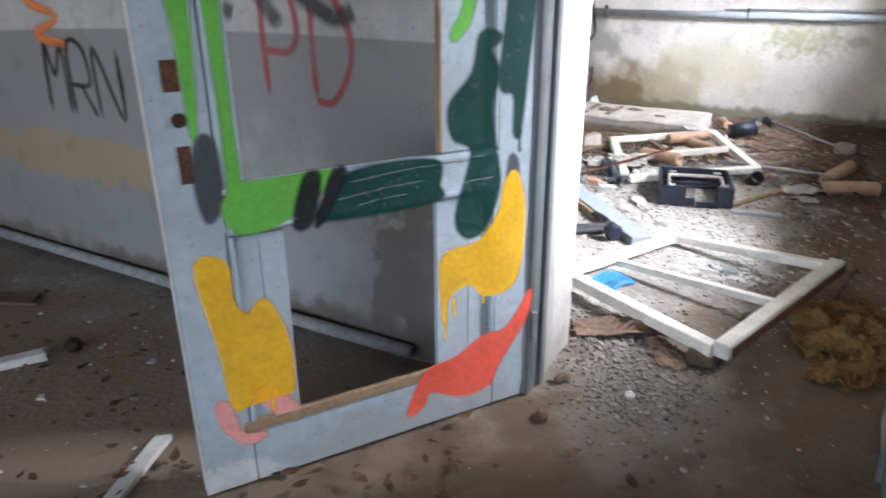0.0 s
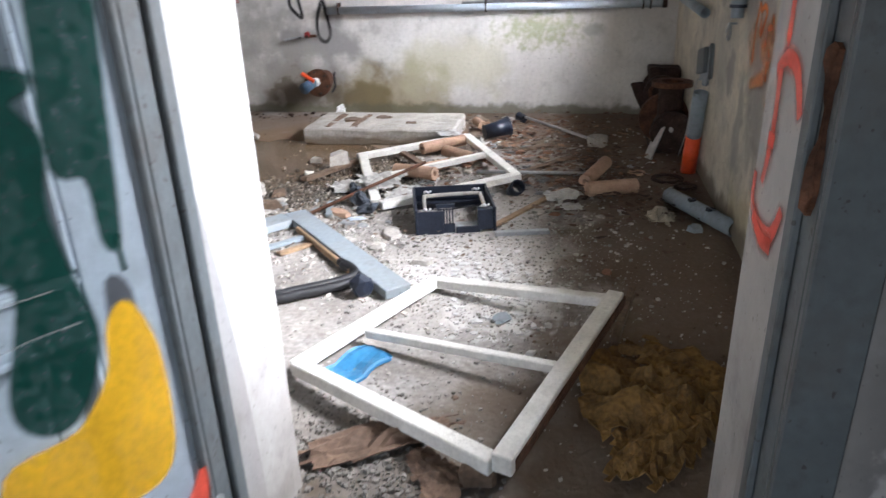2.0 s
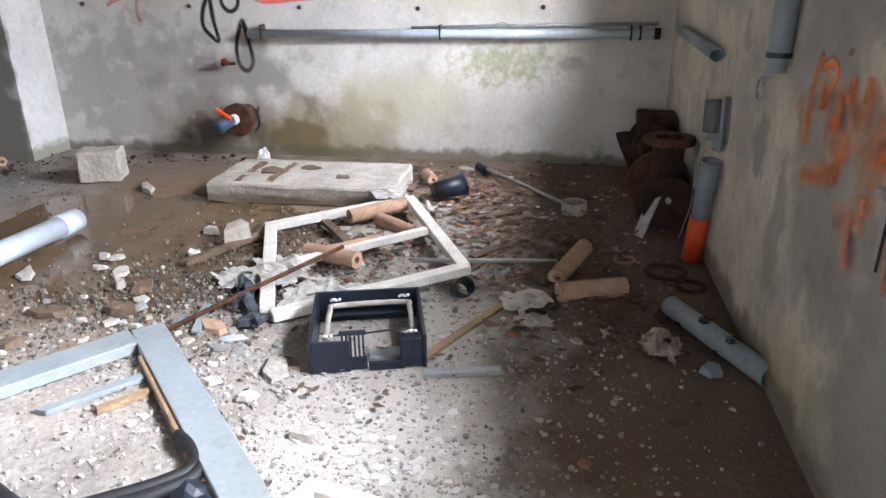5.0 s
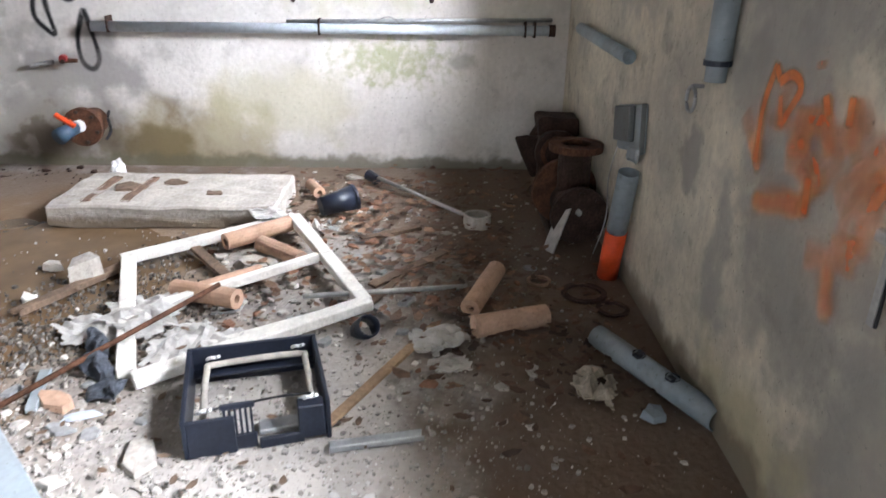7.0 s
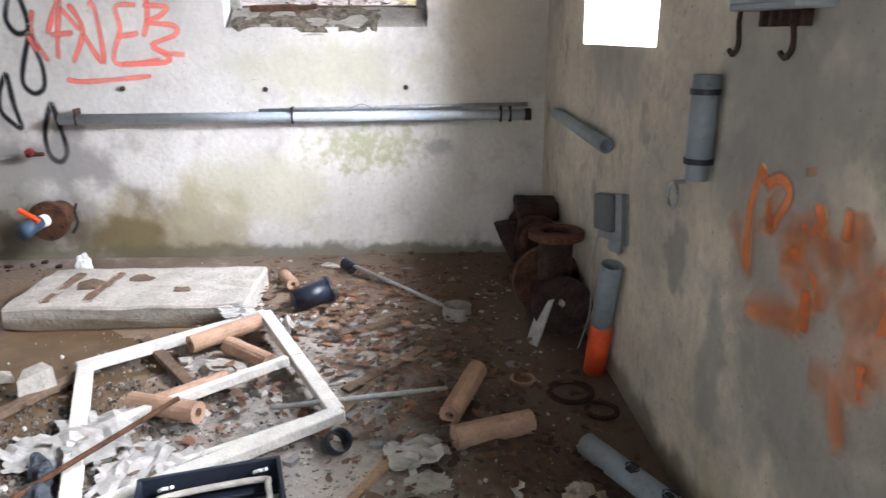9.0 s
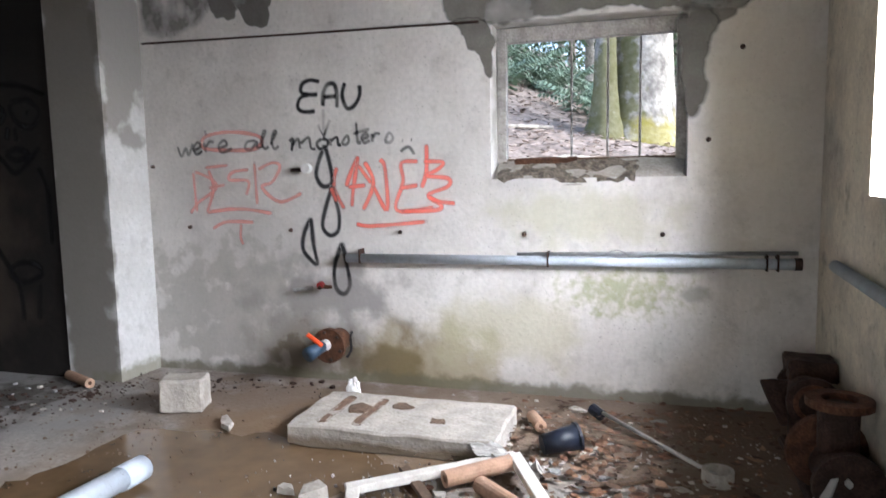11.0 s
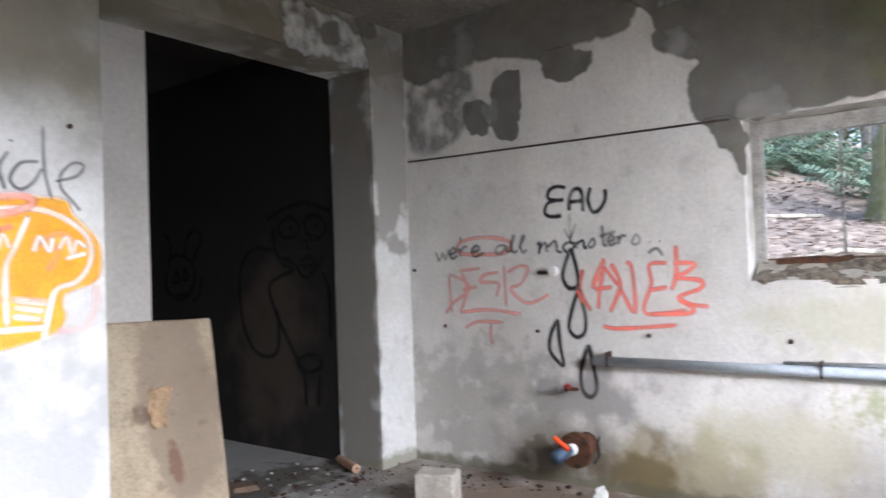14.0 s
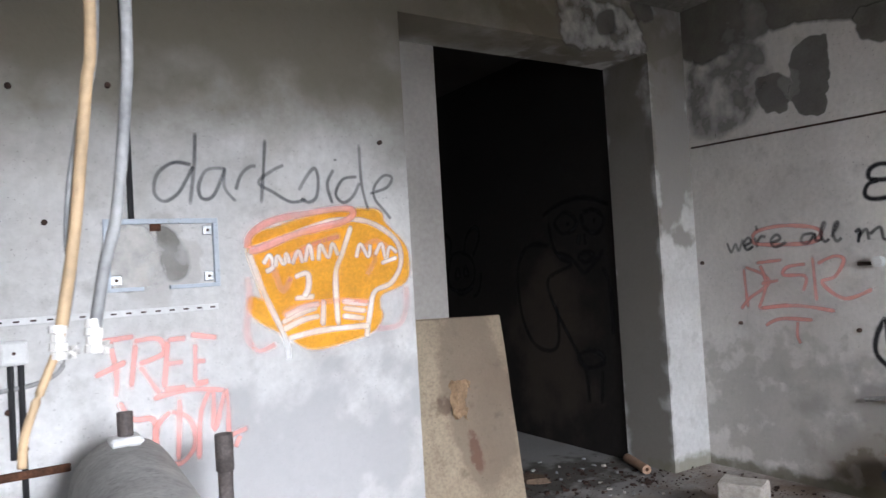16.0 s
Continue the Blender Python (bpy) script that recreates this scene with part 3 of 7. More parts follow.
def floor_mesh():
    bm = bmesh.new()
    xs, ys = np.arange(-2.8, 8.03, 0.12), np.arange(-2.3, 11.85, 0.12)
    rows = []
    for x in xs:
        rows.append([bm.verts.new((x, y, 0.006 * noise.noise(Vector((x * 1.7, y * 1.7, 0))) + 0.003 * noise.noise(Vector((x * 6, y * 6, 3))) - 0.006 - 0.040 * math.exp(-((x - 5.60) / 0.60) ** 2 - ((y - 3.80) / 0.75) ** 2))) for y in ys])
    for a, b in zip(rows, rows[1:]):
        for j in range(len(ys) - 1):
            bm.faces.new((a[j], b[j], b[j + 1], a[j + 1]))
    return bm


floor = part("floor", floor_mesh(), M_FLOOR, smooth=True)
tagged(floor, "dirty grey-brown concrete floor covered with dust and grit", "floor", kind="structure")


def slope(x, y):
    """Height of the woodland ground, which climbs away from the building and to one side."""
    side = min(max(y - 1.9, -6.0), 10.0)
    return 1.30 + 0.115 * min(x - 8.3, 45) + (0.046 if side > 0 else 0.015) * side * min(x - 8, 10)


def ground_mesh():
    bm = bmesh.new()
    xs = [-120, -60, -20, -3.2, 8.04, 8.08, 8.3] + [8.7 + 0.7 * i for i in range(30)] + [32, 40, 60, 120, 400]
    ys = [-400, -120, -60, -25, -12] + [-8 + 0.8 * i for i in range(36)] + [24, 40, 80, 160, 400]
    rows = []
    for x in xs:
        row = []
        for y in ys:
            if x <= 8.05:
                z = -0.4
            else:
                z = slope(x, y) + 0.05 * noise.noise(Vector((x * 0.9, y * 0.9, 1)))
            row.append(bm.verts.new((x, y, z)))
        rows.append(row)
    for a, c in zip(rows, rows[1:]):
        for j in range(len(ys) - 1):
            bm.faces.new((a[j], c[j], c[j + 1], a[j + 1]))
    return bm


M_LITTER = mat("leaf_litter", (0.56, 0.46, 0.39), 0.9, vary=0.45, scale=5, fine=22, bump=0.8)
ground = part("ground", ground_mesh(), M_LITTER)
tagged(ground, "sloping woodland ground covered with pale brown leaf litter", "ground", kind="structure")


# ---- paint strokes ----
FONT = {
    "E": "80 20 00 09 29 89;05 65", "M": "00 19 45 89 90", "R": "00 09 69 85 64 04;44 90", "N": "00 09 90 99", "P": "00 09 69 86 64 04", "D": "00 09 49 86 83 40 00",
}


def strokes(name, parts, place, width, material, label, smooth=True, group="", depth=0.0025, fade=1.0):
    """One painted tag: flat strokes on a wall; place(u, v, d) sets them on it, d metres proud."""
    tag_ob = thing(name, pose(0, 0, 0), label, "graffiti", group)
    for k, line in enumerate(parts):
        verts, faces, cover = [], [], []
        pts = [Vector((p[0], p[1])) for p in line]
        pts = [Vector(p[:2]) for p in curve_pts([(*p, 0) for p in pts], 6)] if smooth else pts
        d = depth + 0.0004 * (k % 12)
        rows = []
        for i, p in enumerate(pts):
            t = pts[min(i + 1, len(pts) - 1)] - pts[max(i - 1, 0)]
            t = t.normalized() if t.length > 1e-6 else Vector((1, 0))
            nrm = Vector((-t.y, t.x))
            w = width * (1 + 0.25 * noise.noise(Vector((p.x * 9, p.y * 9, k))))
            end = 0.0 if i in (0, len(pts) - 1) else 1.0
            thin = fade * (0.8 + 0.35 * noise.noise(Vector((p.x * 5, p.y * 5, 7 + k))))
            row = []
            for s, c in ((-0.85, 0.0), (-0.30, 1.0), (0.30, 1.0), (0.85, 0.0)):
                q = p + nrm * (w * s * (0.8 + 0.2 * end))
                row.append(len(verts))
                verts.append(place(q.x, q.y, d))
                cover.append(c * (0.35 + 0.65 * end) * min(thin, 1.0))
            rows.append(row)
        for a, b in zip(rows, rows[1:]):
            for j in range(3):
                faces.append((a[j], a[j + 1], b[j + 1], b[j]))
        flat_paint("stroke", verts, faces, cover, material, "").parent = tag_ob
    return tag_ob


def flat_paint(name, verts, faces, cover, material, label, group=""):
    me = bpy.data.meshes.new(name)
    me.from_pydata([tuple(v) for v in verts], [], faces)
    at = me.attributes.new("cover", "FLOAT", "POINT")
    at.data.foreach_set("value", cover)
    me.materials.append(material)
    ob = new(name, me)
    ob.visible_shadow = False
    if label:
        tagged(ob, label, "graffiti", group)
    return ob


def letters(text, u, v, w, h, gap=0.25, slant=0.0):
    """Hand-drawn letters from the strokes above, in a row of cells w by h from (u, v)."""
    out = []
    for ch in text:
        if ch != " ":
            for piece in FONT[ch].split(";"):
                out.append([(u + (int(q[0]) / 9 + slant * int(q[1]) / 9) * w, v + int(q[1]) / 9 * h) for q in piece.split()])
        u += w * (1 + gap) * (0.6 if ch in "'.il " else 0.78 if ch in "str" else 1)
    return out


def blob(name, outline, place, material, soft=0.012, depth=0.002, parent=None, label="", ragged=0.0):
    """A patch of paint with a smooth outline and a thin misty rim."""
    pts = curve_pts([(*p, 0) for p in outline], 14 if ragged else 5, True)
    if ragged:
        pts = [p + noise.noise_vector(p * 7) * ragged + noise.noise_vector(p * 23) * ragged * 0.6 for p in pts]
        pts = [Vector((p.x, p.y, 0)) for p in pts]
    bm = bmesh.new()
    vs = [bm.verts.new(p) for p in pts]
    f = bm.faces.new(vs)
    bmesh.ops.triangulate(bm, faces=[f])
    verts = [v.co.copy() for v in vs]
    bm.verts.index_update()
    faces = [tuple(v.index for v in f.verts) for f in bm.faces]
    bm.free()
    n = len(verts)
    area = sum(verts[i].x * verts[(i + 1) % n].y - verts[(i + 1) % n].x * verts[i].y for i in range(n))
    out = []
    for i in range(n):
        t = (verts[(i + 1) % n] - verts[i - 1])
        t = t.normalized() if t.length else Vector((1, 0, 0))
        nrm = Vector((t.y, -t.x, 0)) * (1 if area > 0 else -1)
        out.append(verts[i] + nrm * soft)
    faces += [(i, (i + 1) % n, n + (i + 1) % n, n + i) for i in range(n)]
    ob = flat_paint(name, [place(p.x, p.y, depth) for p in verts + out], faces, [1.0] * n + [0.0] * n, material, "" if parent else label)
    if parent:
        ob.parent = parent
        if label:
            ob["label"] = label
    return ob


def on_back(u, v, d):
    return Vector((BX - d, -u, v))


def on_dark(u, v, d):
    return Vector((u, DY - d, v))


def on_right(u, v, d):
    return Vector((-u, RY + d, v))


def on_hall(u, v, d):
    return Vector((HX - d, -u, v))


# ---- hall and doorway ----
door = thing("door", pose(2.142, 2.292, 0.006, 0, 0, math.degrees(math.atan2(0.5333, -0.8459))),
             "grey-blue panelled wooden door, ajar, sprayed with colourful graffiti, panels broken out", "door")
DT = 0.042
for name, x0, z0, x1, z1 in (("hinge_stile", 0.0, 0.0, 0.155, 2.1), ("lock_stile", 0.945, 0.0, 1.085, 2.1), ("bottom_rail", 0.157, 0.0, 0.943, 0.165),
                             ("lock_rail", 0.157, 0.752, 0.943, 0.88), ("top_rail", 0.157, 1.95, 0.943, 2.1)):
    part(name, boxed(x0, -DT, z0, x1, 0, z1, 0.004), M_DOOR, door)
part("panel_board", boxed(0.157, -0.032, 0.17, 0.243, -0.012, 0.75), M_DOOR, door, "narrow surviving panel board")
part("panel_board", boxed(0.246, -0.032, 0.17, 0.352, -0.012, 0.75), M_DOOR, door, "narrow surviving panel board with a raw broken edge")
part("panel_board", boxed(0.157, -0.032, 0.885, 0.335, -0.012, 1.95), M_DOOR, door, "upper panel board beside the hinge stile")
part("panel_board", boxed(0.800, -0.030, 0.17, 0.865, -0.014, 0.742, 0.002), M_DOOR, door)
part("panel_board", boxed(0.868, -0.030, 0.17, 0.943, -0.014, 0.742, 0.002), M_DOOR, door)
part("panel_board", boxed(0.885, -0.030, 0.885, 0.943, -0.014, 1.95, 0.002), M_DOOR, door, "thin strip of the broken upper panel")
for z in (0.765, 0.868):
    part("moulding", boxed(0.157, 0.0, z - 0.007, 0.943, 0.009, z + 0.007, 0.003), M_DOOR, door)
for x in (0.163, 0.937):
    part("moulding", boxed(x - 0.006, -0.012, 0.885, x + 0.006, 0.004, 1.95, 0.003), M_DOOR, door)
    part("moulding", boxed(x - 0.006, -0.012, 0.17, x + 0.006, 0.004, 0.75, 0.003), M_DOOR, door)
part("edge_strip", boxed(0.335, -0.034, 0.885, 0.341, -0.008, 1.95), M_RAWWOOD, door, "raw wood edge of the broken panel")
part("splintered_strip", boxed(0.13, -0.010, 0.170, 0.965, 0.007, 0.205, 0.003), M_RAWWOOD, door, "bare splintered wood strip along the bottom rail")
part("lock_rose", boxed(1.003, 0.0, 1.115, 1.04, 0.003, 1.185, 0.001), M_RUST, door, "rusted square fixing plate")
part("lock_plate", boxed(1.0, 0.0, 0.90, 1.03, 0.003, 0.99, 0.001), M_RUST, door, "rusted keyhole plate")
part("handle_hole", tubed([(1.016, -0.004, 1.05), (1.016, 0.005, 1.05)], 0.017, 10), M_DARKRUST, door)
part("hinge", tubed([(0.0, 0.008, 0.20), (0.0, 0.008, 0.31)], 0.009, 8), M_STEEL, door)
part("hinge", tubed([(0.0, 0.008, 1.60), (0.0, 0.008, 1.71)], 0.009, 8), M_STEEL, door)


def on_door(u, v, d):
    return Vector((u, d, v))


for name, ol, material, dep in (
    ("yellow_paint", [(1.03, .69), (.96, .685), (.955, .58), (.92, .53), (.89, .56), (.86, .55), (.822, .43), (.822, .27), (.87, .30), (.92, .31), (.945, .27), (.985, .27), (1.0, .45)], P_YELLOW, 0.0065),
    ("yellow_paint", [(.095, .80), (.13, .77), (.15, .68), (.22, .60), (.340, .575), (.345, .42), (.335, .35), (.325, .44), (.25, .47), (.19, .42), (.10, .43), (.065, .52), (.062, .70)], P_YELLOW, 0.0065),
    ("coral_paint", [(.025, .40), (.05, .36), (.12, .28), (.20, .275), (.30, .225), (.41, .20), (.47, .07), (.42, .085), (.39, .13), (.28, .08), (.18, .09), (.14, .16), (.06, .27), (.03, .33)], P_CORAL, 0.0115),
    ("coral_paint", [(1.03, .28), (1.0, .28), (.975, .18), (.91, .155), (.96, .14), (1.015, .20)], P_PINK, 0.0055),
    ("coral_paint", [(.90, .30), (.87, .29), (.80, .19), (.84, .18), (.90, .25)], P_PINK, 0.0055),
    ("dark_green_paint", [(.165, 1.20), (.225, 1.20), (.25, 1.10), (.32, 1.02), (.31, .93), (.25, .88), (.30, .70), (.27, .63), (.21, .64), (.155, .76), (.17, .88), (.185, 1.0), (.165, 1.1), (.195, 1.16), (.165, 1.18)], P_DKGREEN, 0.0105),
    ("dark_green_paint", [(.12, 1.40), (.045, 1.40), (.065, 1.10), (.085, .92), (.105, .925), (.11, 1.03), (.155, 1.06), (.14, 1.25)], P_DKGREEN, 0.0065),
    ("dark_green_paint", [(.60, .878), (.37, .875), (.355, .80), (.37, .757), (.70, .757), (.67, .82)], P_DKGREEN, 0.0108),
    ("light_green_paint", [(.945, 1.5), (.905, 1.5), (.905, 1.2), (.90, .93), (.88, .885), (.66, .884), (.72, .82), (.83, .765), (.92, .765), (.945, .83), (.925, .90), (.925, 1.2)], P_LTGREEN, 0.0100),
    ("light_green_paint", [(1.04, 1.6), (.975, 1.6), (.97, 1.25), (.99, 1.0), (1.0, 1.25)], P_LTGREEN, 0.0050),
    ("light_green_paint", [(.30, 1.19), (.25, 1.25), (.23, 1.38), (.26, 1.38), (.275, 1.27), (.31, 1.21)], P_LTGREEN, 0.0060),
    ("black_paint", [(.985, 1.0), (.95, .99), (.945, .85), (.985, .80), (1.0, .9)], P_FADED, 0.0050),
    ("black_paint", [(.74, .875), (.70, .875), (.73, .757), (.775, .757)], P_BLACK, 0.0104),
    ("black_paint", [(.665, .878), (.63, .875), (.70, .757), (.715, .757)], P_BLACK, 0.0112),
    ("black_paint", [(.115, .85), (.085, .80), (.13, .62), (.19, .57), (.135, .70)], P_FADED, 0.0060),
):
    blob(name, ol, on_door, material, 0.012, dep, door)
for u, v0, v1, pm in ((0.335, 0.36, 0.30, P_YELLOW), (0.305, 0.44, 0.37, P_YELLOW), (0.20, 0.43, 0.39, P_YELLOW), (0.05, 0.34, 0.27, P_CORAL), (0.165, 0.13, 0.08, P_CORAL), (0.085, 0.93, 0.86, P_DKGREEN), (0.88, 0.30, 0.22, P_YELLOW)):
    drip = strokes("paint_drip", [[(u, v0), (u + 0.002, (v0 + v1) / 2), (u, v1)]], on_door, 0.010, pm, "", depth=0.0095)
    stroke_ob = drip.children[0]
    bpy.data.objects.remove(drip)
    stroke_ob.name, stroke_ob.parent = "paint_drip", door
for u0, v0, u1, v1 in ((0.36, 0.862, 0.62, 0.848), (0.40, 0.822, 0.66, 0.806), (0.17, 0.80, 0.33, 0.79), (0.20, 0.868, 0.34, 0.860), (0.45, 0.79, 0.60, 0.782)):
    scratch = strokes("scratch", [[(u0, v0), ((u0 + u1) / 2, (v0 + v1) / 2 + 0.004), (u1, v1)]], on_door, 0.003, P_WHITE, "", depth=0.0135, fade=0.3)
    stroke_ob = scratch.children[0]
    bpy.data.objects.remove(scratch)
    stroke_ob.name, stroke_ob.parent = "scratch", door
part("worn_edge", boxed(1.0853, -DT, 0.0, 1.0875, 0.0, 2.1), M_WHITEWOOD, door, "chipped pale edge of the door")
# wooden frame of the doorway, both sides
frame_thing = thing("door_frame", pose(0, 0, 0), "grey-blue painted door frame with worn and rusted edges, hinges gone on one side", "door frame", kind="structure")
for y0, y1, s in ((2.292, 2.335, -1), (1.195, 1.237, 1)):
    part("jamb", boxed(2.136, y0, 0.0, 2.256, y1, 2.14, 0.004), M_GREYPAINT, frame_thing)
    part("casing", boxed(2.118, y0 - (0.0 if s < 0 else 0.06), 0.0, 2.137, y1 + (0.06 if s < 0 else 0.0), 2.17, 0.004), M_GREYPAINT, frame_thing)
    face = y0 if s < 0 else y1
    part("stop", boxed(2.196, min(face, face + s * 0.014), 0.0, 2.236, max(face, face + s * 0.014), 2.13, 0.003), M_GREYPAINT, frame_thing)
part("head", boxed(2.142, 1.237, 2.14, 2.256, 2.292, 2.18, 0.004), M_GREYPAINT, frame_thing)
part("rusted_strike", rough_box(2.150, 1.236, 0.97, 2.176, 1.243, 1.22, 9, 0.020), M_RUST, frame_thing, "torn rusty strike plate")
strokes("graffiti_tag", letters("E", -4.0 + 0.36, 1.03, 0.10, 0.24), on_hall, 0.018, P_CRIMSON, "dark red spray letter E on the hall wall")
strokes("graffiti_tag", letters("PD", -3.36, 0.94, 0.17, 0.36, 0.3), on_hall, 0.022, P_CRIMSON, "dark red spray letters PD on the hall wall")
strokes("graffiti_tag", letters("MRN", -4.72, 0.76, 0.15, 0.30, 0.2, 0.1), on_hall, 0.020, P_BLACK, "black spray letters MRN on the hall wall")
strokes("graffiti_tag", [[(-3.75, 1.19), (-3.68, 1.35)], [(-3.55, 1.24), (-3.5, 1.22)], [(-3.45, 1.38), (-3.28, 1.18)], [(-3.2, 1.3), (-3.05, 1.22), (-2.96, 1.24)]], on_hall, 0.05, P_FADED, "black spray smears on the white band of the hall wall")
strokes("graffiti_tag", [[(-4.78, 1.45), (-4.62, 1.40), (-4.75, 1.25), (-4.55, 1.18), (-4.72, 1.10), (-4.50, 1.06)]], on_hall, 0.035, P_ORANGE, "orange spray scribble on the hall wall")
on_jamb = lambda u, v, d: Vector((u, 1.232 + d, v))
strokes("graffiti_tag", [[(2.43, 1.500), (2.435, 1.160)], [(2.48, 1.130), (2.42, 1.165), (2.35, 1.150), (2.30, 1.080)], [(2.45, 1.150), (2.445, 1.020), (2.47, 0.920)], [(2.47, 1.015), (2.42, 1.015)],
                         [(2.515, 0.940), (2.51, 0.875), (2.44, 0.850), (2.36, 0.860), (2.31, 0.930)], [(2.50, 0.860), (2.42, 0.835), (2.34, 0.845)]], on_jamb, 0.032, P_CORAL, "coral spray strokes on the plaster of the doorway", fade=0.85)
tagged(part("skirting_pipe", tubed([(2.10, 6.5, 0.05), (2.10, 4.8, 0.045), (2.09, 3.6, 0.05), (2.10, 2.75, 0.05)], 0.026, 10), M_CABLEG, smooth=True), "dusty grey pipe lying along the foot of the wall", "pipe")


def stick(name, a, b, w, h, material, label, category, group="", seed=0):
    """A length of sawn wood or bar between two points, with a broken end."""
    a, b = Vector(a), Vector(b)
    d = b - a
    m = Matrix.Translation(a) @ d.to_track_quat("X", "Z").to_matrix().to_4x4()
    bm = bmesh.new()
    box(bm, 0, -w / 2, 0, d.length, w / 2, h, None, min(w, h) * 0.12)
    bmesh.ops.bisect_plane(bm, geom=bm.verts[:] + bm.edges[:] + bm.faces[:], plane_co=(d.length * 0.8, 0, 0), plane_no=(1, 0, 0))
    for v in bm.verts:
        if v.co.x > d.length * 0.9:
            v.co.x -= (0.5 + 0.5 * math.sin(v.co.y * 400 + seed)) * w * 0.8
        v.co += noise.noise_vector(v.co * 7 + Vector((seed, 0, 0))) * 0.003
    ob = part(name, bm, material)
    ob.matrix_world = m
    return tagged(ob, label, category, group)


stick("wood_offcut", (1.02, 3.07, 0.0), (1.36, 3.20, 0.0), 0.05, 0.022, M_WHITEWOOD, "white painted wood offcut on the dirty floor", "wood offcut")
stick("wood_offcut", (1.20, 4.15, 0.0), (1.48, 3.98, 0.0), 0.055, 0.035, M_WHITEWOOD, "snapped white painted stick on the dirty floor", "wood offcut")
stick("wood_offcut", (1.55, 4.9, 0.0), (1.75, 4.45, 0.0), 0.10, 0.02, M_OLDWOOD, "brown board offcut on the hall floor", "wood offcut")
stick("wood_offcut", (1.35, 4.4, 0.0), (1.05, 4.8, 0.0), 0.03, 0.02, M_OLDWOOD, "thin brown lath on the hall floor", "wood offcut")


def lump(name, at, size, material, label, category, seed=0, sub=2, amp=0.3, group=""):
    """A crumpled or broken lump that rests on the floor."""
    bm = bmesh.new()
    bmesh.ops.create_icosphere(bm, subdivisions=sub, radius=1)
    for v in bm.verts:
        k = 1 + amp * noise.noise(v.co * 1.6 + Vector((seed * 3.1, seed, 0))) + amp * 0.5 * noise.noise(v.co * 4.3 + Vector((0, seed, 0)))
        v.co = Vector((v.co.x * size[0] * k, v.co.y * size[1] * k, max(v.co.z * k, -0.75) * size[2]))
    low = min(v.co.z for v in bm.verts)
    for v in bm.verts:
        v.co.z -= low
    ob = part(name, bm, material)
    ob.matrix_world = pose(*at, 0, 0, (seed * 57) % 360)
    return tagged(ob, label, category, group)


lump("plastic_bag", (0.66, 2.72, 0), (0.07, 0.05, 0.035), M_BLUEPL, "crumpled blue plastic bag on the floor", "plastic bag", 3, 3, 0.5)
lump("clod", (1.55, 3.95, 0), (0.04, 0.035, 0.03), M_DARKRUST, "dark mossy stone on the hall floor", "stone", 4)
lump("clod", (2.28, 1.98, 0), (0.018, 0.02, 0.012), M_CHIP, "small pale stone on the threshold", "stone", 5)
lump("clod", (2.26, 2.22, 0), (0.03, 0.022, 0.016), M_OLDWOOD, "dark brown clod beside the door frame", "stone", 6)
lump("clod", (2.02, 2.20, 0), (0.03, 0.022, 0.014), M_OLDWOOD, "dark brown clod beside the door", "stone", 7)

# ---- things on the machine room floor ----


def mitred_bar(bm, p, q, w, h, bevel=0.004):
    """A bar of width w and height h from p to q on the floor plane of a thing."""
    p, q = Vector(p), Vector(q)
    d = q - p
    m = Matrix.Translation(p) @ d.to_track_quat("X", "Z").to_matrix().to_4x4()
    box(bm, 0, -w / 2, 0, d.length, w / 2, h, m, bevel)
    return bm


def framed(thing_ob, name, p, q, w, h, material, label=""):
    ob = part(name, mitred_bar(bmesh.new(), p, q, w, h), material, thing_ob, label)
    return ob


casement = thing("window_casement", pose(0, 0, 0), "white painted wooden window casement without glass, tilted on rubble", "window frame")
framed(casement, "side_rail", (2.60, 1.765, 0.055), (3.03, 2.50, 0.03), 0.055, 0.05, M_WHITEWOOD)
framed(casement, "end_rail", (3.02, 2.51, 0.03), (3.80, 2.16, 0.015), 0.045, 0.045, M_WHITEWOOD)
framed(casement, "side_rail", (3.79, 2.16, 0.015), (3.53, 1.44, 0.10), 0.05, 0.04, M_WHITEWOOD)
framed(casement, "end_rail", (2.585, 1.745, 0.06), (3.55, 1.415, 0.095), 0.060, 0.062, M_WHITEWOOD, "raised white edge rail with a weather strip")
framed(casement, "edge_groove", (2.60, 1.709, 0.06), (3.55, 1.381, 0.095), 0.008, 0.045, M_RUST, "rusty stained edge strip")
framed(casement, "glazing_bar", (3.30, 2.33, 0.03), (3.08, 1.61, 0.075), 0.032, 0.035, M_WHITEWOOD)
part("support_lath", mitred_bar(bmesh.new(), (3.40, 1.42, 0.0), (3.85, 1.33, 0.0), 0.03, 0.04), M_OLDWOOD, casement)
part("support_block", rough_box(2.58, 1.76, 0.0, 2.68, 1.86, 0.06, 3, 0.008, 2), M_OLDWOOD, casement)


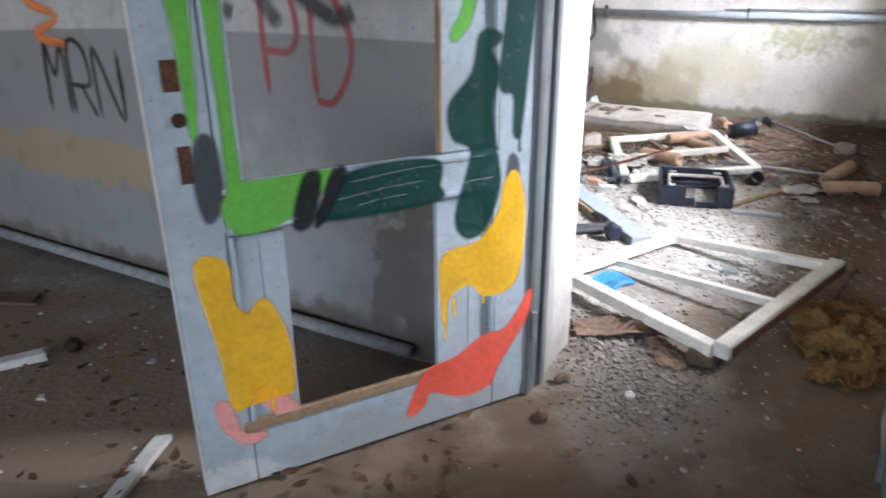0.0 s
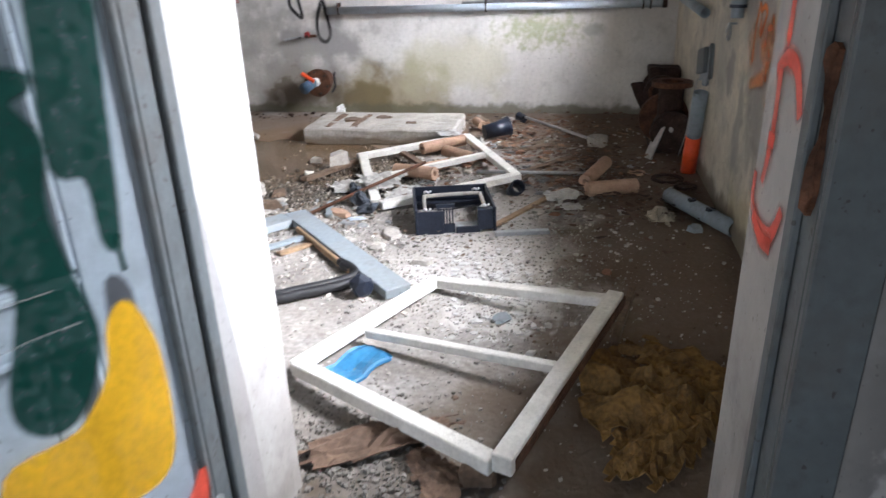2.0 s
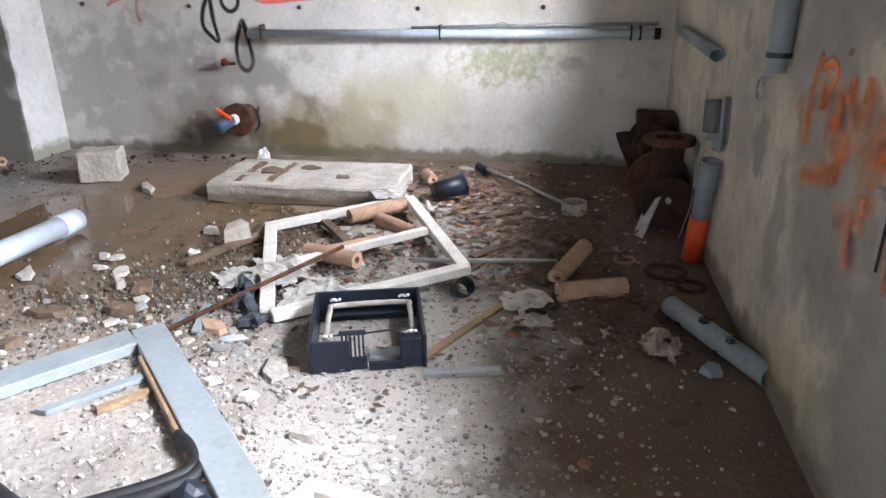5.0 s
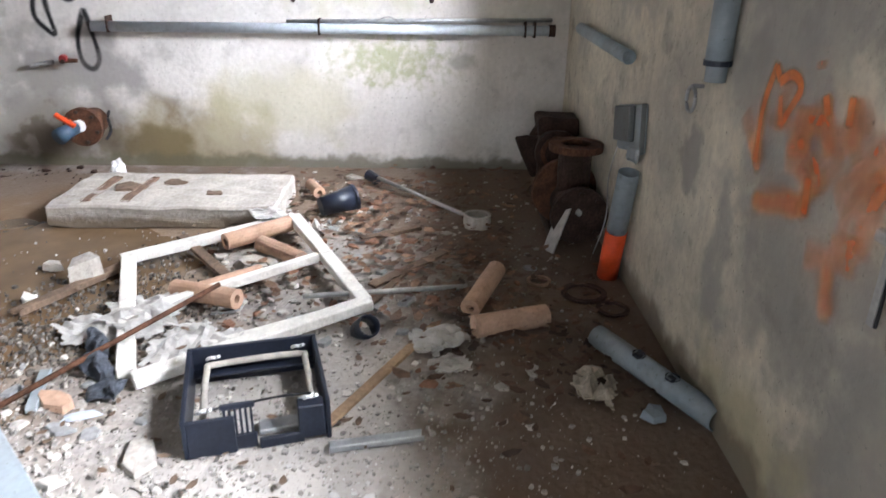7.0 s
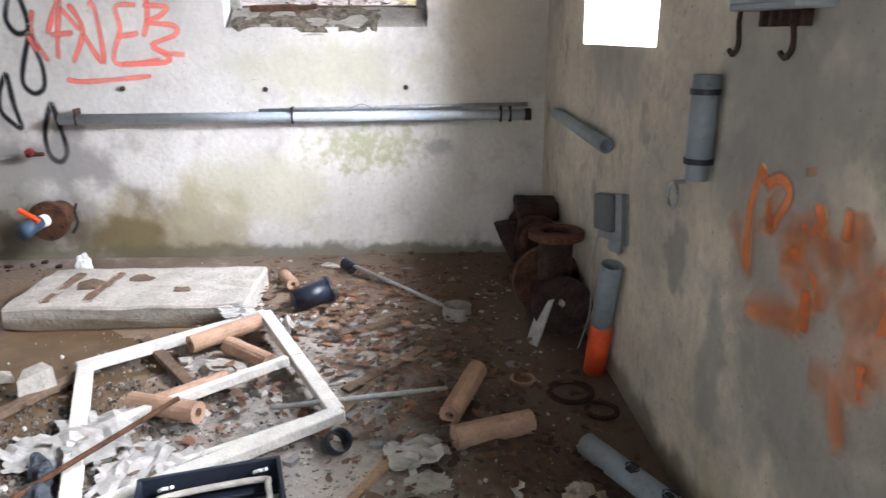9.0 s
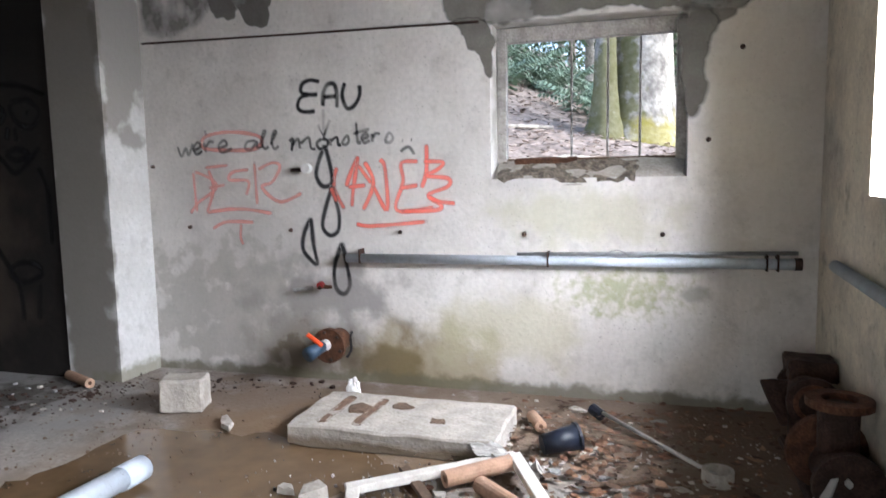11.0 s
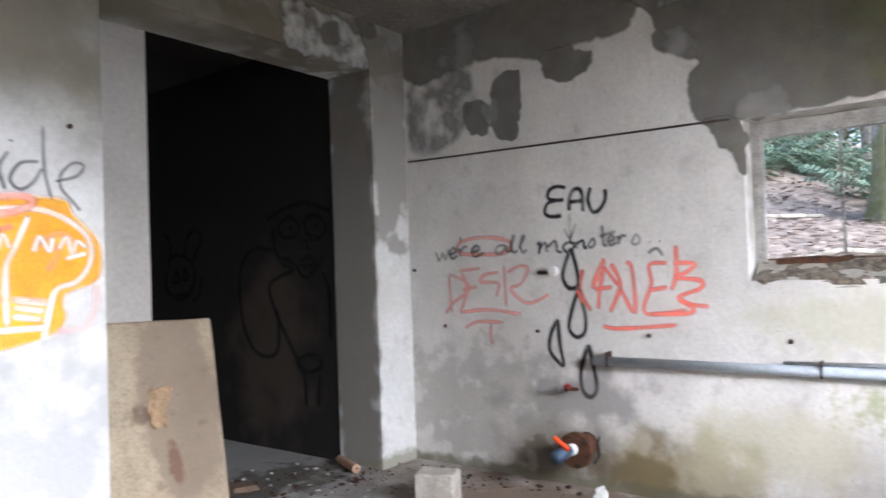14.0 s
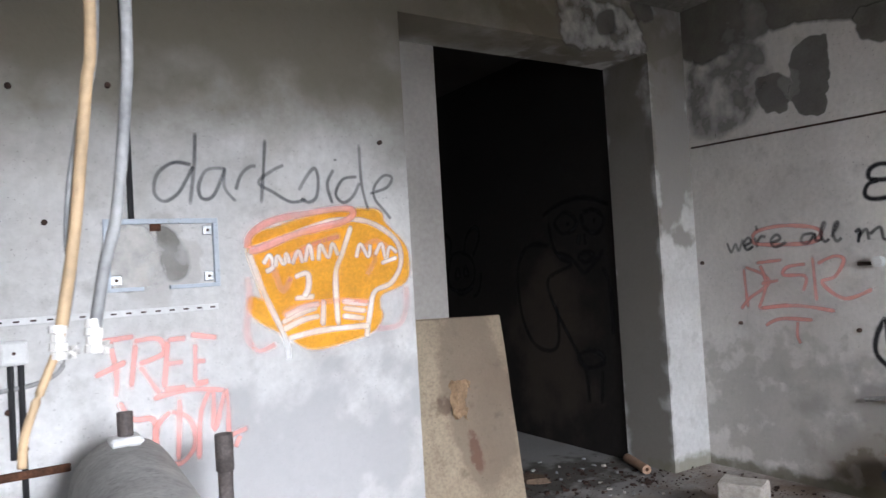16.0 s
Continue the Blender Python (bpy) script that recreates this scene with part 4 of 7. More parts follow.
def shard(name, at, size, material, label, category, seed=0, group=""):
    """An angular broken slab with chipped edges."""
    g = random.Random(seed * 7 + 3)
    bm = bmesh.new()
    n = g.randint(5, 8)
    low, high = [], []
    for k in range(n):
        ang = 2 * math.pi * (k + g.uniform(-0.3, 0.3)) / n
        r = g.uniform(0.65, 1.1)
        x, y = r * size[0] * math.cos(ang), r * size[1] * math.sin(ang)
        low.append(bm.verts.new((x, y, 0)))
        high.append(bm.verts.new((x * g.uniform(0.7, 0.97), y * g.uniform(0.7, 0.97), size[2] * g.uniform(0.75, 1.3))))
    for k in range(n):
        bm.faces.new((low[k], low[(k + 1) % n], high[(k + 1) % n], high[k]))
    top = bm.verts.new((0, 0, size[2] * 1.2))
    for k in range(n):
        bm.faces.new((high[k], high[(k + 1) % n], top))
    bm.faces.new(low[::-1])
    ob = part(name, bm, material)
    ob.matrix_world = pose(*at, 0, 0, g.uniform(0, 360))
    return tagged(ob, label, category, group)


broken_frame = thing("broken_door_frame", pose(0, 0, 0), "corner of a broken grey-blue painted door frame lying on the floor", "door frame")
framed(broken_frame, "rail", (3.93, 3.60, 0.0), (4.50, 3.14, 0.0), 0.135, 0.045, M_BLUEGREY)
framed(broken_frame, "stile", (4.58, 3.13, 0.0), (3.70, 2.31, 0.0), 0.125, 0.045, M_BLUEGREY, "grey-blue stile split at its end")
framed(broken_frame, "splinter", (4.38, 3.04, 0.0), (3.88, 2.58, 0.0), 0.02, 0.035, M_RAWWOOD, "bare split wood along the edge")
hose = thing("rubber_seal", pose(0, 0, 0), "thick black rubber seal strip bent on the floor", "rubber seal")
SEAL = [(3.80, 3.55), (3.86, 3.42), (3.80, 3.28), (3.66, 3.05), (3.58, 2.84), (3.64, 2.73), (3.74, 2.59), (3.82, 2.53), (3.90, 2.58), (3.95, 2.65)]
part("outer_bead", tubed(curve_pts([(x - 0.012, y - 0.010, 0.024) for x, y in SEAL], 6), 0.022, 12), M_RUBBER, hose, "", True)
part("inner_bead", tubed(curve_pts([(x + 0.014, y + 0.012, 0.030) for x, y in SEAL], 6), 0.020, 12), M_RUBBER, hose, "dusty inner lip of the seal", True)
stick("wood_lath", (4.33, 2.93, 0.0), (4.02, 3.20, 0.0), 0.04, 0.02, M_BLUEGREY, "grey-blue moulding strip on the floor", "wood strip")
stick("wood_lath", (4.25, 2.86, 0.0), (4.06, 3.02, 0.0), 0.035, 0.018, M_RAWWOOD, "split raw wood strip on the floor", "wood strip")
lump("plastic_stopper", (3.69, 2.47, 0), (0.05, 0.04, 0.06), M_BLACKPL, "small black plastic cap on the floor", "plastic cap", 2, 2, 0.25)

# white broken sash with a glazing bar
sash = thing("broken_window", pose(0, 0, 0), "broken white wooden sash lying over debris", "window frame")
framed(sash, "long_rail", (4.76, 2.68, 0.01), (5.26, 1.93, 0.055), 0.065, 0.042, M_WHITEWOOD)
framed(sash, "long_rail", (5.74, 3.12, 0.02), (6.22, 2.40, 0.06), 0.065, 0.04, M_WHITEWOOD)
framed(sash, "short_rail", (4.80, 2.72, 0.01), (5.78, 3.10, 0.02), 0.062, 0.042, M_WHITEWOOD)
framed(sash, "short_rail", (5.26, 1.95, 0.05), (5.72, 2.17, 0.055), 0.062, 0.042, M_WHITEWOOD, "end rail of pale bare wood")
framed(sash, "short_rail", (5.72, 2.17, 0.055), (6.22, 2.41, 0.06), 0.062, 0.042, M_WHITEWOOD)
framed(sash, "glazing_bar", (5.28, 2.76, 0.03), (5.68, 2.20, 0.07), 0.035, 0.04, M_WHITEWOOD)
stick("wood_lath", (5.02, 2.54, 0.0), (5.30, 2.08, 0.01), 0.03, 0.02, M_WHITEWOOD, "thin white painted lath", "wood strip")

# black plastic housing standing on its edge
housing = thing("plastic_housing", pose(4.40, 2.38, 0.0, 0, 0, -75), "broken black plastic appliance housing standing open on the floor", "appliance housing")
# local x runs along the front, y to the back
part("front_panel", boxed(0.0, 0.0, 0.0, 0.135, 0.014, 0.125, 0.003), M_BLACKPL, housing)
for i in range(6):
    part("vent_slat", boxed(0.105 + i * 0.015, 0.016, 0.05, 0.112 + i * 0.015, 0.024, 0.145), M_BLACKPL, housing)
part("vent_frame", boxed(0.098, 0.014, 0.14, 0.195, 0.026, 0.158, 0.002), M_BLACKPL, housing)
part("vent_foot", boxed(0.098, 0.014, 0.0, 0.195, 0.026, 0.05, 0.002), M_BLACKPL, housing)
part("lower_rail", boxed(0.20, 0.0, 0.0, 0.33, 0.014, 0.035, 0.003), M_BLACKPL, housing)
part("corner_post", boxed(0.315, 0.0, 0.012, 0.395, 0.05, 0.125, 0.004), M_BLACKPL, housing)
part("side_panel", boxed(-0.012, 0.0, 0.0, 0.002, 0.40, 0.135, 0.003), M_BLACKPL, housing)
part("side_panel", boxed(0.397, 0.0, 0.0, 0.411, 0.40, 0.135, 0.003), M_BLACKPL, housing)
part("back_panel", boxed(-0.012, 0.40, 0.0, 0.411, 0.414, 0.135, 0.003), M_BLACKPL, housing)
part("back_ledge", boxed(0.0, 0.355, 0.045, 0.398, 0.40, 0.055, 0.003), M_BLACKPL, housing)
part("inner_lip", tubed(curve_pts([(0.045, 0.07, 0.09), (0.05, 0.30, 0.10), (0.08, 0.345, 0.10), (0.34, 0.35, 0.10), (0.365, 0.30, 0.10), (0.365, 0.10, 0.09)], 5), 0.011, 8), M_CONC, housing, "dusty pale inner lip", True)
part("wire", tubed(curve_pts([(0.06, 0.06, 0.12), (0.17, 0.10, 0.10), (0.28, 0.08, 0.12), (0.36, 0.06, 0.13)], 6), 0.004, 6), M_RUBBER, housing, "loose black wire")
part("inner_plate", boxed(0.20, 0.06, 0.003, 0.33, 0.12, 0.02, 0.003), M_STEEL, housing, "bare metal plate inside")
for x, y, z in ((0.05, 0.06, 0.115), (0.355, 0.03, 0.135), (0.345, 0.07, 0.11), (0.07, 0.36, 0.115), (0.345, 0.37, 0.115)):
    part("clip", tubed(curve_pts([(x - 0.018, y, z), (x - 0.005, y - 0.012, z + 0.012), (x + 0.006, y + 0.01, z - 0.004), (x + 0.02, y - 0.004, z + 0.008)], 4), 0.006, 6), M_WHITEPL, housing, "pale broken clip")

# concrete pieces
slab = part("concrete_slab", rough_box(6.27, 2.52, -0.01, 6.88, 3.74, 0.118, 7, 0.012, 2), M_CONC)
slab.rotation_euler = (0, 0, 0)
tagged(slab, "pale weathered concrete slab lying flat on the wet floor", "concrete slab")
for x, y, sx, sy, s in ((6.60, 3.42, 0.11, 0.13, 1), (6.68, 3.18, 0.08, 0.07, 2), (6.5, 2.9, 0.06, 0.05, 3)):
    shard("mud_cake", (x, y, 0.112), (sx, sy, 0.012), M_OLDWOOD, "dried mud and splinters on the concrete slab", "mud", s)
for k, (y0, y1) in enumerate(((3.30, 3.36), (3.52, 3.58))):
    part("embedded_strip", rough_box(6.33, y0, 0.110, 6.78, y1, 0.121, 4, 0.014, 60 + k), M_CARD, slab, "rotten wooden strip set in the top")
block = part("concrete_block", rough_box(-0.14, 0.0, 0.0, 0.14, 0.20, 0.215, 5, 0.008, 5), M_CONC)
block.matrix_world = pose(6.545, 4.655, 0.0, 0, 0, -70)
tagged(block, "pale chipped concrete block standing on the floor", "concrete block")
shard("rubble", (6.45, 4.25, 0), (0.16, 0.06, 0.02), M_CONC, "flat pale piece of broken plaster", "rubble", 1)
blue_pipe = thing("pvc_pipe", pose(0, 0, 0), "pale blue plastic pipe lying across the floor", "pipe")
part("pipe", tubed([(4.10, 4.14, 0.16), (5.55, 4.20, 0.07)], 0.058, 16, 0.052), M_PVCL, blue_pipe, "", True)
part("socket", tubed([(5.50, 4.198, 0.073), (5.66, 4.205, 0.064)], 0.064, 16, 0.057), M_PVCL, blue_pipe, "", True)
shard("rubble", (4.30, 4.14, 0), (0.12, 0.10, 0.08), M_CONC, "pale broken rubble under the plastic pipe", "rubble", 8)
bucket_blue = thing("bucket", pose(3.40, 3.28, 0, 0, 0, 20), "blue plastic bucket beside the wall", "bucket")
part("body", tubed([(0, 0, 0.0), (0, 0, 0.26)], 0.12, 20, 0.113, [0.85, 1.0]), M_BLUEPL, bucket_blue, "", True)
part("label_patch", boxed(-0.04, -0.122, 0.07, 0.04, -0.110, 0.17, 0.003), M_WHITEPL, bucket_blue, "torn white label")

# broken roll cores
for i, (a, b, r) in enumerate((((5.27, 1.53, 0.045), (5.56, 1.40, 0.09), 0.042), ((5.12, 1.52, 0.045), (5.22, 1.23, 0.045), 0.045), ((5.30, 2.47, 0.065), (5.42, 2.76, 0.05), 0.042),
                               ((5.94, 2.52, 0.045), (5.74, 2.29, 0.045), 0.042), ((5.92, 2.69, 0.06), (6.16, 2.42, 0.07), 0.042), ((5.38, 2.72, 0.04), (5.62, 2.45, 0.04), 0.036),
                               ((6.93, 2.44, 0.04), (6.76, 2.36, 0.04), 0.036), ((6.99, 6.00, 0.036), (6.85, 5.67, 0.036), 0.036))):
    tagged(part("clay_tube", tubed([a, b], r, 16, r * 0.42), M_TERRA, smooth=False), "orange-brown hollow clay tube lying in the debris", "clay tube", "clay tubes on the floor")

stick("wood_lath", (4.52, 2.03, 0.0), (5.22, 1.66, 0.0), 0.035, 0.015, M_RAWWOOD, "pale brown wooden lath on the floor", "wood strip")
stick("metal_bar", (4.45, 1.985, 0.0), (4.51, 1.70, 0.0), 0.035, 0.022, M_STEEL, "short grey metal profile on the floor", "metal profile")
tagged(part("rusted_rod", tubed([(4.55, 3.10, 0.012), (4.9, 2.82, 0.08), (5.26, 2.52, 0.15)], 0.010, 8), M_RUST, smooth=True), "long rusted iron rod leaning over the sash", "iron rod")
tagged(part("iron_rod", tubed([(5.28, 2.20, 0.09), (5.53, 1.53, 0.02)], 0.011, 8), M_CABLEG, smooth=True), "dusty iron rod on the debris", "iron rod")
stick("wood_lath", (5.55, 2.55, 0.0), (6.05, 2.95, 0.03), 0.05, 0.025, M_OLDWOOD, "weathered brown lath under the sash", "wood strip")
stick("wood_lath", (5.75, 3.10, 0.0), (5.25, 3.35, 0.0), 0.05, 0.03, M_OLDWOOD, "weathered grey lath on the wet floor", "wood strip")
stick("wood_lath", (6.10, 2.05, 0.0), (6.28, 1.75, 0.0), 0.045, 0.02, M_OLDWOOD, "dark brown lath among dead leaves", "wood strip")
stick("wood_lath", (5.55, 1.95, 0.0), (5.90, 1.62, 0.02), 0.05, 0.015, M_OLDWOOD, "dark brown lath among dead leaves", "wood strip", seed=2)
stick("wood_lath", (5.35, 1.95, 0.0), (5.72, 1.80, 0.0), 0.03, 0.015, M_OLDWOOD, "thin dark lath among dead leaves", "wood strip", seed=3)
stick("wood_lath", (4.62, 2.95, 0.0), (4.86, 3.02, 0.0), 0.035, 0.02, M_BLUEGREY, "short grey painted stick", "wood strip")


def crumpled(name, at, size, high, turn, material, label, category, seed=0):
    """A thin crumpled sheet with sharp folds and a torn outline, lying over what is under it."""
    bm = bmesh.new()
    bmesh.ops.create_grid(bm, x_segments=15, y_segments=13, size=1)
    off = Vector((seed * 5.3, seed * 2.1, 0))
    gone = []
    for v in bm.verts:
        q = v.co.copy()
        r = max(abs(q.x), abs(q.y))
        if q.length > 0.95 + 0.45 * noise.noise(q * 2.2 + off):
            gone.append(v)
        fold = abs(noise.noise(q * 1.7 + off)) * 0.9 + abs(noise.noise(q * 4.1 + off)) * 0.45 + 0.2 * noise.noise(q * 9 + off)
        shift = noise.noise_vector(q * 3 + off) * 0.10
        v.co = Vector(((q.x + shift.x) * size[0], (q.y + shift.y) * size[1], max(0.0, high * (0.15 + fold) * (1.15 - 0.6 * r))))
    bmesh.ops.delete(bm, geom=gone, context="VERTS")
    bmesh.ops.solidify(bm, geom=bm.faces[:], thickness=0.003)
    ob = part(name, bm, material)
    ob.matrix_world = pose(*at, 0, 0, turn)
    return tagged(ob, label, category)


crumpled("plastic_sheet", (5.20, 2.80, 0.035), (0.20, 0.17), 0.060, 30, M_BAG, "crumpled translucent plastic sheet draped over the sash", "plastic sheet", 1)
crumpled("plastic_sheet", (5.04, 2.58, 0.0), (0.20, 0.16), 0.060, -40, M_BAG, "dirty white plastic sheet lying in the sash", "plastic sheet", 2)
crumpled("plastic_sheet", (5.12, 2.98, 0.0), (0.19, 0.11), 0.066, 60, M_BAG, "pale plastic sheet slipping off the sash corner", "plastic sheet", 3)
crumpled("plastic_sheet", (6.22, 2.54, 0.098), (0.14, 0.09), 0.030, 50, M_BAG, "white plastic scrap on the sash corner", "plastic sheet", 4)
crumpled("plastic_cup", (6.20, 2.30, 0.0), (0.08, 0.08), 0.078, 0, M_BAG, "clear crushed plastic cup beside the sash", "plastic cup", 5)
crumpled("plastic_sheet", (5.08, 1.66, 0.0), (0.11, 0.15), 0.060, 20, M_BAG, "torn pale plastic sheet beside clay tubes", "plastic sheet", 6)
crumpled("plastic_sheet", (4.92, 1.62, 0.0), (0.09, 0.07), 0.024, 80, M_BAG, "torn flap of pale plastic on dark floor", "plastic sheet", 7)
crumpled("dust_mask", (4.76, 1.13, 0.0), (0.12, 0.085), 0.075, 10, M_CREAM, "dirty crumpled cream cloth on the floor", "cloth", 8)
crumpled("plastic_sheet", (4.86, 4.42, 0.0), (0.14, 0.12), 0.096, 10, M_BAG, "crumpled white plastic bag on wet floor", "plastic sheet", 9)
shard("stone", (5.72, 3.42, 0), (0.05, 0.04, 0.03), M_CONC, "small pale stone on wet ground", "stone", 18)
shard("stone", (5.78, 2.52, 0), (0.12, 0.08, 0.025), M_CONC, "flat grey stone inside the sash", "stone", 19)
shard("stone", (5.80, 2.42, 0.0), (0.10, 0.07, 0.03), M_CONC, "flat grey stone inside the sash", "stone", 20)
rag = thing("cloth_bundle", pose(0, 0, 0), "ragged blue-black cloth bundle beside the sash", "cloth bundle")
M_RAG = mat("blue_black_cloth", (0.085, 0.098, 0.12), 0.9, vary=0.5, scale=25, fine=80, bump=0.8)
for k, (x, y, sx, sy) in enumerate(((4.98, 2.89, 0.07, 0.030), (4.84, 2.82, 0.07, 0.028), (4.71, 2.75, 0.06, 0.035))):
    fold = rough_box(-sx, -sy, 0.0, sx, sy, 0.070 - 0.01 * k, 6, 0.040, 40 + k)
    part("fold", fold, M_RAG, rag).matrix_world = pose(x, y, 0.0, 0, 0, 25 + 30 * k)
bucket = thing("black_bucket", pose(6.50, 2.21, 0.075, 0, 82, -62), "small black plastic bucket lying on its side", "bucket")
part("body", tubed([(0, 0, -0.11), (0, 0, 0.09)], 0.072, 18, 0.067, [0.72, 1.0]), M_BLACKPL, bucket, "", True)
part("rim", tubed([(0, 0, 0.085), (0, 0, 0.10)], 0.078, 18, 0.067), M_BLACKPL, bucket)
part("base", tubed([(0, 0, -0.11), (0, 0, -0.106)], 0.051, 18), M_BLACKPL, bucket)
part("handle", tubed(curve_pts([(0.088, 0, 0.10), (0.13, 0.05, 0.06), (0.09, 0.09, 0.02), (0.0, 0.088, 0.10)], 5), 0.004, 6), M_STEEL, bucket)
brush = thing("long_brush", pose(0, 0, 0), "long-handled tool with a pale round head lying on leaves", "brush")
part("handle", tubed([(7.05, 2.03, 0.05), (6.30, 1.40, 0.025)], 0.012, 8), M_CABLEG, brush, "", True)
part("head", tubed([(6.33, 1.44, 0.0), (6.33, 1.44, 0.07)], 0.075, 16, 0.06), M_CONC, brush, "round pale pot")
part("grip", tubed([(7.06, 2.04, 0.03), (7.12, 2.10, 0.05)], 0.035, 10), M_BLACKPL, brush, "dark grip")
tagged(part("plastic_pot", tubed([(5.16, 1.96, 0.0), (5.10, 1.92, 0.06)], 0.045, 14, 0.04), M_BLACKPL, smooth=True), "small black plastic pipe end", "pipe end")
for x, y, r in ((5.62, 1.20, 0.055), (5.35, 0.93, 0.07), (5.50, 1.02, 0.10)):
    tagged(part("ring_lid", tubed([(x, y, 0.0), (x, y, 0.012)], r, 18, r * 0.75), M_TERRA if r < 0.06 else M_DARKRUST), "round brown lid lying on dark floor", "lid")
gutter = thing("broken_gutter", pose(5.06, 1.06, 0.0, 0, 0, 207), "broken pale grey plastic pipe with chipped holes", "pipe")
part("shell", tubed([(0, 0, 0.044), (0.22, 0, 0.044), (0.24, 0.0, 0.044), (0.58, 0, 0.043)], 0.043, 14, 0.038), M_PVC, gutter, "", True)
for x in (0.20, 0.36):
    part("chipped_hole", rough_box(x, -0.025, 0.078, x + 0.05, 0.015, 0.088, 2, 0.006, 3), M_BLACKPL, gutter, "dark chipped hole")
shard("plastic_shard", (4.62, 0.97, 0), (0.05, 0.045, 0.025), M_PVC, "curved grey plastic shard", "plastic shard", 21)
stick("wood_chip", (5.98, 1.10, 0.0), (6.03, 1.02, 0.22), 0.075, 0.012, M_BAG, "pale splintered wood chip leaning in the corner", "wood chip")

# foam, cardboard and grit at the threshold
foam = thing("insulation_foam", pose(0, 0, 0), "yellow-brown torn insulation matting on the floor", "insulation")
for k, (x, y, sx, sy, high, turn) in enumerate(((3.08, 1.40, 0.30, 0.19, 0.085, 15), (2.80, 1.34, 0.22, 0.12, 0.10, -30), (3.28, 1.22, 0.22, 0.13, 0.09, 60), (2.98, 1.20, 0.24, 0.12, 0.08, -10), (3.12, 1.30, 0.16, 0.12, 0.13, 100))):
    flap = crumpled("flap", (0, 0, 0), (sx, sy), high, 0, M_SLUDGE, "", "", 50 + k)
    flap.parent, flap.matrix_world = foam, pose(x, y, 0.0, 0, 0, turn)
crumpled("cardboard", (2.74, 2.12, 0.0), (0.30, 0.09), 0.075, 118, M_CARD, "wet torn brown cardboard under the casement", "cardboard", 21)
crumpled("cardboard", (2.62, 1.93, 0.0), (0.13, 0.08), 0.04, 40, M_CARD, "torn scrap of wet brown cardboard", "cardboard", 22)
blue_rag = tagged(part("blue_sheet", rough_box(-0.13, -0.07, 0.0, 0.13, 0.07, 0.012, 5, 0.022, 6), M_BLUEPL), "torn bright blue plastic sheet under the casement", "plastic sheet")
blue_rag.matrix_world = pose(3.13, 2.33, 0.0, 0, 0, -30)
lump("plastic_scrap", (3.55, 1.85, 0), (0.05, 0.035, 0.010), M_PVC, "small grey plastic fitting", "plastic scrap", 41, 2, 0.4)
stick("wood_chip", (2.02, 1.46, 0.0), (2.05, 1.30, 0.0), 0.018, 0.012, M_OLDWOOD, "thin splinter on the hall floor", "wood chip")
for i, (x, y, sx, sy) in enumerate(((4.30, 2.72, 0.05, 0.035), (4.22, 2.55, 0.04, 0.03), (5.0, 3.52, 0.05, 0.035), (5.18, 3.75, 0.05, 0.03), (5.30, 3.80, 0.04, 0.03), (4.75, 3.35, 0.08, 0.05),
                                     (5.05, 4.05, 0.10, 0.05), (6.9, 3.55, 0.05, 0.04), (6.1, 6.15, 0.14, 0.09), (7.2, 2.2, 0.07, 0.05), (4.05, 2.28, 0.06, 0.04))):
    shard("rubble", (x, y, 0), (sx, sy, 0.014 + 0.01 * (i % 3)), M_CONC if i not in (5, 8) else M_OLDWOOD, "flat broken piece of plaster on the floor" if i not in (5, 8) else "flat dark brown fragment on the floor", "rubble", 50 + i, "rubble on the floor")
for x, y, sx, sy, sz, material, words in (
    (4.41, 2.53, 0.10, 0.06, 0.018, M_CONC, "pale broken plaster slab beside the housing"), (4.68, 2.90, 0.09, 0.055, 0.02, M_TERRA, "red-brown clay piece on the gravel"), (4.60, 2.79, 0.08, 0.02, 0.012, M_PVCL, "pale blue strip of plastic"),
    (5.39, 3.36, 0.07, 0.03, 0.03, M_WHITEWOOD, "pale wood scrap on wet floor"), (5.60, 3.22, 0.085, 0.075, 0.09, M_CONC, "upright broken lump of pale stone"), (5.15, 3.62, 0.075, 0.05, 0.012, M_CONC, "pale ceramic shard in the puddle"),
    (5.31, 3.74, 0.055, 0.035, 0.012, M_CONC, "small pale ceramic shard in the puddle"), (4.70, 3.65, 0.12, 0.045, 0.025, M_OLDWOOD, "dark rotten wood scrap on wet gravel"), (3.75, 3.14, 0.05, 0.035, 0.02, M_CONC, "pale plaster crumb inside the frame corner"),
    (4.42, 3.62, 0.06, 0.04, 0.03, M_OLDWOOD, "dark clod on the gravel"), (5.00, 3.40, 0.10, 0.05, 0.02, M_OLDWOOD, "flat dark wood scrap on wet floor"), (3.60, 3.22, 0.13, 0.06, 0.012, M_WHITEPL, "torn white paper under a black strip"),
):
    shard("rubble", (x, y, 0), (sx, sy, sz), material, words, "rubble", int(x * 97 + y * 31), "rubble on the floor")
punched = thing("punched_bar", pose(3.80, 3.47, 0.0, 0, 0, -62), "black punched metal bar beside the bucket", "metal bar")
part("bar", boxed(-0.04, -0.015, 0.0, 0.20, 0.015, 0.03, 0.002), M_RUBBER, punched)
for k in range(4):
    part("hole", tubed([(0.0 + 0.05 * k, -0.0165, 0.016), (0.0 + 0.05 * k, -0.0150, 0.016)], 0.008, 8), M_CONC, punched)
tagged(part("paper_roll", tubed([(3.28, 2.85, 0.018), (3.31, 2.92, 0.02)], 0.019, 10, 0.007), M_WHITEWOOD), "small torn white paper roll on the floor", "paper roll")
lump("paper_scrap", (7.12, 3.70, 0.0), (0.05, 0.04, 0.07), M_WHITEPL, "crumpled white paper behind the slab", "paper", 71, 3, 0.5)

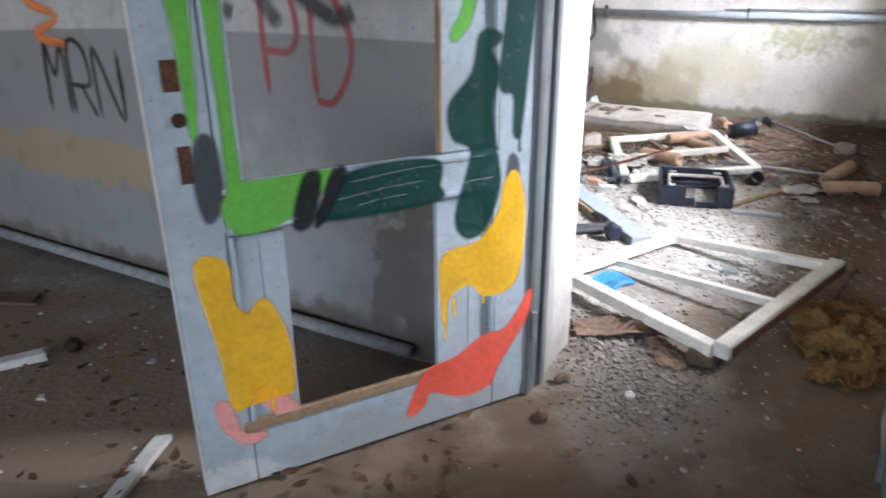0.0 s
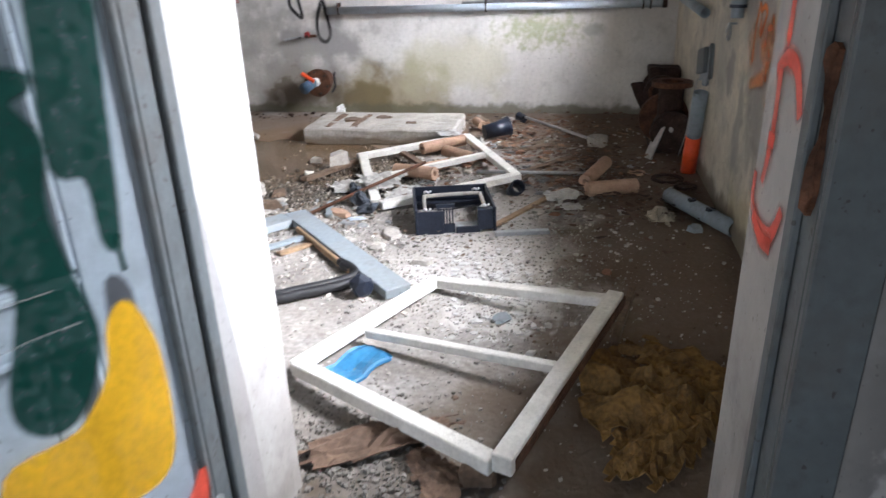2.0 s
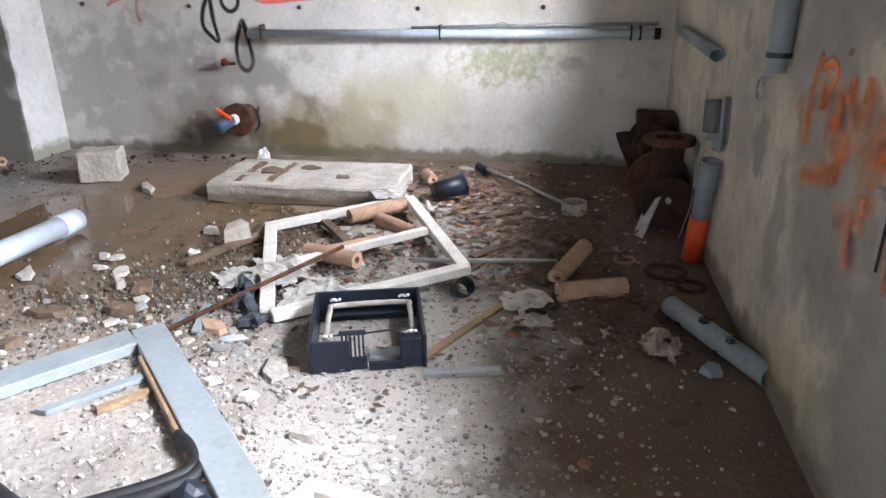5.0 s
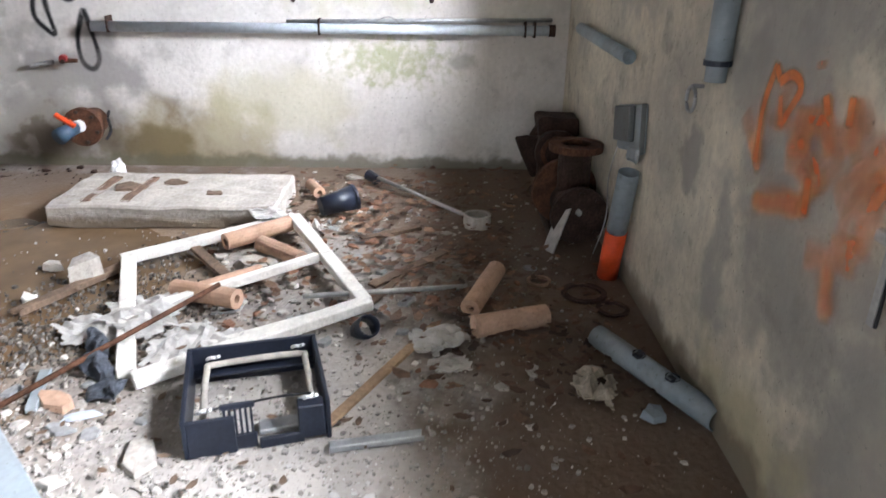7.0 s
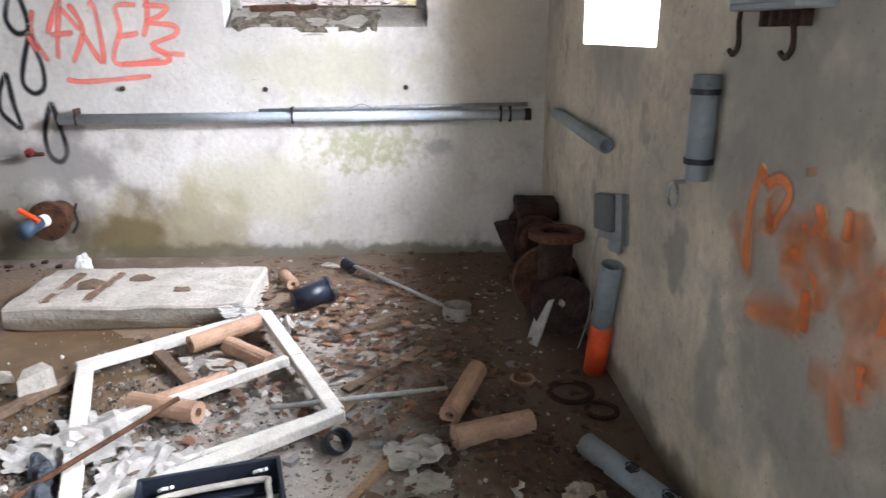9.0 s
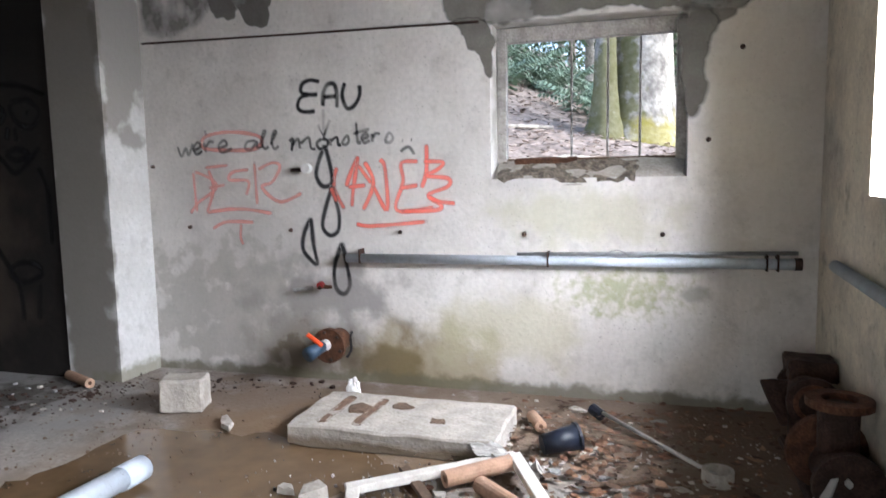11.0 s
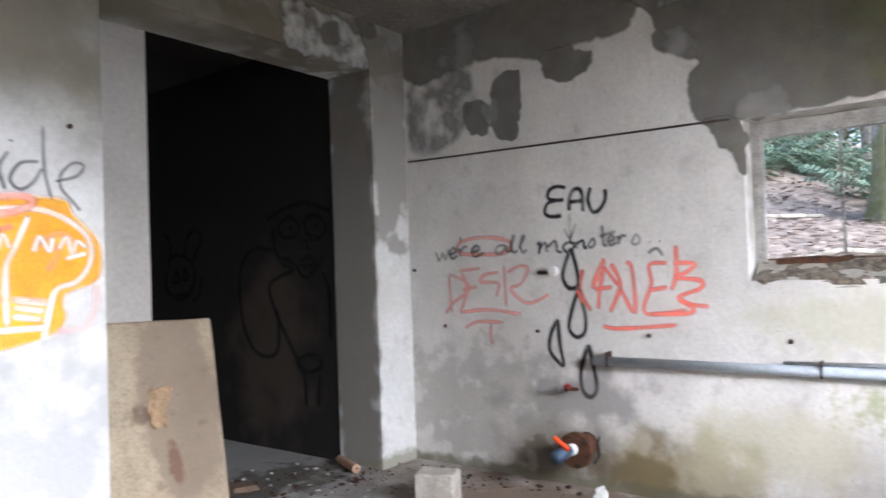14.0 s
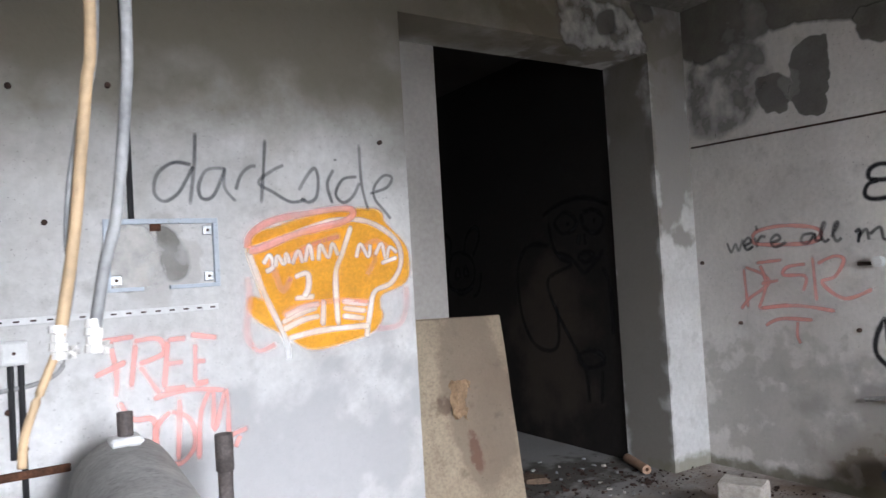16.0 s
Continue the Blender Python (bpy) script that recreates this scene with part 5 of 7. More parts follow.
puddle = part("puddle", tubed([(5.62, 3.80, -0.0125), (5.62, 3.80, -0.0115)], 1.15, 48), M_WATER)
tagged(puddle, "shallow brown puddle on the concrete floor", "puddle", kind="stuff")


def scatter(name, n, spots, size, material, label, flat=0.5, lift=0.0, seed=1):
    """Many small broken bits in one mesh: each spot is x, y, spread x, spread y."""
    rng = np.random.default_rng(seed)
    verts, faces = [], []
    for i in range(n):
        sx, sy, wx, wy = spots[i % len(spots)]
        x, y = sx + rng.normal() * wx, sy + rng.normal() * wy
        if not (-1.5 < x < 7.4 and -1.5 < y < 6.4) or (2.10 < x < 2.58 and not 1.25 < y < 2.30) or (y < 0.84 and x > 2.1) or (5.5 < y and x < 4.8):
            continue
        s = size * (0.35 + 2.0 * rng.random() ** 5)
        a = rng.random() * 6.28
        k = len(verts)
        m = 4 + int(rng.integers(0, 2))
        z0 = lift + s * flat * (0.6 + 0.6 * rng.random()) - 0.004
        tilt = (rng.random() - 0.5) * s * flat
        for j in range(m):
            r = s * (0.6 + 0.6 * rng.random())
            ang = a + 6.283 * j / m
            verts.append((x + r * math.cos(ang), y + r * math.sin(ang), z0 + tilt * math.cos(ang - a)))
        for j in range(m):
            verts.append((verts[k + j][0] * 0.8 + x * 0.2 + (verts[k + j][0] - x) * 0.35, verts[k + j][1] * 0.8 + y * 0.2 + (verts[k + j][1] - y) * 0.35, lift - 0.012))
        faces.append(tuple(range(k, k + m)))
        for j in range(m):
            faces.append((k + j, k + m + j, k + m + (j + 1) % m, k + (j + 1) % m))
    me = bpy.data.meshes.new(name)
    me.from_pydata(verts, [], faces)
    me.materials.append(material)
    return tagged(new(name, me), label, "debris", kind="stuff")


scatter("grit", 7500, [(4.2, 2.4, 0.7, 0.5), (4.9, 2.0, 0.8, 0.5), (4.3, 3.1, 0.35, 0.35), (3.6, 2.0, 0.5, 0.5), (6.0, 2.0, 0.9, 0.7)], 0.0042, M_GRIT, "small grit and stone chips over the floor", 0.6, 0, 1)
scatter("gravel", 4200, [(2.45, 2.02, 0.20, 0.14), (2.35, 1.92, 0.16, 0.10), (2.75, 2.22, 0.16, 0.12)], 0.0046, mat("gravel_stone", (0.31, 0.285, 0.25), 0.9, vary=0.2, scale=20, fine=90, bump=0.3, rnd=0.5), "grey gravel spilled on the threshold", 0.8, 0.0, 2)
scatter("plaster_chips", 1300, [(4.1, 2.1, 0.5, 0.4), (4.6, 2.6, 0.7, 0.5), (5.6, 2.3, 0.9, 0.6), (1.2, 3.6, 0.6, 0.9), (4.2, 3.3, 0.5, 0.5), (6.3, 1.9, 0.6, 0.5)], 0.0085, M_CHIP, "pale plaster chips over the floor", 0.35, 0, 3)
scatter("wet_gravel", 5200, [(4.75, 3.45, 0.30, 0.28), (4.5, 3.9, 0.35, 0.30), (4.95, 3.05, 0.30, 0.25), (5.3, 2.9, 0.3, 0.3)], 0.0055, mat("dark_wet_gravel", (0.20, 0.175, 0.145), 0.75, vary=0.3, scale=20, fine=90, bump=0.3, rnd=0.7), "dark wet gravel and crumbs round the sash", 0.7, 0, 23)
scatter("pale_grit", 5000, [(4.2, 2.3, 0.45, 0.4), (4.6, 2.05, 0.5, 0.3), (4.35, 2.75, 0.3, 0.3), (3.9, 1.9, 0.4, 0.3)], 0.0048, mat("pale_grit_stone", (0.58, 0.55, 0.50), 0.9, vary=0.3, scale=20, fine=90, bump=0.3, rnd=0.5), "pale grit over the lit floor", 0.8, 0, 24)
scatter("white_plaster_dust", 700, [(4.05, 2.05, 0.16, 0.14), (3.72, 1.85, 0.16, 0.12)], 0.010, mat("white_plaster", (0.72, 0.71, 0.68), 0.9, vary=0.15, rnd=0.2), "crushed white plaster on the floor", 0.35, 0, 4)
scatter("dirt_crumbs", 2600, [(1.3, 2.6, 0.8, 1.0), (1.6, 1.6, 0.5, 0.4), (5.0, 1.2, 1.0, 0.3), (6.6, 1.6, 0.5, 0.5), (3.3, 1.3, 0.5, 0.3), (6.3, 5.0, 0.5, 0.5)], 0.005, M_OLDWOOD, "dark dirt crumbs over the floor", 0.6, 0, 5)


def leaf_scatter(name, n, spots, size, material, label, seed, ground_z=0.0):
    """Curled dead leaves and splinters, each a bent blade of four faces."""
    rng = np.random.default_rng(seed)
    verts, faces = [], []
    for i in range(n):
        sx, sy, wx, wy = spots[i % len(spots)]
        x, y = sx + rng.normal() * wx, sy + rng.normal() * wy
        if not (0.2 < x < 7.42 and 0.86 < y < 6.0) or 1.95 < x < 2.6:
            continue
        s, a = size * (0.5 + rng.random()), rng.random() * 6.28
        ca, sa = math.cos(a), math.sin(a)
        z = ground_z + 0.004 + rng.random() * 0.03
        k = len(verts)
        for px, py, pz in ((-1, 0, 0.25), (-0.3, -0.5, 0.1), (-0.3, 0.5, 0.3 * rng.random()), (0.5, -0.4, 0.25 * rng.random()), (0.5, 0.42, 0.05), (1.1, 0, 0.35 * rng.random())):
            verts.append((x + s * (px * ca - py * sa), y + s * (px * sa + py * ca), z + pz * s))
        faces += [(k, k + 1, k + 2), (k + 1, k + 3, k + 4, k + 2), (k + 3, k + 5, k + 4)]
    me = bpy.data.meshes.new(name)
    me.from_pydata(verts, [], faces)
    me.materials.append(material)
    return tagged(new(name, me), label, "leaves", kind="stuff")


leaf_scatter("pale_leaves", 150, [(6.8, 2.1, 0.35, 0.35), (6.2, 1.7, 0.6, 0.35), (5.6, 1.6, 0.4, 0.25), (6.0, 2.0, 0.5, 0.3)], 0.034, mat("tan_leaves", (0.36, 0.22, 0.14), 0.8, vary=0.4, rnd=0.5), "tan and reddish dead leaves on the dark floor", 17)
leaf_scatter("dead_leaves", 480, [(6.8, 2.1, 0.35, 0.35), (6.2, 1.6, 0.6, 0.35), (5.6, 1.5, 0.4, 0.25), (7.1, 1.6, 0.25, 0.4), (6.0, 2.0, 0.5, 0.3)], 0.028, M_LEAF, "brown dead leaves heaped in the dark corner", 7)
scatter("dark_crumbs", 700, [(6.3, 5.9, 0.4, 0.25), (6.7, 5.6, 0.25, 0.2), (5.8, 6.1, 0.4, 0.3), (7.2, 4.9, 0.1, 0.5)], 0.011, M_DARKRUST, "dark dirt and crumbs at the foot of the opening", 0.5, 0, 15)
leaf_scatter("hall_leaves", 420, [(1.2, 3.6, 0.45, 0.8), (1.5, 2.6, 0.4, 0.5), (1.0, 4.6, 0.5, 0.6), (1.5, 1.5, 0.3, 0.3)], 0.022, M_LEAF, "dead leaves and splinters on the hall floor", 12)
leaf_scatter("splinters", 420, [(5.5, 2.3, 0.5, 0.5), (4.9, 2.8, 0.5, 0.4), (6.5, 2.4, 0.4, 0.5)], 0.017, M_OLDWOOD, "brown splinters and scraps round the sash", 8)
leaf_scatter("corner_leaves", 380, [(5.3, 1.45, 0.35, 0.22), (6.0, 1.5, 0.5, 0.3), (6.6, 2.3, 0.3, 0.3), (5.0, 1.15, 0.3, 0.15)], 0.026, mat("reddish_leaves", (0.165, 0.095, 0.062), 0.8, vary=0.4, rnd=0.6), "reddish brown dead leaves over the dark floor", 21)
M_TILE = mat("clay_fragments", (0.33, 0.17, 0.105), 0.85, vary=0.3, scale=12, fine=70, bump=0.3)
M_ASH = mat("grey_fibre_sheet", (0.33, 0.335, 0.33), 0.85, vary=0.3, scale=12, fine=70, bump=0.3)
rng_bits = random.Random(31)
for i in range(190):
    cx, cy, wx, wy = ((5.35, 1.75, 0.35, 0.25), (6.1, 1.75, 0.45, 0.35), (6.55, 2.15, 0.30, 0.25), (5.55, 2.3, 0.30, 0.20), (4.62, 3.15, 0.22, 0.30), (4.5, 2.3, 0.5, 0.35), (6.5, 6.0, 0.25, 0.4))[i % 7]
    x, y = min(max(rng_bits.gauss(cx, wx), 4.05), 7.2), max(rng_bits.gauss(cy, wy), 0.95)
    if 6.0 < x < 6.75 and y > 2.35 and y < 4.0:
        continue
    size = rng_bits.uniform(0.018, 0.03 + 0.05 * rng_bits.random()) if i % 7 < 5 else rng_bits.uniform(0.012, 0.03)
    kind = i % 3 if i % 7 < 4 else 1 + i % 2
    if i % 7 == 5:
        kind, size = 1, size * 0.6
    shard("fragment", (x, y, -0.002), (size, size * rng_bits.uniform(0.5, 0.9), rng_bits.uniform(0.006, 0.014)), (M_TILE, M_CONC, M_ASH)[kind],
          ("reddish clay fragment on the dirty floor", "pale flat plaster fragment on the dirty floor", "grey broken sheet fragment on the dirty floor")[kind], "fragment", 100 + i, "fragments on the floor")

# ---- right wall ----
valves = thing("rusted_valve_assembly", pose(0, 0, 0), "heavy dark rusted cast-iron valves and flanged pipes in the corner", "valve")


def flanged(parent, a, b, r, flange, label=""):
    a, b = Vector(a), Vector(b)
    d = (b - a).normalized()
    part("pipe_body", tubed([a, b], r, 18), M_DARKRUST, parent, label, True)
    for p in (a, b):
        part("flange", tubed([p - d * 0.018, p + d * 0.018], flange, 20), M_DARKRUST, parent)


flanged(valves, (6.03, 0.955, 0.175), (6.30, 0.965, 0.175), 0.10, 0.145)
part("pipe_body", tubed(curve_pts([(6.22, 0.955, 0.19), (6.24, 0.955, 0.32), (6.24, 0.955, 0.46)], 4), 0.085, 18), M_DARKRUST, valves, "", True)
part("flange", tubed([(6.24, 0.955, 0.455), (6.24, 0.955, 0.490)], 0.138, 24, 0.075), M_RUST, valves, "horizontal flange with rust-brown edge")
part("flange", tubed([(6.28, 0.985, 0.22), (6.315, 0.99, 0.22)], 0.175, 24), M_RUST, valves, "rust-brown flange rim")
flanged(valves, (6.60, 0.985, 0.345), (6.95, 0.975, 0.325), 0.085, 0.125)
part("collar", tubed([(6.592, 0.985, 0.345), (6.578, 0.985, 0.345)], 0.095, 20, 0.07), M_RUST, valves)
part("pipe_body", tubed([(6.86, 0.98, 0.0), (6.86, 0.98, 0.30)], 0.075, 16), M_DARKRUST, valves, "", True)
part("valve_block", rough_box(6.84, 0.815, 0.375, 7.06, 1.06, 0.485, 4, 0.010, 3), M_DARKRUST, valves)
part("valve_neck", tubed([(6.95, 0.93, 0.30), (6.95, 0.93, 0.39)], 0.06, 12), M_DARKRUST, valves)
ear_mesh = rough_box(6.86, 1.05, 0.12, 6.90, 1.20, 0.37, 3, 0.008, 4)
for v in ear_mesh.verts:
    v.co.y = 1.05 + (v.co.y - 1.05) * (0.25 + 0.75 * (v.co.z - 0.12) / 0.25)
part("valve_ear", ear_mesh, M_DARKRUST, valves)
part("pedestal", rough_box(6.12, 0.83, 0.0, 6.95, 1.08, 0.05, 4, 0.012, 8), M_DARKRUST, valves)
for k in range(8):
    ang = k * math.pi / 4
    part("bolt", tubed([(6.000, 0.955 + 0.118 * math.cos(ang), 0.175 + 0.118 * math.sin(ang)), (6.02, 0.955 + 0.118 * math.cos(ang), 0.175 + 0.118 * math.sin(ang))], 0.012, 6), M_DARKRUST, valves)
part("chalk_mark", rough_box(6.000, 0.95, 0.18, 6.008, 0.98, 0.215, 2, 0.006, 4), M_BAG, valves, "small pale paint flake")
drain = thing("drain_pipe", pose(5.70, 0.872, 0.0, 1, -13, 0), "grey plastic standpipe with an orange-red painted foot", "pipe")
part("upper_pipe", tubed([(0, 0, 0.22), (0, 0, 0.545)], 0.045, 18, 0.040), M_PVC, drain, "", True)
part("painted_foot", tubed([(0, 0, 0.0), (0, 0, 0.25)], 0.048, 18, 0.041), M_ORANGE, drain, "bright orange-red foot", True)
box_thing = thing("wall_box", pose(5.78, 0.812, 0.69, 0, 11, 0), "grey-blue metal junction box torn on the plaster wall", "junction box")
part("back_plate", boxed(-0.21, 0.0, -0.115, 0.22, 0.008, 0.085, 0.002), M_BLUEGREY, box_thing)
part("cover", boxed(-0.06, 0.008, -0.075, 0.20, 0.034, 0.08, 0.006), M_GREYPAINT, box_thing, "dark recessed cover")
part("side_lip", boxed(-0.213, 0.008, -0.12, -0.20, 0.026, 0.088, 0.002), M_GREYPAINT, box_thing, "dark bent edge")
part("bent_flap", rough_box(-0.18, 0.008, -0.155, -0.02, 0.03, -0.09, 3, 0.010, 4), M_BLUEGREY, box_thing, "bent lower flap")
part("cable_tail", tubed(curve_pts([(0.12, 0.03, -0.10), (0.13, 0.06, -0.25), (0.02, 0.09, -0.42), (0.10, 0.12, -0.60)], 5), 0.003, 6), M_CABLEG, box_thing, "thin loose wire")
slant = tagged(part("slanted_pipe", tubed([(6.88, 0.852, 0.992), (5.82, 0.852, 0.968)], 0.031, 16, 0.026), M_PVC, smooth=True), "grey plastic pipe fixed slanting along the wall", "pipe")
tube_thing = thing("wall_pipe", pose(0, 0, 0), "short grey plastic pipe with two black clamps on the wall", "pipe")
part("pipe", tubed([(4.865, 0.850, 1.07), (4.865, 0.850, 1.31)], 0.037, 18, 0.031), M_PVC, tube_thing, "", True)
part("coupling", tubed([(4.865, 0.850, 1.02), (4.865, 0.850, 1.09)], 0.031, 18, 0.026), M_PVC, tube_thing, "", True)
for z in (1.075, 1.265):
    part("clamp", tubed([(4.865, 0.850, z - 0.008), (4.865, 0.850, z + 0.008)], 0.041, 18), M_BLACKPL, tube_thing, "black pipe clamp")
    part("clamp_screw", boxed(4.86, 0.812, z - 0.006, 4.872, 0.825, z + 0.006), M_STEEL, tube_thing)


def ring(name, centre, r, thick, material, axis="y", parent=None, label=""):
    pts = []
    for k in range(25):
        ang = k / 24 * 2 * math.pi
        c, s = r * math.cos(ang), r * math.sin(ang)
        pts.append(Vector(centre) + (Vector((c, 0, s)) if axis == "y" else Vector((0, c, s)) if axis == "x" else Vector((c, s, 0))))
    return part(name, tubed(pts, thick, 6), material, parent, label)


tagged(ring("pipe_clamp", (5.05, 0.845, 0.935), 0.040, 0.006, M_STEEL), "empty metal pipe clamp on the wall", "pipe clamp")
part("screw", boxed(5.04, 0.81, 0.972, 5.06, 0.845, 0.982), M_STEEL, bpy.data.objects["pipe_clamp"])
tray = thing("cable_tray", pose(0, 0, 0), "blue-grey metal cable tray on the wall with dark hooks", "cable tray")
part("channel", boxed(4.36, 0.812, 1.465, 4.66, 0.90, 1.48, 0.003), M_BLUEGREY, tray)
part("lip", boxed(4.36, 0.888, 1.48, 4.66, 0.90, 1.515, 0.002), M_BLUEGREY, tray)
for x in (4.62, 4.575, 4.53, 4.485, 4.44):
    part("stud", boxed(x - 0.008, 0.82, 1.43, x + 0.008, 0.84, 1.475), M_DARKRUST, tray)
for x in (4.72, 4.46):
    part("hook", tubed(curve_pts([(x + 0.03, 0.83, 1.47), (x + 0.01, 0.84, 1.44), (x, 0.84, 1.39), (x + 0.025, 0.84, 1.365), (x + 0.05, 0.84, 1.375)], 5), 0.007, 6), M_DARKRUST, tray)
conduit = thing("wall_conduit", pose(0, 0, 0), "thin dark conduit and a bent metal rail on the wall", "conduit")
part("strip", boxed(3.970, 0.812, 0.685, 3.992, 0.818, 1.05, 0.001), M_CABLEG, conduit, "flat grey metal strip")
part("rod", tubed([(3.962, 0.817, 1.055), (3.962, 0.817, 0.69)], 0.0035, 8), M_RUBBER, conduit, "thin black rod")
part("rail", boxed(3.35, 0.822, 0.858, 4.01, 0.836, 0.882, 0.003), M_CABLEG, conduit, "dusty metal rail")
part("bracket", boxed(3.955, 0.812, 1.05, 4.02, 0.826, 1.06, 0.001), M_RUST, conduit)
scrawl = [[(-4.569, 1.121), (-4.608, 0.994), (-4.592, 0.837)], [(-4.577, 1.108), (-4.538, 1.074)], [(-4.546, 1.070), (-4.484, 1.099), (-4.435, 1.075), (-4.463, 1.023), (-4.504, 0.968)], [(-4.526, 1.049), (-4.497, 0.964)], [(-4.366, 1.149), (-4.360, 1.128)], [(-4.321, 1.083), (-4.294, 1.033)], [(-4.216, 1.098), (-4.208, 1.029)], [(-4.102, 1.156), (-4.093, 1.125)], [(-4.314, 0.895), (-4.300, 0.799)], [(-3.918, 0.739), (-3.899, 0.661)]]
strokes("graffiti_tag", scrawl, on_right, 0.030, P_ORANGE, "smeared orange spray scrawl on the stained wall", fade=0.75)
smear = [[(-4.392, 1.046), (-4.379, 0.952), (-4.335, 1.027), (-4.232, 0.992), (-4.132, 1.082)], [(-4.566, 0.738), (-4.431, 0.803), (-4.322, 0.808)], [(-4.432, 0.908), (-4.305, 0.921), (-4.270, 0.859)], [(-4.189, 0.877), (-4.116, 0.955), (-4.058, 1.041)], [(-4.257, 0.729), (-4.177, 0.732), (-4.124, 0.629)], [(-4.072, 0.797), (-4.050, 0.903), (-4.036, 0.975)], [(-3.911, 0.883), (-3.913, 0.797), (-3.912, 0.732)], [(-4.688, 0.967), (-4.642, 0.925)], [(-4.431, 1.004), (-4.384, 0.924)], [(-4.100, 0.834), (-4.092, 0.740)]]
streaks = [[(-4.463, 1.087), (-4.507, 0.984)], [(-4.585, 1.036), (-4.563, 0.839)], [(-4.284, 1.086), (-4.278, 1.018), (-4.235, 0.962)], [(-4.181, 1.101), (-4.161, 1.016), (-4.131, 0.974)], [(-4.082, 1.148), (-4.050, 1.116)], [(-4.354, 0.907), (-4.300, 0.864), (-4.307, 0.790)], [(-4.542, 0.764), (-4.382, 0.796), (-4.263, 0.872), (-4.185, 0.986)], [(-4.028, 0.987), (-4.084, 0.924), (-4.128, 0.847), (-4.135, 0.722), (-4.111, 0.616)], [(-4.633, 0.935), (-4.535, 0.831)], [(-4.335, 1.021), (-4.341, 0.924)], [(-4.535, 0.984), (-4.458, 0.981)], [(-3.884, 0.738), (-3.873, 0.667)]]
strokes("graffiti_tag", streaks, on_right, 0.034, P_ORANGE, "short orange spray streaks on the stained wall", fade=0.45, depth=0.0135)
strokes("graffiti_tag", smear, on_right, 0.055, P_SMEAR, "blurred orange spray smears on the stained wall", fade=0.6, depth=0.008)
# ---- back wall ----
long_pipe = thing("wall_pipe", pose(0, 0, 0), "long pale blue-grey pipe clamped along the plaster wall", "pipe")
part("pipe", tubed([(BX - 0.055, 3.85, 0.918), (BX - 0.055, 0.93, 0.928)], 0.032, 16, 0.026), M_PVCL, long_pipe, "", True)
part("thin_pipe", tubed([(BX - 0.045, 2.62, 0.962), (BX - 0.045, 2.0, 0.975), (BX - 0.045, 0.93, 0.992)], 0.013, 8), M_STEEL, long_pipe, "thin grey metal pipe", True)
part("sleeve", tubed([(BX - 0.055, 0.95, 0.928), (BX - 0.055, 0.91, 0.928)], 0.038, 14), M_DARKRUST, long_pipe)
for y in (3.74, 2.41, 1.10, 1.04):
    part("clip", boxed(BX - 0.090, y - 0.004, 0.884, BX - 0.002, y + 0.008, 0.985, 0.003), M_DARKRUST, long_pipe)
part("bent_wire", tubed(curve_pts([(BX - 0.06, 2.05, 0.975), (BX - 0.06, 1.98, 1.0), (BX - 0.06, 1.93, 0.985), (BX - 0.06, 1.90, 0.96)], 4), 0.005, 6), M_CABLEG, long_pipe)
rod = tagged(part("wall_rod", tubed([(BX - 0.014, 5.52, 2.535), (BX - 0.014, 4.2, 2.51), (BX - 0.014, 2.87, 2.49)], 0.008, 8), M_DARKRUST), "thin dark rusty rod fixed along the wall", "rod")
M_VALVE = mat("blue_grey_plastic", (0.05, 0.09, 0.14), 0.4, vary=0.25, scale=12)
valve = thing("flanged_valve", pose(BX, 3.95, 0.31), "rusted wall flange with a blue valve and orange lever", "valve")
part("pipe_stub", tubed([(0, 0, 0), (-0.17, 0.01, -0.01)], 0.085, 18), M_RUST, valve, "", True)
wall_flange = part("flange", tubed([(-0.15, 0.01, -0.01), (-0.19, 0.01, -0.01)], 0.125, 22), M_RUST, valve)
for k in range(6):
    ang = k * math.pi / 3 + 0.3
    part("bolt", tubed([(-0.185, 0.01 + 0.1 * math.cos(ang), -0.01 + 0.1 * math.sin(ang)), (-0.205, 0.01 + 0.1 * math.cos(ang), -0.01 + 0.1 * math.sin(ang))], 0.012, 6), M_DARKRUST, wall_flange)
part("white_nipple", tubed([(-0.19, 0.02, 0.0), (-0.24, 0.03, 0.0)], 0.04, 14), M_WHITEPL, valve, "white plastic nipple")
part("valve_body", tubed([(-0.23, 0.03, 0.0), (-0.30, 0.05, -0.01), (-0.38, 0.07, -0.03)], 0.045, 14, 0.0, [0.9, 1.0, 1.15]), M_VALVE, valve, "blue-grey plastic valve body", True)
part("lever", boxed(-0.31, 0.02, 0.045, -0.285, 0.05, 0.06, 0.004), M_ORANGE, valve)
part("lever", tubed([(-0.30, 0.11, 0.095), (-0.30, 0.0, 0.02)], 0.017, 8), M_ORANGE, valve, "bright orange lever")
part("strap", tubed(curve_pts([(-0.02, -0.10, 0.06), (-0.09, -0.12, 0.03), (-0.06, -0.11, -0.06), (-0.10, -0.09, -0.11)], 5), 0.010, 6), M_RUBBER, valve, "torn black strap")
M_CRIMSON = mat("dark_red_paint", (0.32, 0.03, 0.03), 0.5, vary=0.3, scale=14, fine=60, bump=0.2)
tap = thing("water_tap", pose(BX, 4.06, 0.70), "small red-handled tap on a thin pipe stub", "tap")
part("stub", tubed([(0, 0.0, 0), (-0.09, 0.0, 0)], 0.014, 10), M_DARKRUST, tap)
part("spindle", tubed([(-0.06, 0.03, 0.0), (-0.06, -0.08, 0.005)], 0.014, 10), M_RUST, tap)
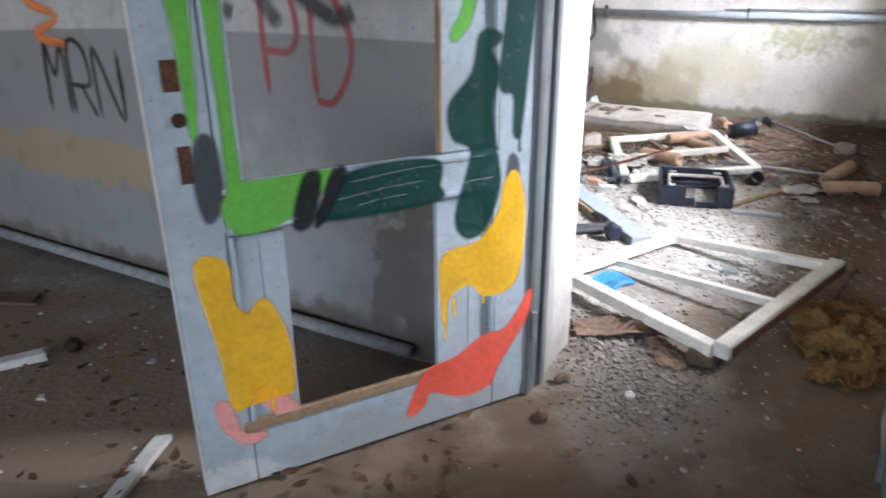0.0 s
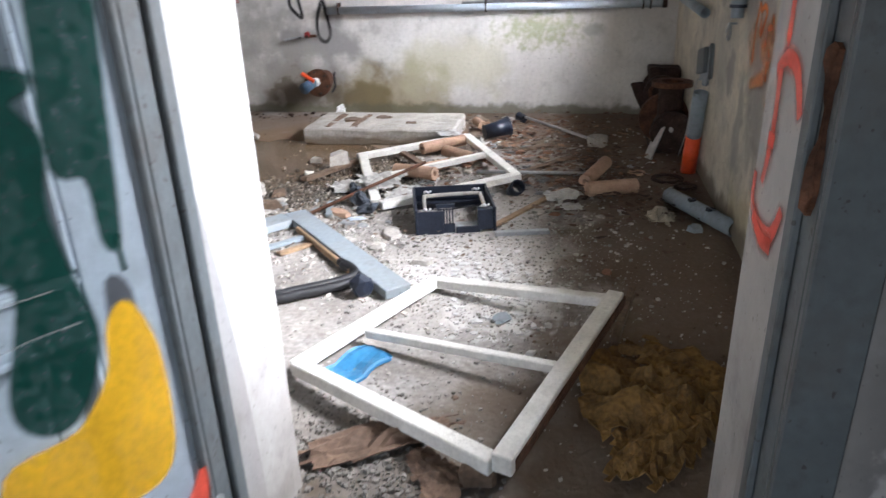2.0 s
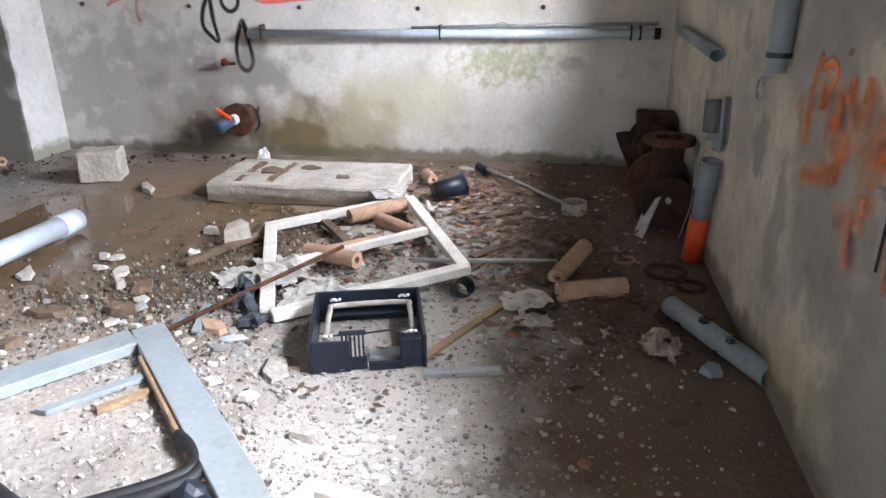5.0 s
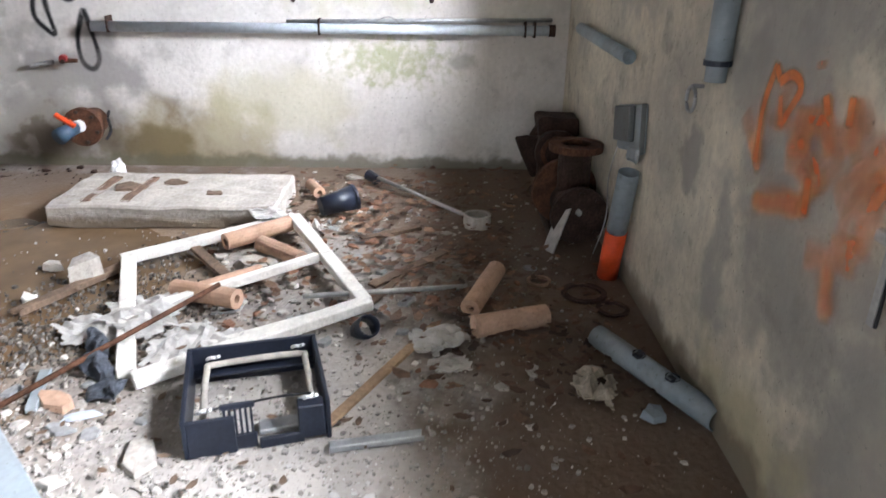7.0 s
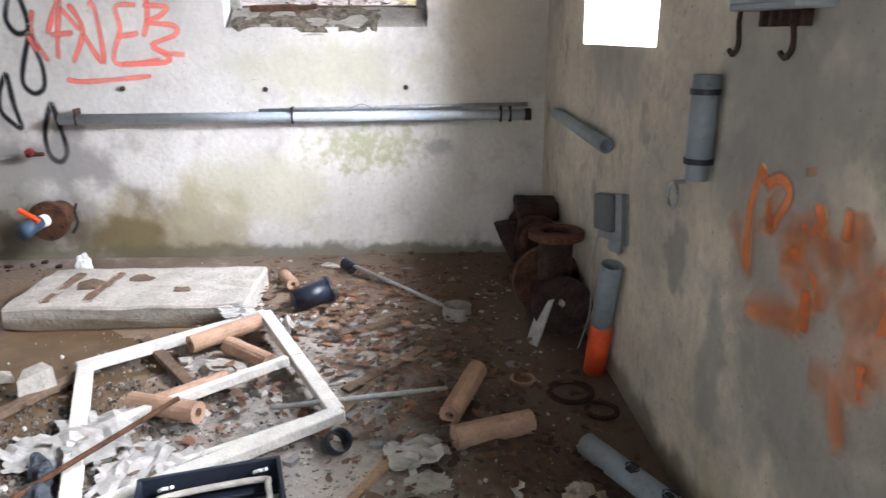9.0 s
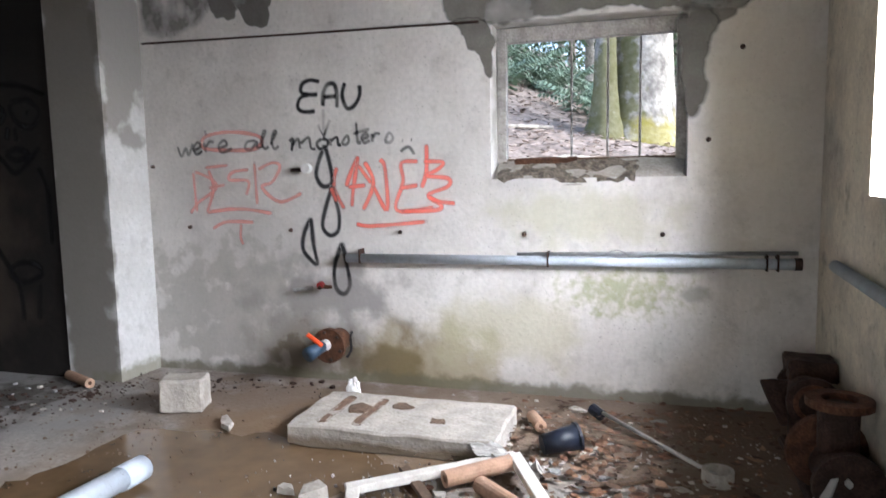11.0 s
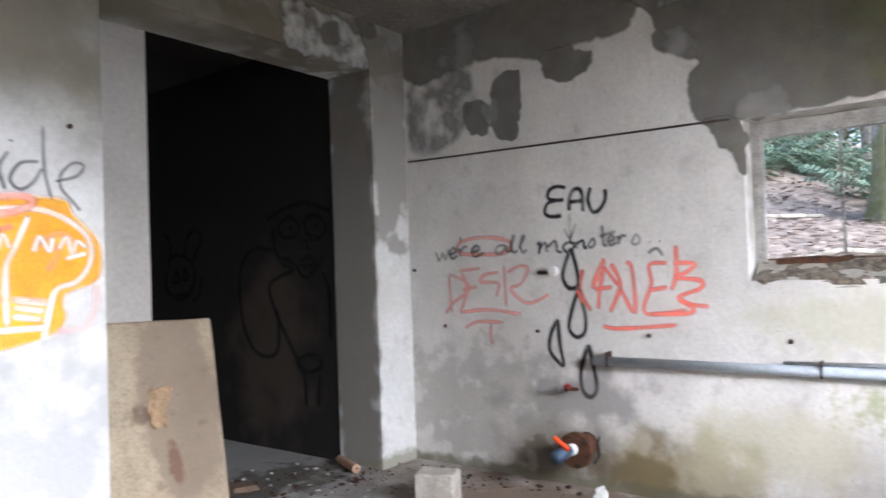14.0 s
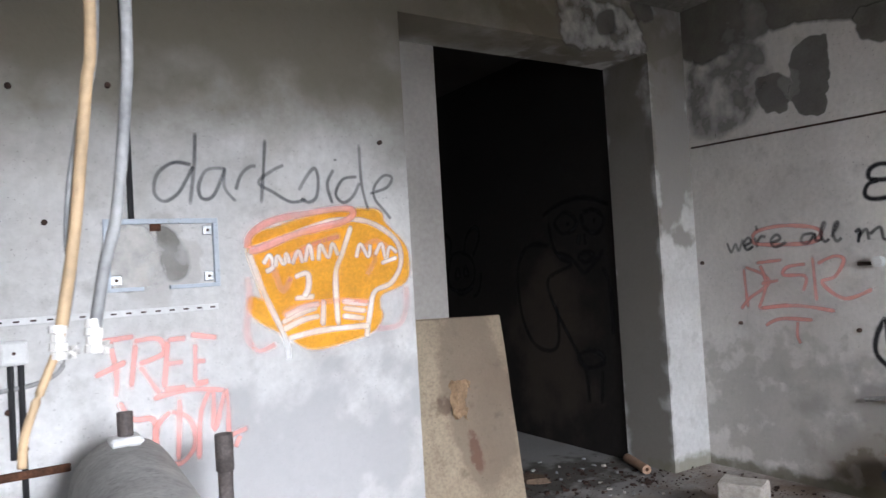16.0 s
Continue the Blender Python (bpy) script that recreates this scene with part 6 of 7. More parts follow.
part("handle", tubed([(-0.085, 0.0, 0.015), (-0.055, 0.0, 0.02)], 0.026, 8), M_CRIMSON, tap, "dark red handle")
part("rag", tubed([(-0.03, 0.09, -0.01), (-0.03, 0.24, -0.035)], 0.014, 8), M_CABLEG, tap, "grey pipe end")
for y, z in ((3.46, 1.10), (1.70, 1.096), (5.19, 1.13), (4.32, 1.11), (2.58, 1.09), (1.26, 2.22), (1.44, 1.68), (5.50, 1.60)):
    nail = tagged(part("wall_plug", tubed([(BX + 0.002, y, z), (BX - 0.02, y, z), (BX - 0.026, y - 0.003, z - 0.004)], 0.014, 8, 0.0, [1.2, 0.9, 0.6]), M_DARKRUST), "small rusty plug in the plaster wall", "wall plug", "plugs in the back wall")
socket = thing("wall_socket", pose(BX, 4.16, 1.56), "small broken white plastic fitting on the wall", "wall fitting")
part("body", tubed([(0, 0, 0), (-0.05, 0, 0)], 0.035, 12), M_WHITEPL, socket)
part("stem", tubed([(-0.02, 0.03, -0.01), (-0.02, 0.13, -0.01)], 0.013, 8), M_DARKRUST, socket)

EAU = [[(-4.039, 2.169), (-4.117, 2.185), (-4.179, 2.160), (-4.189, 2.106), (-4.134, 2.085), (-4.058, 2.082)], [(-4.134, 2.085), (-4.199, 2.062), (-4.221, 2.001), (-4.179, 1.966), (-4.081, 1.965)], [(-4.020, 1.996), (-4.014, 2.087), (-3.980, 2.145), (-3.931, 2.147), (-3.911, 2.092), (-3.911, 1.980)], [(-4.015, 2.060), (-3.914, 2.063)], [(-3.844, 2.155), (-3.868, 2.065), (-3.836, 1.978), (-3.783, 1.987), (-3.736, 2.056), (-3.734, 2.132)]]
strokes("graffiti_word", EAU, on_back, 0.026, P_BLACK, "black spray letters EAU on the wall", fade=1.3)
strokes("graffiti_arrow", [[(-4.020, 1.977), (-4.025, 1.795)], [(-4.065, 1.871), (-4.023, 1.781), (-3.970, 1.900)]], on_back, 0.026, P_BLACK, "black spray arrow pointing down below the letters", smooth=False)
for drop_line in (
    [(-4.019, 1.726), (-4.073, 1.605), (-4.095, 1.507), (-4.050, 1.432), (-3.984, 1.441), (-3.971, 1.505), (-3.990, 1.613), (-4.019, 1.726)],
    [(-3.968, 1.436), (-4.033, 1.265), (-4.059, 1.137), (-4.005, 1.074), (-3.939, 1.107), (-3.925, 1.217), (-3.949, 1.339), (-3.968, 1.436)],
    [(-4.151, 1.203), (-4.211, 1.090), (-4.226, 0.970), (-4.161, 0.887), (-4.117, 0.869), (-4.140, 1.017), (-4.151, 1.203)],
    [(-3.910, 1.024), (-3.976, 0.844), (-3.972, 0.693), (-3.909, 0.646), (-3.861, 0.714), (-3.879, 0.863), (-3.910, 1.024)],
):
    strokes("graffiti_drop", [drop_line], on_back, 0.028, P_BLACK, "black spray water drop on the wall", fade=1.3, group="painted water drops")
WORD_A = [[(-5.265, 1.750), (-5.234, 1.673), (-5.192, 1.734), (-5.168, 1.680), (-5.125, 1.772)], [(-5.127, 1.713), (-5.060, 1.743), (-5.082, 1.776), (-5.120, 1.732), (-5.095, 1.685), (-5.042, 1.711)], [(-5.011, 1.864), (-5.003, 1.821)], [(-5.027, 1.774), (-5.010, 1.694)], [(-5.009, 1.736), (-4.975, 1.777), (-4.937, 1.771)], [(-4.906, 1.725), (-4.827, 1.748), (-4.851, 1.783), (-4.899, 1.743), (-4.869, 1.694), (-4.780, 1.723)], [(-4.579, 1.773), (-4.650, 1.765), (-4.669, 1.719), (-4.621, 1.707), (-4.571, 1.767), (-4.566, 1.721), (-4.518, 1.729)], [(-4.541, 1.738), (-4.497, 1.826), (-4.508, 1.836), (-4.528, 1.771), (-4.506, 1.711), (-4.470, 1.728)], [(-4.458, 1.735), (-4.408, 1.822), (-4.420, 1.832), (-4.445, 1.767), (-4.424, 1.708), (-4.388, 1.730)]]
WORD_B = [[(-4.300, 1.757), (-4.271, 1.773), (-4.285, 1.686)], [(-4.278, 1.728), (-4.228, 1.774), (-4.216, 1.701)], [(-4.209, 1.738), (-4.143, 1.781), (-4.125, 1.706), (-4.089, 1.699)], [(-4.040, 1.769), (-4.080, 1.739), (-4.059, 1.698), (-4.003, 1.716), (-3.996, 1.755), (-4.040, 1.769)], [(-3.977, 1.774), (-3.970, 1.715)], [(-3.969, 1.749), (-3.922, 1.776), (-3.911, 1.722), (-3.889, 1.722)], [(-3.889, 1.727), (-3.842, 1.785), (-3.830, 1.744), (-3.857, 1.721), (-3.883, 1.731)], [(-3.768, 1.878), (-3.761, 1.741), (-3.735, 1.735)], [(-3.796, 1.795), (-3.665, 1.825)]]
WORD_C = [[(-3.729, 1.754), (-3.682, 1.771), (-3.697, 1.796), (-3.729, 1.768), (-3.709, 1.729), (-3.667, 1.747)], [(-3.650, 1.794), (-3.647, 1.732)], [(-3.646, 1.765), (-3.619, 1.792), (-3.589, 1.786)], [(-3.557, 1.733), (-3.523, 1.793), (-3.494, 1.759), (-3.515, 1.727), (-3.557, 1.733)], [(-3.429, 1.737), (-3.420, 1.735)], [(-3.363, 1.742), (-3.353, 1.739)], [(-3.441, 1.659), (-3.416, 1.681), (-3.376, 1.689), (-3.339, 1.637)]]
strokes("graffiti_sentence", WORD_A + WORD_B + WORD_C, on_back, 0.0185, P_INK, "thin black handwriting reading we're all monsters")
RED_A = [[(-5.138, 1.571), (-5.123, 1.235)], [(-5.132, 1.558), (-4.971, 1.491), (-4.948, 1.421), (-5.107, 1.316), (-5.182, 1.235)], [(-4.816, 1.598), (-5.040, 1.582)], [(-5.001, 1.568), (-4.964, 1.422), (-5.035, 1.236)], [(-5.006, 1.427), (-4.852, 1.452)], [(-5.034, 1.241), (-4.795, 1.276)]]
RED_B = [[(-4.647, 1.561), (-4.786, 1.545), (-4.819, 1.488), (-4.659, 1.476), (-4.683, 1.367)], [(-4.599, 1.624), (-4.591, 1.289)], [(-4.571, 1.559), (-4.450, 1.607), (-4.386, 1.578), (-4.455, 1.468), (-4.545, 1.430), (-4.400, 1.320), (-4.211, 1.384)], [(-5.018, 1.246), (-4.733, 1.268), (-4.462, 1.233)], [(-4.990, 1.116), (-4.861, 1.171), (-4.613, 1.168)], [(-4.736, 1.159), (-4.746, 1.055), (-4.726, 0.998)]]
strokes("graffiti_tag", RED_A + RED_B, on_back, 0.023, P_PINK, "faded salmon red spray tag on the wall", fade=0.85)
strokes("graffiti_tag", [[(-5.050, 1.770), (-4.999, 1.821), (-4.808, 1.844), (-4.593, 1.817), (-4.528, 1.771), (-4.596, 1.712), (-4.812, 1.708), (-5.019, 1.726), (-5.050, 1.770)]], on_back, 0.026, P_PINK, "faded salmon spray oval behind the handwriting", fade=0.85)
RED_C = [[(-3.931, 1.567), (-3.957, 1.422), (-3.881, 1.261)], [(-3.984, 1.422), (-3.939, 1.314)], [(-3.865, 1.423), (-3.795, 1.579), (-3.764, 1.621), (-3.807, 1.410), (-3.822, 1.278)], [(-3.852, 1.421), (-3.707, 1.433)], [(-3.766, 1.578), (-3.665, 1.442)], [(-3.715, 1.601), (-3.650, 1.447), (-3.738, 1.252)], [(-3.655, 1.433), (-3.553, 1.257), (-3.560, 1.549), (-3.599, 1.612)]]
RED_D = [[(-3.311, 1.590), (-3.436, 1.582), (-3.427, 1.453), (-3.478, 1.253), (-3.190, 1.277)], [(-3.453, 1.407), (-3.315, 1.429)], [(-3.250, 1.712), (-3.255, 1.520), (-3.294, 1.405)], [(-3.277, 1.589), (-3.135, 1.581), (-3.178, 1.530), (-3.256, 1.492), (-3.102, 1.471), (-3.102, 1.417), (-3.245, 1.359), (-3.154, 1.290), (-3.195, 1.254), (-3.445, 1.248)], [(-3.245, 1.348), (-3.165, 1.313), (-3.049, 1.300)], [(-3.793, 1.158), (-3.663, 1.143), (-3.252, 1.176)]]
strokes("graffiti_tag", RED_C + RED_D, on_back, 0.026, P_RED, "bright salmon red spray tag on the wall")

# plaster flaked off and damp on the upper wall
M_BARE = spray("bare_grey_render", (0.180, 0.170, 0.145), 0.45, 2.6)
M_BARED = spray("bare_dark_render", (0.165, 0.157, 0.140), 0.35, 4.0)
M_THIN = spray("thin_grey_stain", (0.25, 0.242, 0.22), 1.0, 4.5)
wall_back = bpy.data.objects["wall_back"]
stain_shade(M_BARE, (7.46, 1.75, 3.1), (0.3, 0.55, 0.35), (0.17, 0.18, 0.085), 0.6, 0.6, 0.8, 4)
TOP_EDGE = TOP - 0.01
for outline_pts, material, rim, reach in (
    ([(-5.54, TOP_EDGE)] + [(-5.543, 3.616), (-5.557, 3.298), (-5.308, 3.196), (-5.032, 3.261), (-4.616, 3.289), (-4.227, 3.174), (-3.945, 3.233), (-3.676, 3.225), (-3.500, 3.293)] + [(-3.6, TOP_EDGE)], M_BARE, 0.035, 0.0016),
    ([(-3.50, TOP_EDGE)] + [(-3.324, 3.265), (-3.330, 3.051), (-3.216, 2.993), (-3.128, 2.942), (-2.976, 2.952), (-3.080, 2.805), (-3.106, 2.615), (-3.010, 2.478), (-2.853, 2.481), (-2.569, 2.490), (-2.005, 2.530), (-1.586, 2.462), (-1.373, 2.378), (-1.237, 2.509), (-1.168, 2.648), (-1.203, 2.799), (-1.244, 2.937)] + [(-1.10, TOP_EDGE)], M_BARE, 0.02, 0.0020),
    ([(-5.466, 3.176), (-5.143, 3.187), (-4.928, 3.211), (-4.822, 2.978), (-4.918, 2.814), (-5.056, 2.695), (-5.221, 2.622), (-5.470, 2.682)], M_THIN, 0.06, 0.0012),
    ([(-4.593, 3.097), (-4.404, 3.089), (-4.407, 2.758), (-4.452, 2.592), (-4.639, 2.671), (-4.660, 2.915)], M_BARED, 0.012, 0.0024),
    ([(-4.908, 2.918), (-4.782, 2.939), (-4.682, 2.875), (-4.678, 2.727), (-4.762, 2.666), (-4.894, 2.741)], M_BARED, 0.015, 0.0024),
    ([(-4.179, 3.184), (-3.992, 3.207), (-3.921, 3.131), (-3.787, 3.096), (-3.880, 3.003), (-4.046, 2.967), (-4.175, 3.042)], M_BARE, 0.02, 0.0024),
    ([(-3.021, 2.498), (-2.811, 2.470), (-2.804, 2.137), (-2.893, 2.303)], M_BARE, 0.015, 0.0024),
    ([(-1.592, 2.449), (-1.409, 2.402), (-1.480, 2.167), (-1.472, 1.964), (-1.548, 1.827), (-1.574, 2.107)], M_BARE, 0.03, 0.0024),
):
    blob("flaked_patch", outline_pts, on_back, material, rim, reach, wall_back, "bare grey render where the limewash has flaked", 0.035)

# barred window in the back wall
M_MORTAR = mat("crumbling_brown_mortar", (0.33, 0.28, 0.22), 0.95, vary=0.6, scale=22, fine=60, bump=0.8)
M_SASH = mat("grey_weathered_wood", (0.50, 0.48, 0.45), 0.85, vary=0.3, scale=12, fine=70, bump=0.4)
grime(M_SASH, (0.20, 0.18, 0.155), 0.6, 0.8, 0.3, 0.0, 4.0, 50.0)
win = thing("window_1", pose(0, 0, 0), "small unglazed barred window with a grey-white wooden frame and broken sill", "window", kind="structure")
WX = BX + 0.20
part("window_frame", boxed(WX, 2.735, 1.55, WX + 0.07, 2.798, 2.475, 0.004), M_SASH, win)
part("window_frame", boxed(WX, 1.562, 1.50, WX + 0.07, 1.625, 2.475, 0.004), M_SASH, win)
part("window_frame", boxed(WX, 1.625, 2.375, WX + 0.07, 2.735, 2.475, 0.004), M_SASH, win)
part("window_frame", boxed(WX + 0.02, 1.625, 1.555, WX + 0.07, 2.735, 1.595, 0.004), M_OLDWOOD, win, "rotten lower frame rail")
for y in (2.30, 2.06, 1.85):
    part("bar", tubed([(WX + 0.09, y, 1.50), (WX + 0.09, y, 2.46)], 0.0085, 8), M_SASH, win, "rusty window bar")


def sloped(bm, lift=0.55):
    """Tips the top of a sill up towards the frame."""
    for v in bm.verts:
        if v.co.z > 1.435:
            v.co.z += max(0.0, min(v.co.x - BX, 0.22)) * lift
    return bm


part("window_sill", sloped(rough_box(BX + 0.005, 1.57, 1.40, BX + 0.50, 2.79, 1.465, 8, 0.010, 3)), M_CONC, win, "broken cement sill")
part("broken_mortar", sloped(rough_box(BX - 0.002, 1.86, 1.425, BX + 0.19, 2.77, 1.470, 16, 0.030, 5)), M_MORTAR, win, "crumbled mortar on the sill")
part("rotten_board", rough_box(BX + 0.16, 2.25, 1.55, BX + 0.24, 2.68, 1.60, 5, 0.012, 6), M_RUST, win, "red-brown rotten board on the sill")
for wname, w in (("window_2", W2), ("window_3", W3)):
    wo = thing(wname, pose(0, 0, 0), "bare high window opening with a weathered outer frame", "window", kind="structure")
    part("window_frame", boxed(w[0] + 0.003, 0.24, w[2], w[0] + 0.05, 0.30, w[3] - 0.003, 0.003), M_WHITEWOOD, wo)
    part("window_frame", boxed(w[1] - 0.05, 0.24, w[2], w[1] - 0.003, 0.30, w[3] - 0.003, 0.003), M_WHITEWOOD, wo)
    part("window_frame", boxed(w[0] + 0.05, 0.24, w[3] - 0.06, w[1] - 0.05, 0.30, w[3] - 0.003, 0.003), M_WHITEWOOD, wo)

# ---- painted wall with the tall opening ----
cable_group = "cables hanging from the ceiling"


M_CABLED = mat("dark_dusty_cable", (0.23, 0.235, 0.235), 0.7, vary=0.35, scale=14, fine=60, bump=0.3)


def hanging(name, pts, r, material, label):
    return tagged(part(name, tubed(curve_pts(pts, 5), r, 10), material, smooth=True), label, "cable", cable_group)


hanging("hanging_cable", [(2.820, 2.990, 3.660), (2.810, 2.990, 2.600), (2.810, 2.990, 2.084), (2.801, 2.990, 1.976), (2.788, 2.990, 1.853), (2.776, 2.990, 1.749), (2.754, 2.990, 1.619)], 0.0085, M_CABLE, "tan cable hanging from the ceiling")
hanging("hanging_cable", [(2.828, 3.000, 3.660), (2.818, 3.000, 2.600), (2.818, 3.000, 2.088), (2.791, 3.000, 1.920), (2.776, 3.000, 1.830), (2.770, 3.000, 1.750), (2.774, 3.000, 1.710), (2.759, 3.000, 1.624)], 0.006, M_CABLED, "thin dusty grey cable hanging from the ceiling")
hanging("hanging_cable", [(2.865, 2.970, 3.660), (2.855, 2.970, 2.600), (2.855, 2.970, 2.083), (2.848, 2.970, 1.942), (2.830, 2.970, 1.787), (2.812, 2.970, 1.715), (2.794, 2.970, 1.614)], 0.0085, M_CABLED, "dusty grey cable hanging from the ceiling")
hanging("hanging_cable", [(2.749, 2.990, 1.598), (2.737, 2.990, 1.569), (2.720, 2.990, 1.527), (2.707, 2.990, 1.486), (2.703, 2.990, 1.449)], 0.006, M_CABLE, "stripped yellowish cable end below grey tape")
for k, (x, y, z) in enumerate(((2.752, 2.990, 1.608), (2.794, 2.970, 1.614))):
    wrap = thing("tape_wrap", pose(x, y, z - 0.02), "torn pale tape round a cable end", "tape")
    for j in range(4):
        part("winding", tubed([(0, 0, 0.012 * j), (0.001, 0.001, 0.012 * j + 0.011)], 0.0105 + 0.002 * ((j + k) % 2), 9), M_BAG, wrap)
    part("loose_end", rough_box(0.008, -0.001, 0.0, 0.024, 0.002, 0.018, 2, 0.006, 5 + k), M_BAG, wrap)
panel = thing("panel_frame", pose(0, 0, 0), "empty pale blue metal cabinet frame fixed to the wall", "cabinet frame")
for x0, z0, x1, z1 in ((3.11, 1.985, 3.645, 2.01), (3.40, 1.66, 3.645, 1.68), (3.11, 1.66, 3.28, 1.68), (3.11, 1.68, 3.135, 1.985), (3.62, 1.68, 3.645, 1.985)):
    part("frame_bar", boxed(x0, DY - 0.03, z0, x1, DY - 0.002, z1, 0.002), M_PVCL, panel)
for x, z in ((3.16, 1.95), (3.595, 1.95), (3.16, 1.715), (3.595, 1.715)):
    bracket_ob = part("corner_bracket", boxed(x - 0.025, DY - 0.012, z - 0.025, x + 0.025, DY - 0.003, z + 0.025, 0.004), M_STEEL, panel)
    part("screw", tubed([(x, DY - 0.02, z), (x, DY - 0.011, z)], 0.008, 6), M_DARKRUST, bracket_ob)
part("rust_tab", boxed(3.32, DY - 0.02, 1.95, 3.37, DY - 0.004, 1.985, 0.002), M_RUST, panel)
rail = thing("slotted_rail", pose(0, 0, 0), "perforated white metal rail fixed along the wall", "rail")
part("rail", boxed(2.56, DY - 0.018, 1.54, 3.63, DY - 0.002, 1.572, 0.002), M_WHITEPL, rail)
for k in range(16):
    part("slot", boxed(2.60 + k * 0.066, DY - 0.0195, 1.552, 2.625 + k * 0.066, DY - 0.0175, 1.560), M_DARKRUST, rail)
switch = thing("switch_box", pose(2.73, DY, 1.42), "pale grey square junction box on the wall", "junction box")
part("box", boxed(-0.055, -0.045, -0.055, 0.055, -0.002, 0.055, 0.008), M_WHITEPL, switch)
switch_lid = part("lid", boxed(-0.045, -0.052, -0.045, 0.045, -0.046, 0.045, 0.004), M_WHITEPL, switch)
part("centre_screw", tubed([(0, -0.056, 0), (0, -0.05, 0)], 0.008, 8), M_DARKRUST, switch_lid)
for x in (2.715, 2.755):
    tagged(part("wall_cable", tubed([(x, DY - 0.014, 1.365), (x, DY - 0.014, 0.95 if x < 2.74 else 0.55)], 0.013, 8), M_RUBBER), "black cable clipped to the wall below the box", "cable")
tagged(part("wall_cable", tubed([(3.235, DY - 0.014, TOP), (3.238, DY - 0.014, 2.0)], 0.014, 8), M_RUBBER), "black cable clipped down the wall", "cable")
tagged(part("wall_cable", tubed(curve_pts([(2.56, DY - 0.012, 1.25), (2.80, DY - 0.012, 1.27), (2.92, DY - 0.012, 1.34), (2.93, DY - 0.012, 1.54)], 5), 0.011, 8), M_CABLEG), "grey cable curving along the wall", "cable")
for x, z in ((2.75, 2.62), (3.16, 2.66), (2.87, 2.0), (4.62, 2.45), (2.70, 1.16), (2.76, 0.99)):
    tagged(part("wall_plug", tubed([(x, DY + 0.002, z), (x, DY - 0.02, z)], 0.014, 8), M_DARKRUST), "small rusty plug in the painted wall", "wall plug")
lamp = thing("wall_lamp", pose(2.72, DY, 3.08), "broken dark lamp holder high on the wall", "lamp holder")
part("holder", tubed([(0, -0.04, 0.05), (0, -0.10, -0.02)], 0.045, 14), M_RUBBER, lamp)
part("arm", boxed(0.05, -0.06, 0.02, 0.22, -0.045, 0.035), M_DARKRUST, lamp)
part("arm_end", boxed(0.20, -0.06, -0.03, 0.22, -0.002, 0.05), M_DARKRUST, lamp)

M_OLDIRON = mat("weathered_iron", (0.17, 0.145, 0.135), 0.75, 0.3, vary=0.4, scale=14, fine=80, bump=0.5)
tank = thing("lagged_tank", pose(3.085, 4.90, 0.0, 0, 0, -93), "grey cement-lagged cylinder tank with a rusty pipe stub", "tank")
part("shell", tubed(curve_pts([(-0.30, 0, 0.86), (-0.27, 0, 0.86), (-0.18, 0, 0.86), (0.4, 0, 0.86), (1.05, 0, 0.86)], 4), 0.205, 24, 0.0,
                    [0.35, 0.5, 0.62, 0.72, 0.80, 0.86, 0.91, 0.95] + [1.0] * 9), M_LAG, tank, "", True)
part("stub", tubed([(-0.02, 0, 1.04), (-0.02, 0, 1.19)], 0.030, 14, 0.024), M_OLDIRON, tank, "rusty pipe stub")
part("collar", rough_box(-0.08, -0.06, 1.06, 0.04, 0.06, 1.095, 3, 0.012, 2), M_WHITEPL, tank, "crumbling white collar")
for x in (0.0, 0.8):
    part("leg", boxed(x - 0.04, -0.16, 0.0, x + 0.04, 0.16, 0.70, 0.006), M_DARKRUST, tank)
stand = thing("stand_pipe", pose(3.45, 4.86, 0.0), "rusted upright iron pipe with an open collar", "pipe")
part("pipe", tubed([(0, 0, 0.0), (0, 0, 0.92)], 0.030, 14), M_OLDIRON, stand, "", True)
part("collar", tubed([(0, 0, 0.90), (0, 0, 1.05)], 0.037, 14, 0.030), M_OLDIRON, stand, "", True)
tagged(part("flat_bar", boxed(2.56, DY - 0.07, 0.87, 2.93, DY - 0.05, 0.905, 0.003), M_RUST), "rusty flat iron bar sticking out by the wall", "iron bar")

board = part("leaning_board", rough_box(-0.46, 0.0, 0.0, 0.46, 0.022, 1.36, 6, 0.006, 3), M_BOARD)
board.matrix_world = pose(5.24, 5.70, 0.005, -11, 0, 0) @ pose(0, 0, 0, 0, 2, 0)
tagged(board, "stained brown chipboard leaning in the opening", "board")
torn = part("torn_patch", rough_box(-0.05, -0.010, 0.66, 0.10, -0.004, 0.90, 7, 0.055, 4), M_RAWWOOD, board, "torn pale patch of bare fibre")

on_side = lambda u, v, d: Vector((7.05 - d, -u, v))
face_a = [[(-6.940, 2.115), (-6.674, 2.212), (-6.360, 2.229), (-6.076, 2.139)], [(-6.780, 2.050), (-6.615, 2.125), (-6.482, 2.035), (-6.530, 1.954), (-6.689, 1.943), (-6.780, 2.050)], [(-6.608, 2.023), (-6.571, 2.007)], [(-6.416, 2.095), (-6.256, 2.114), (-6.141, 2.017), (-6.230, 1.913), (-6.374, 1.961), (-6.416, 2.095)], [(-6.273, 2.024), (-6.244, 2.009)], [(-6.450, 1.918), (-6.474, 1.823)], [(-6.389, 1.916), (-6.376, 1.810)], [(-6.498, 1.713), (-6.385, 1.751), (-6.277, 1.715), (-6.389, 1.664), (-6.498, 1.713)], [(-6.762, 1.768), (-6.574, 1.706), (-6.425, 1.573), (-6.299, 1.639), (-6.166, 1.757)]]
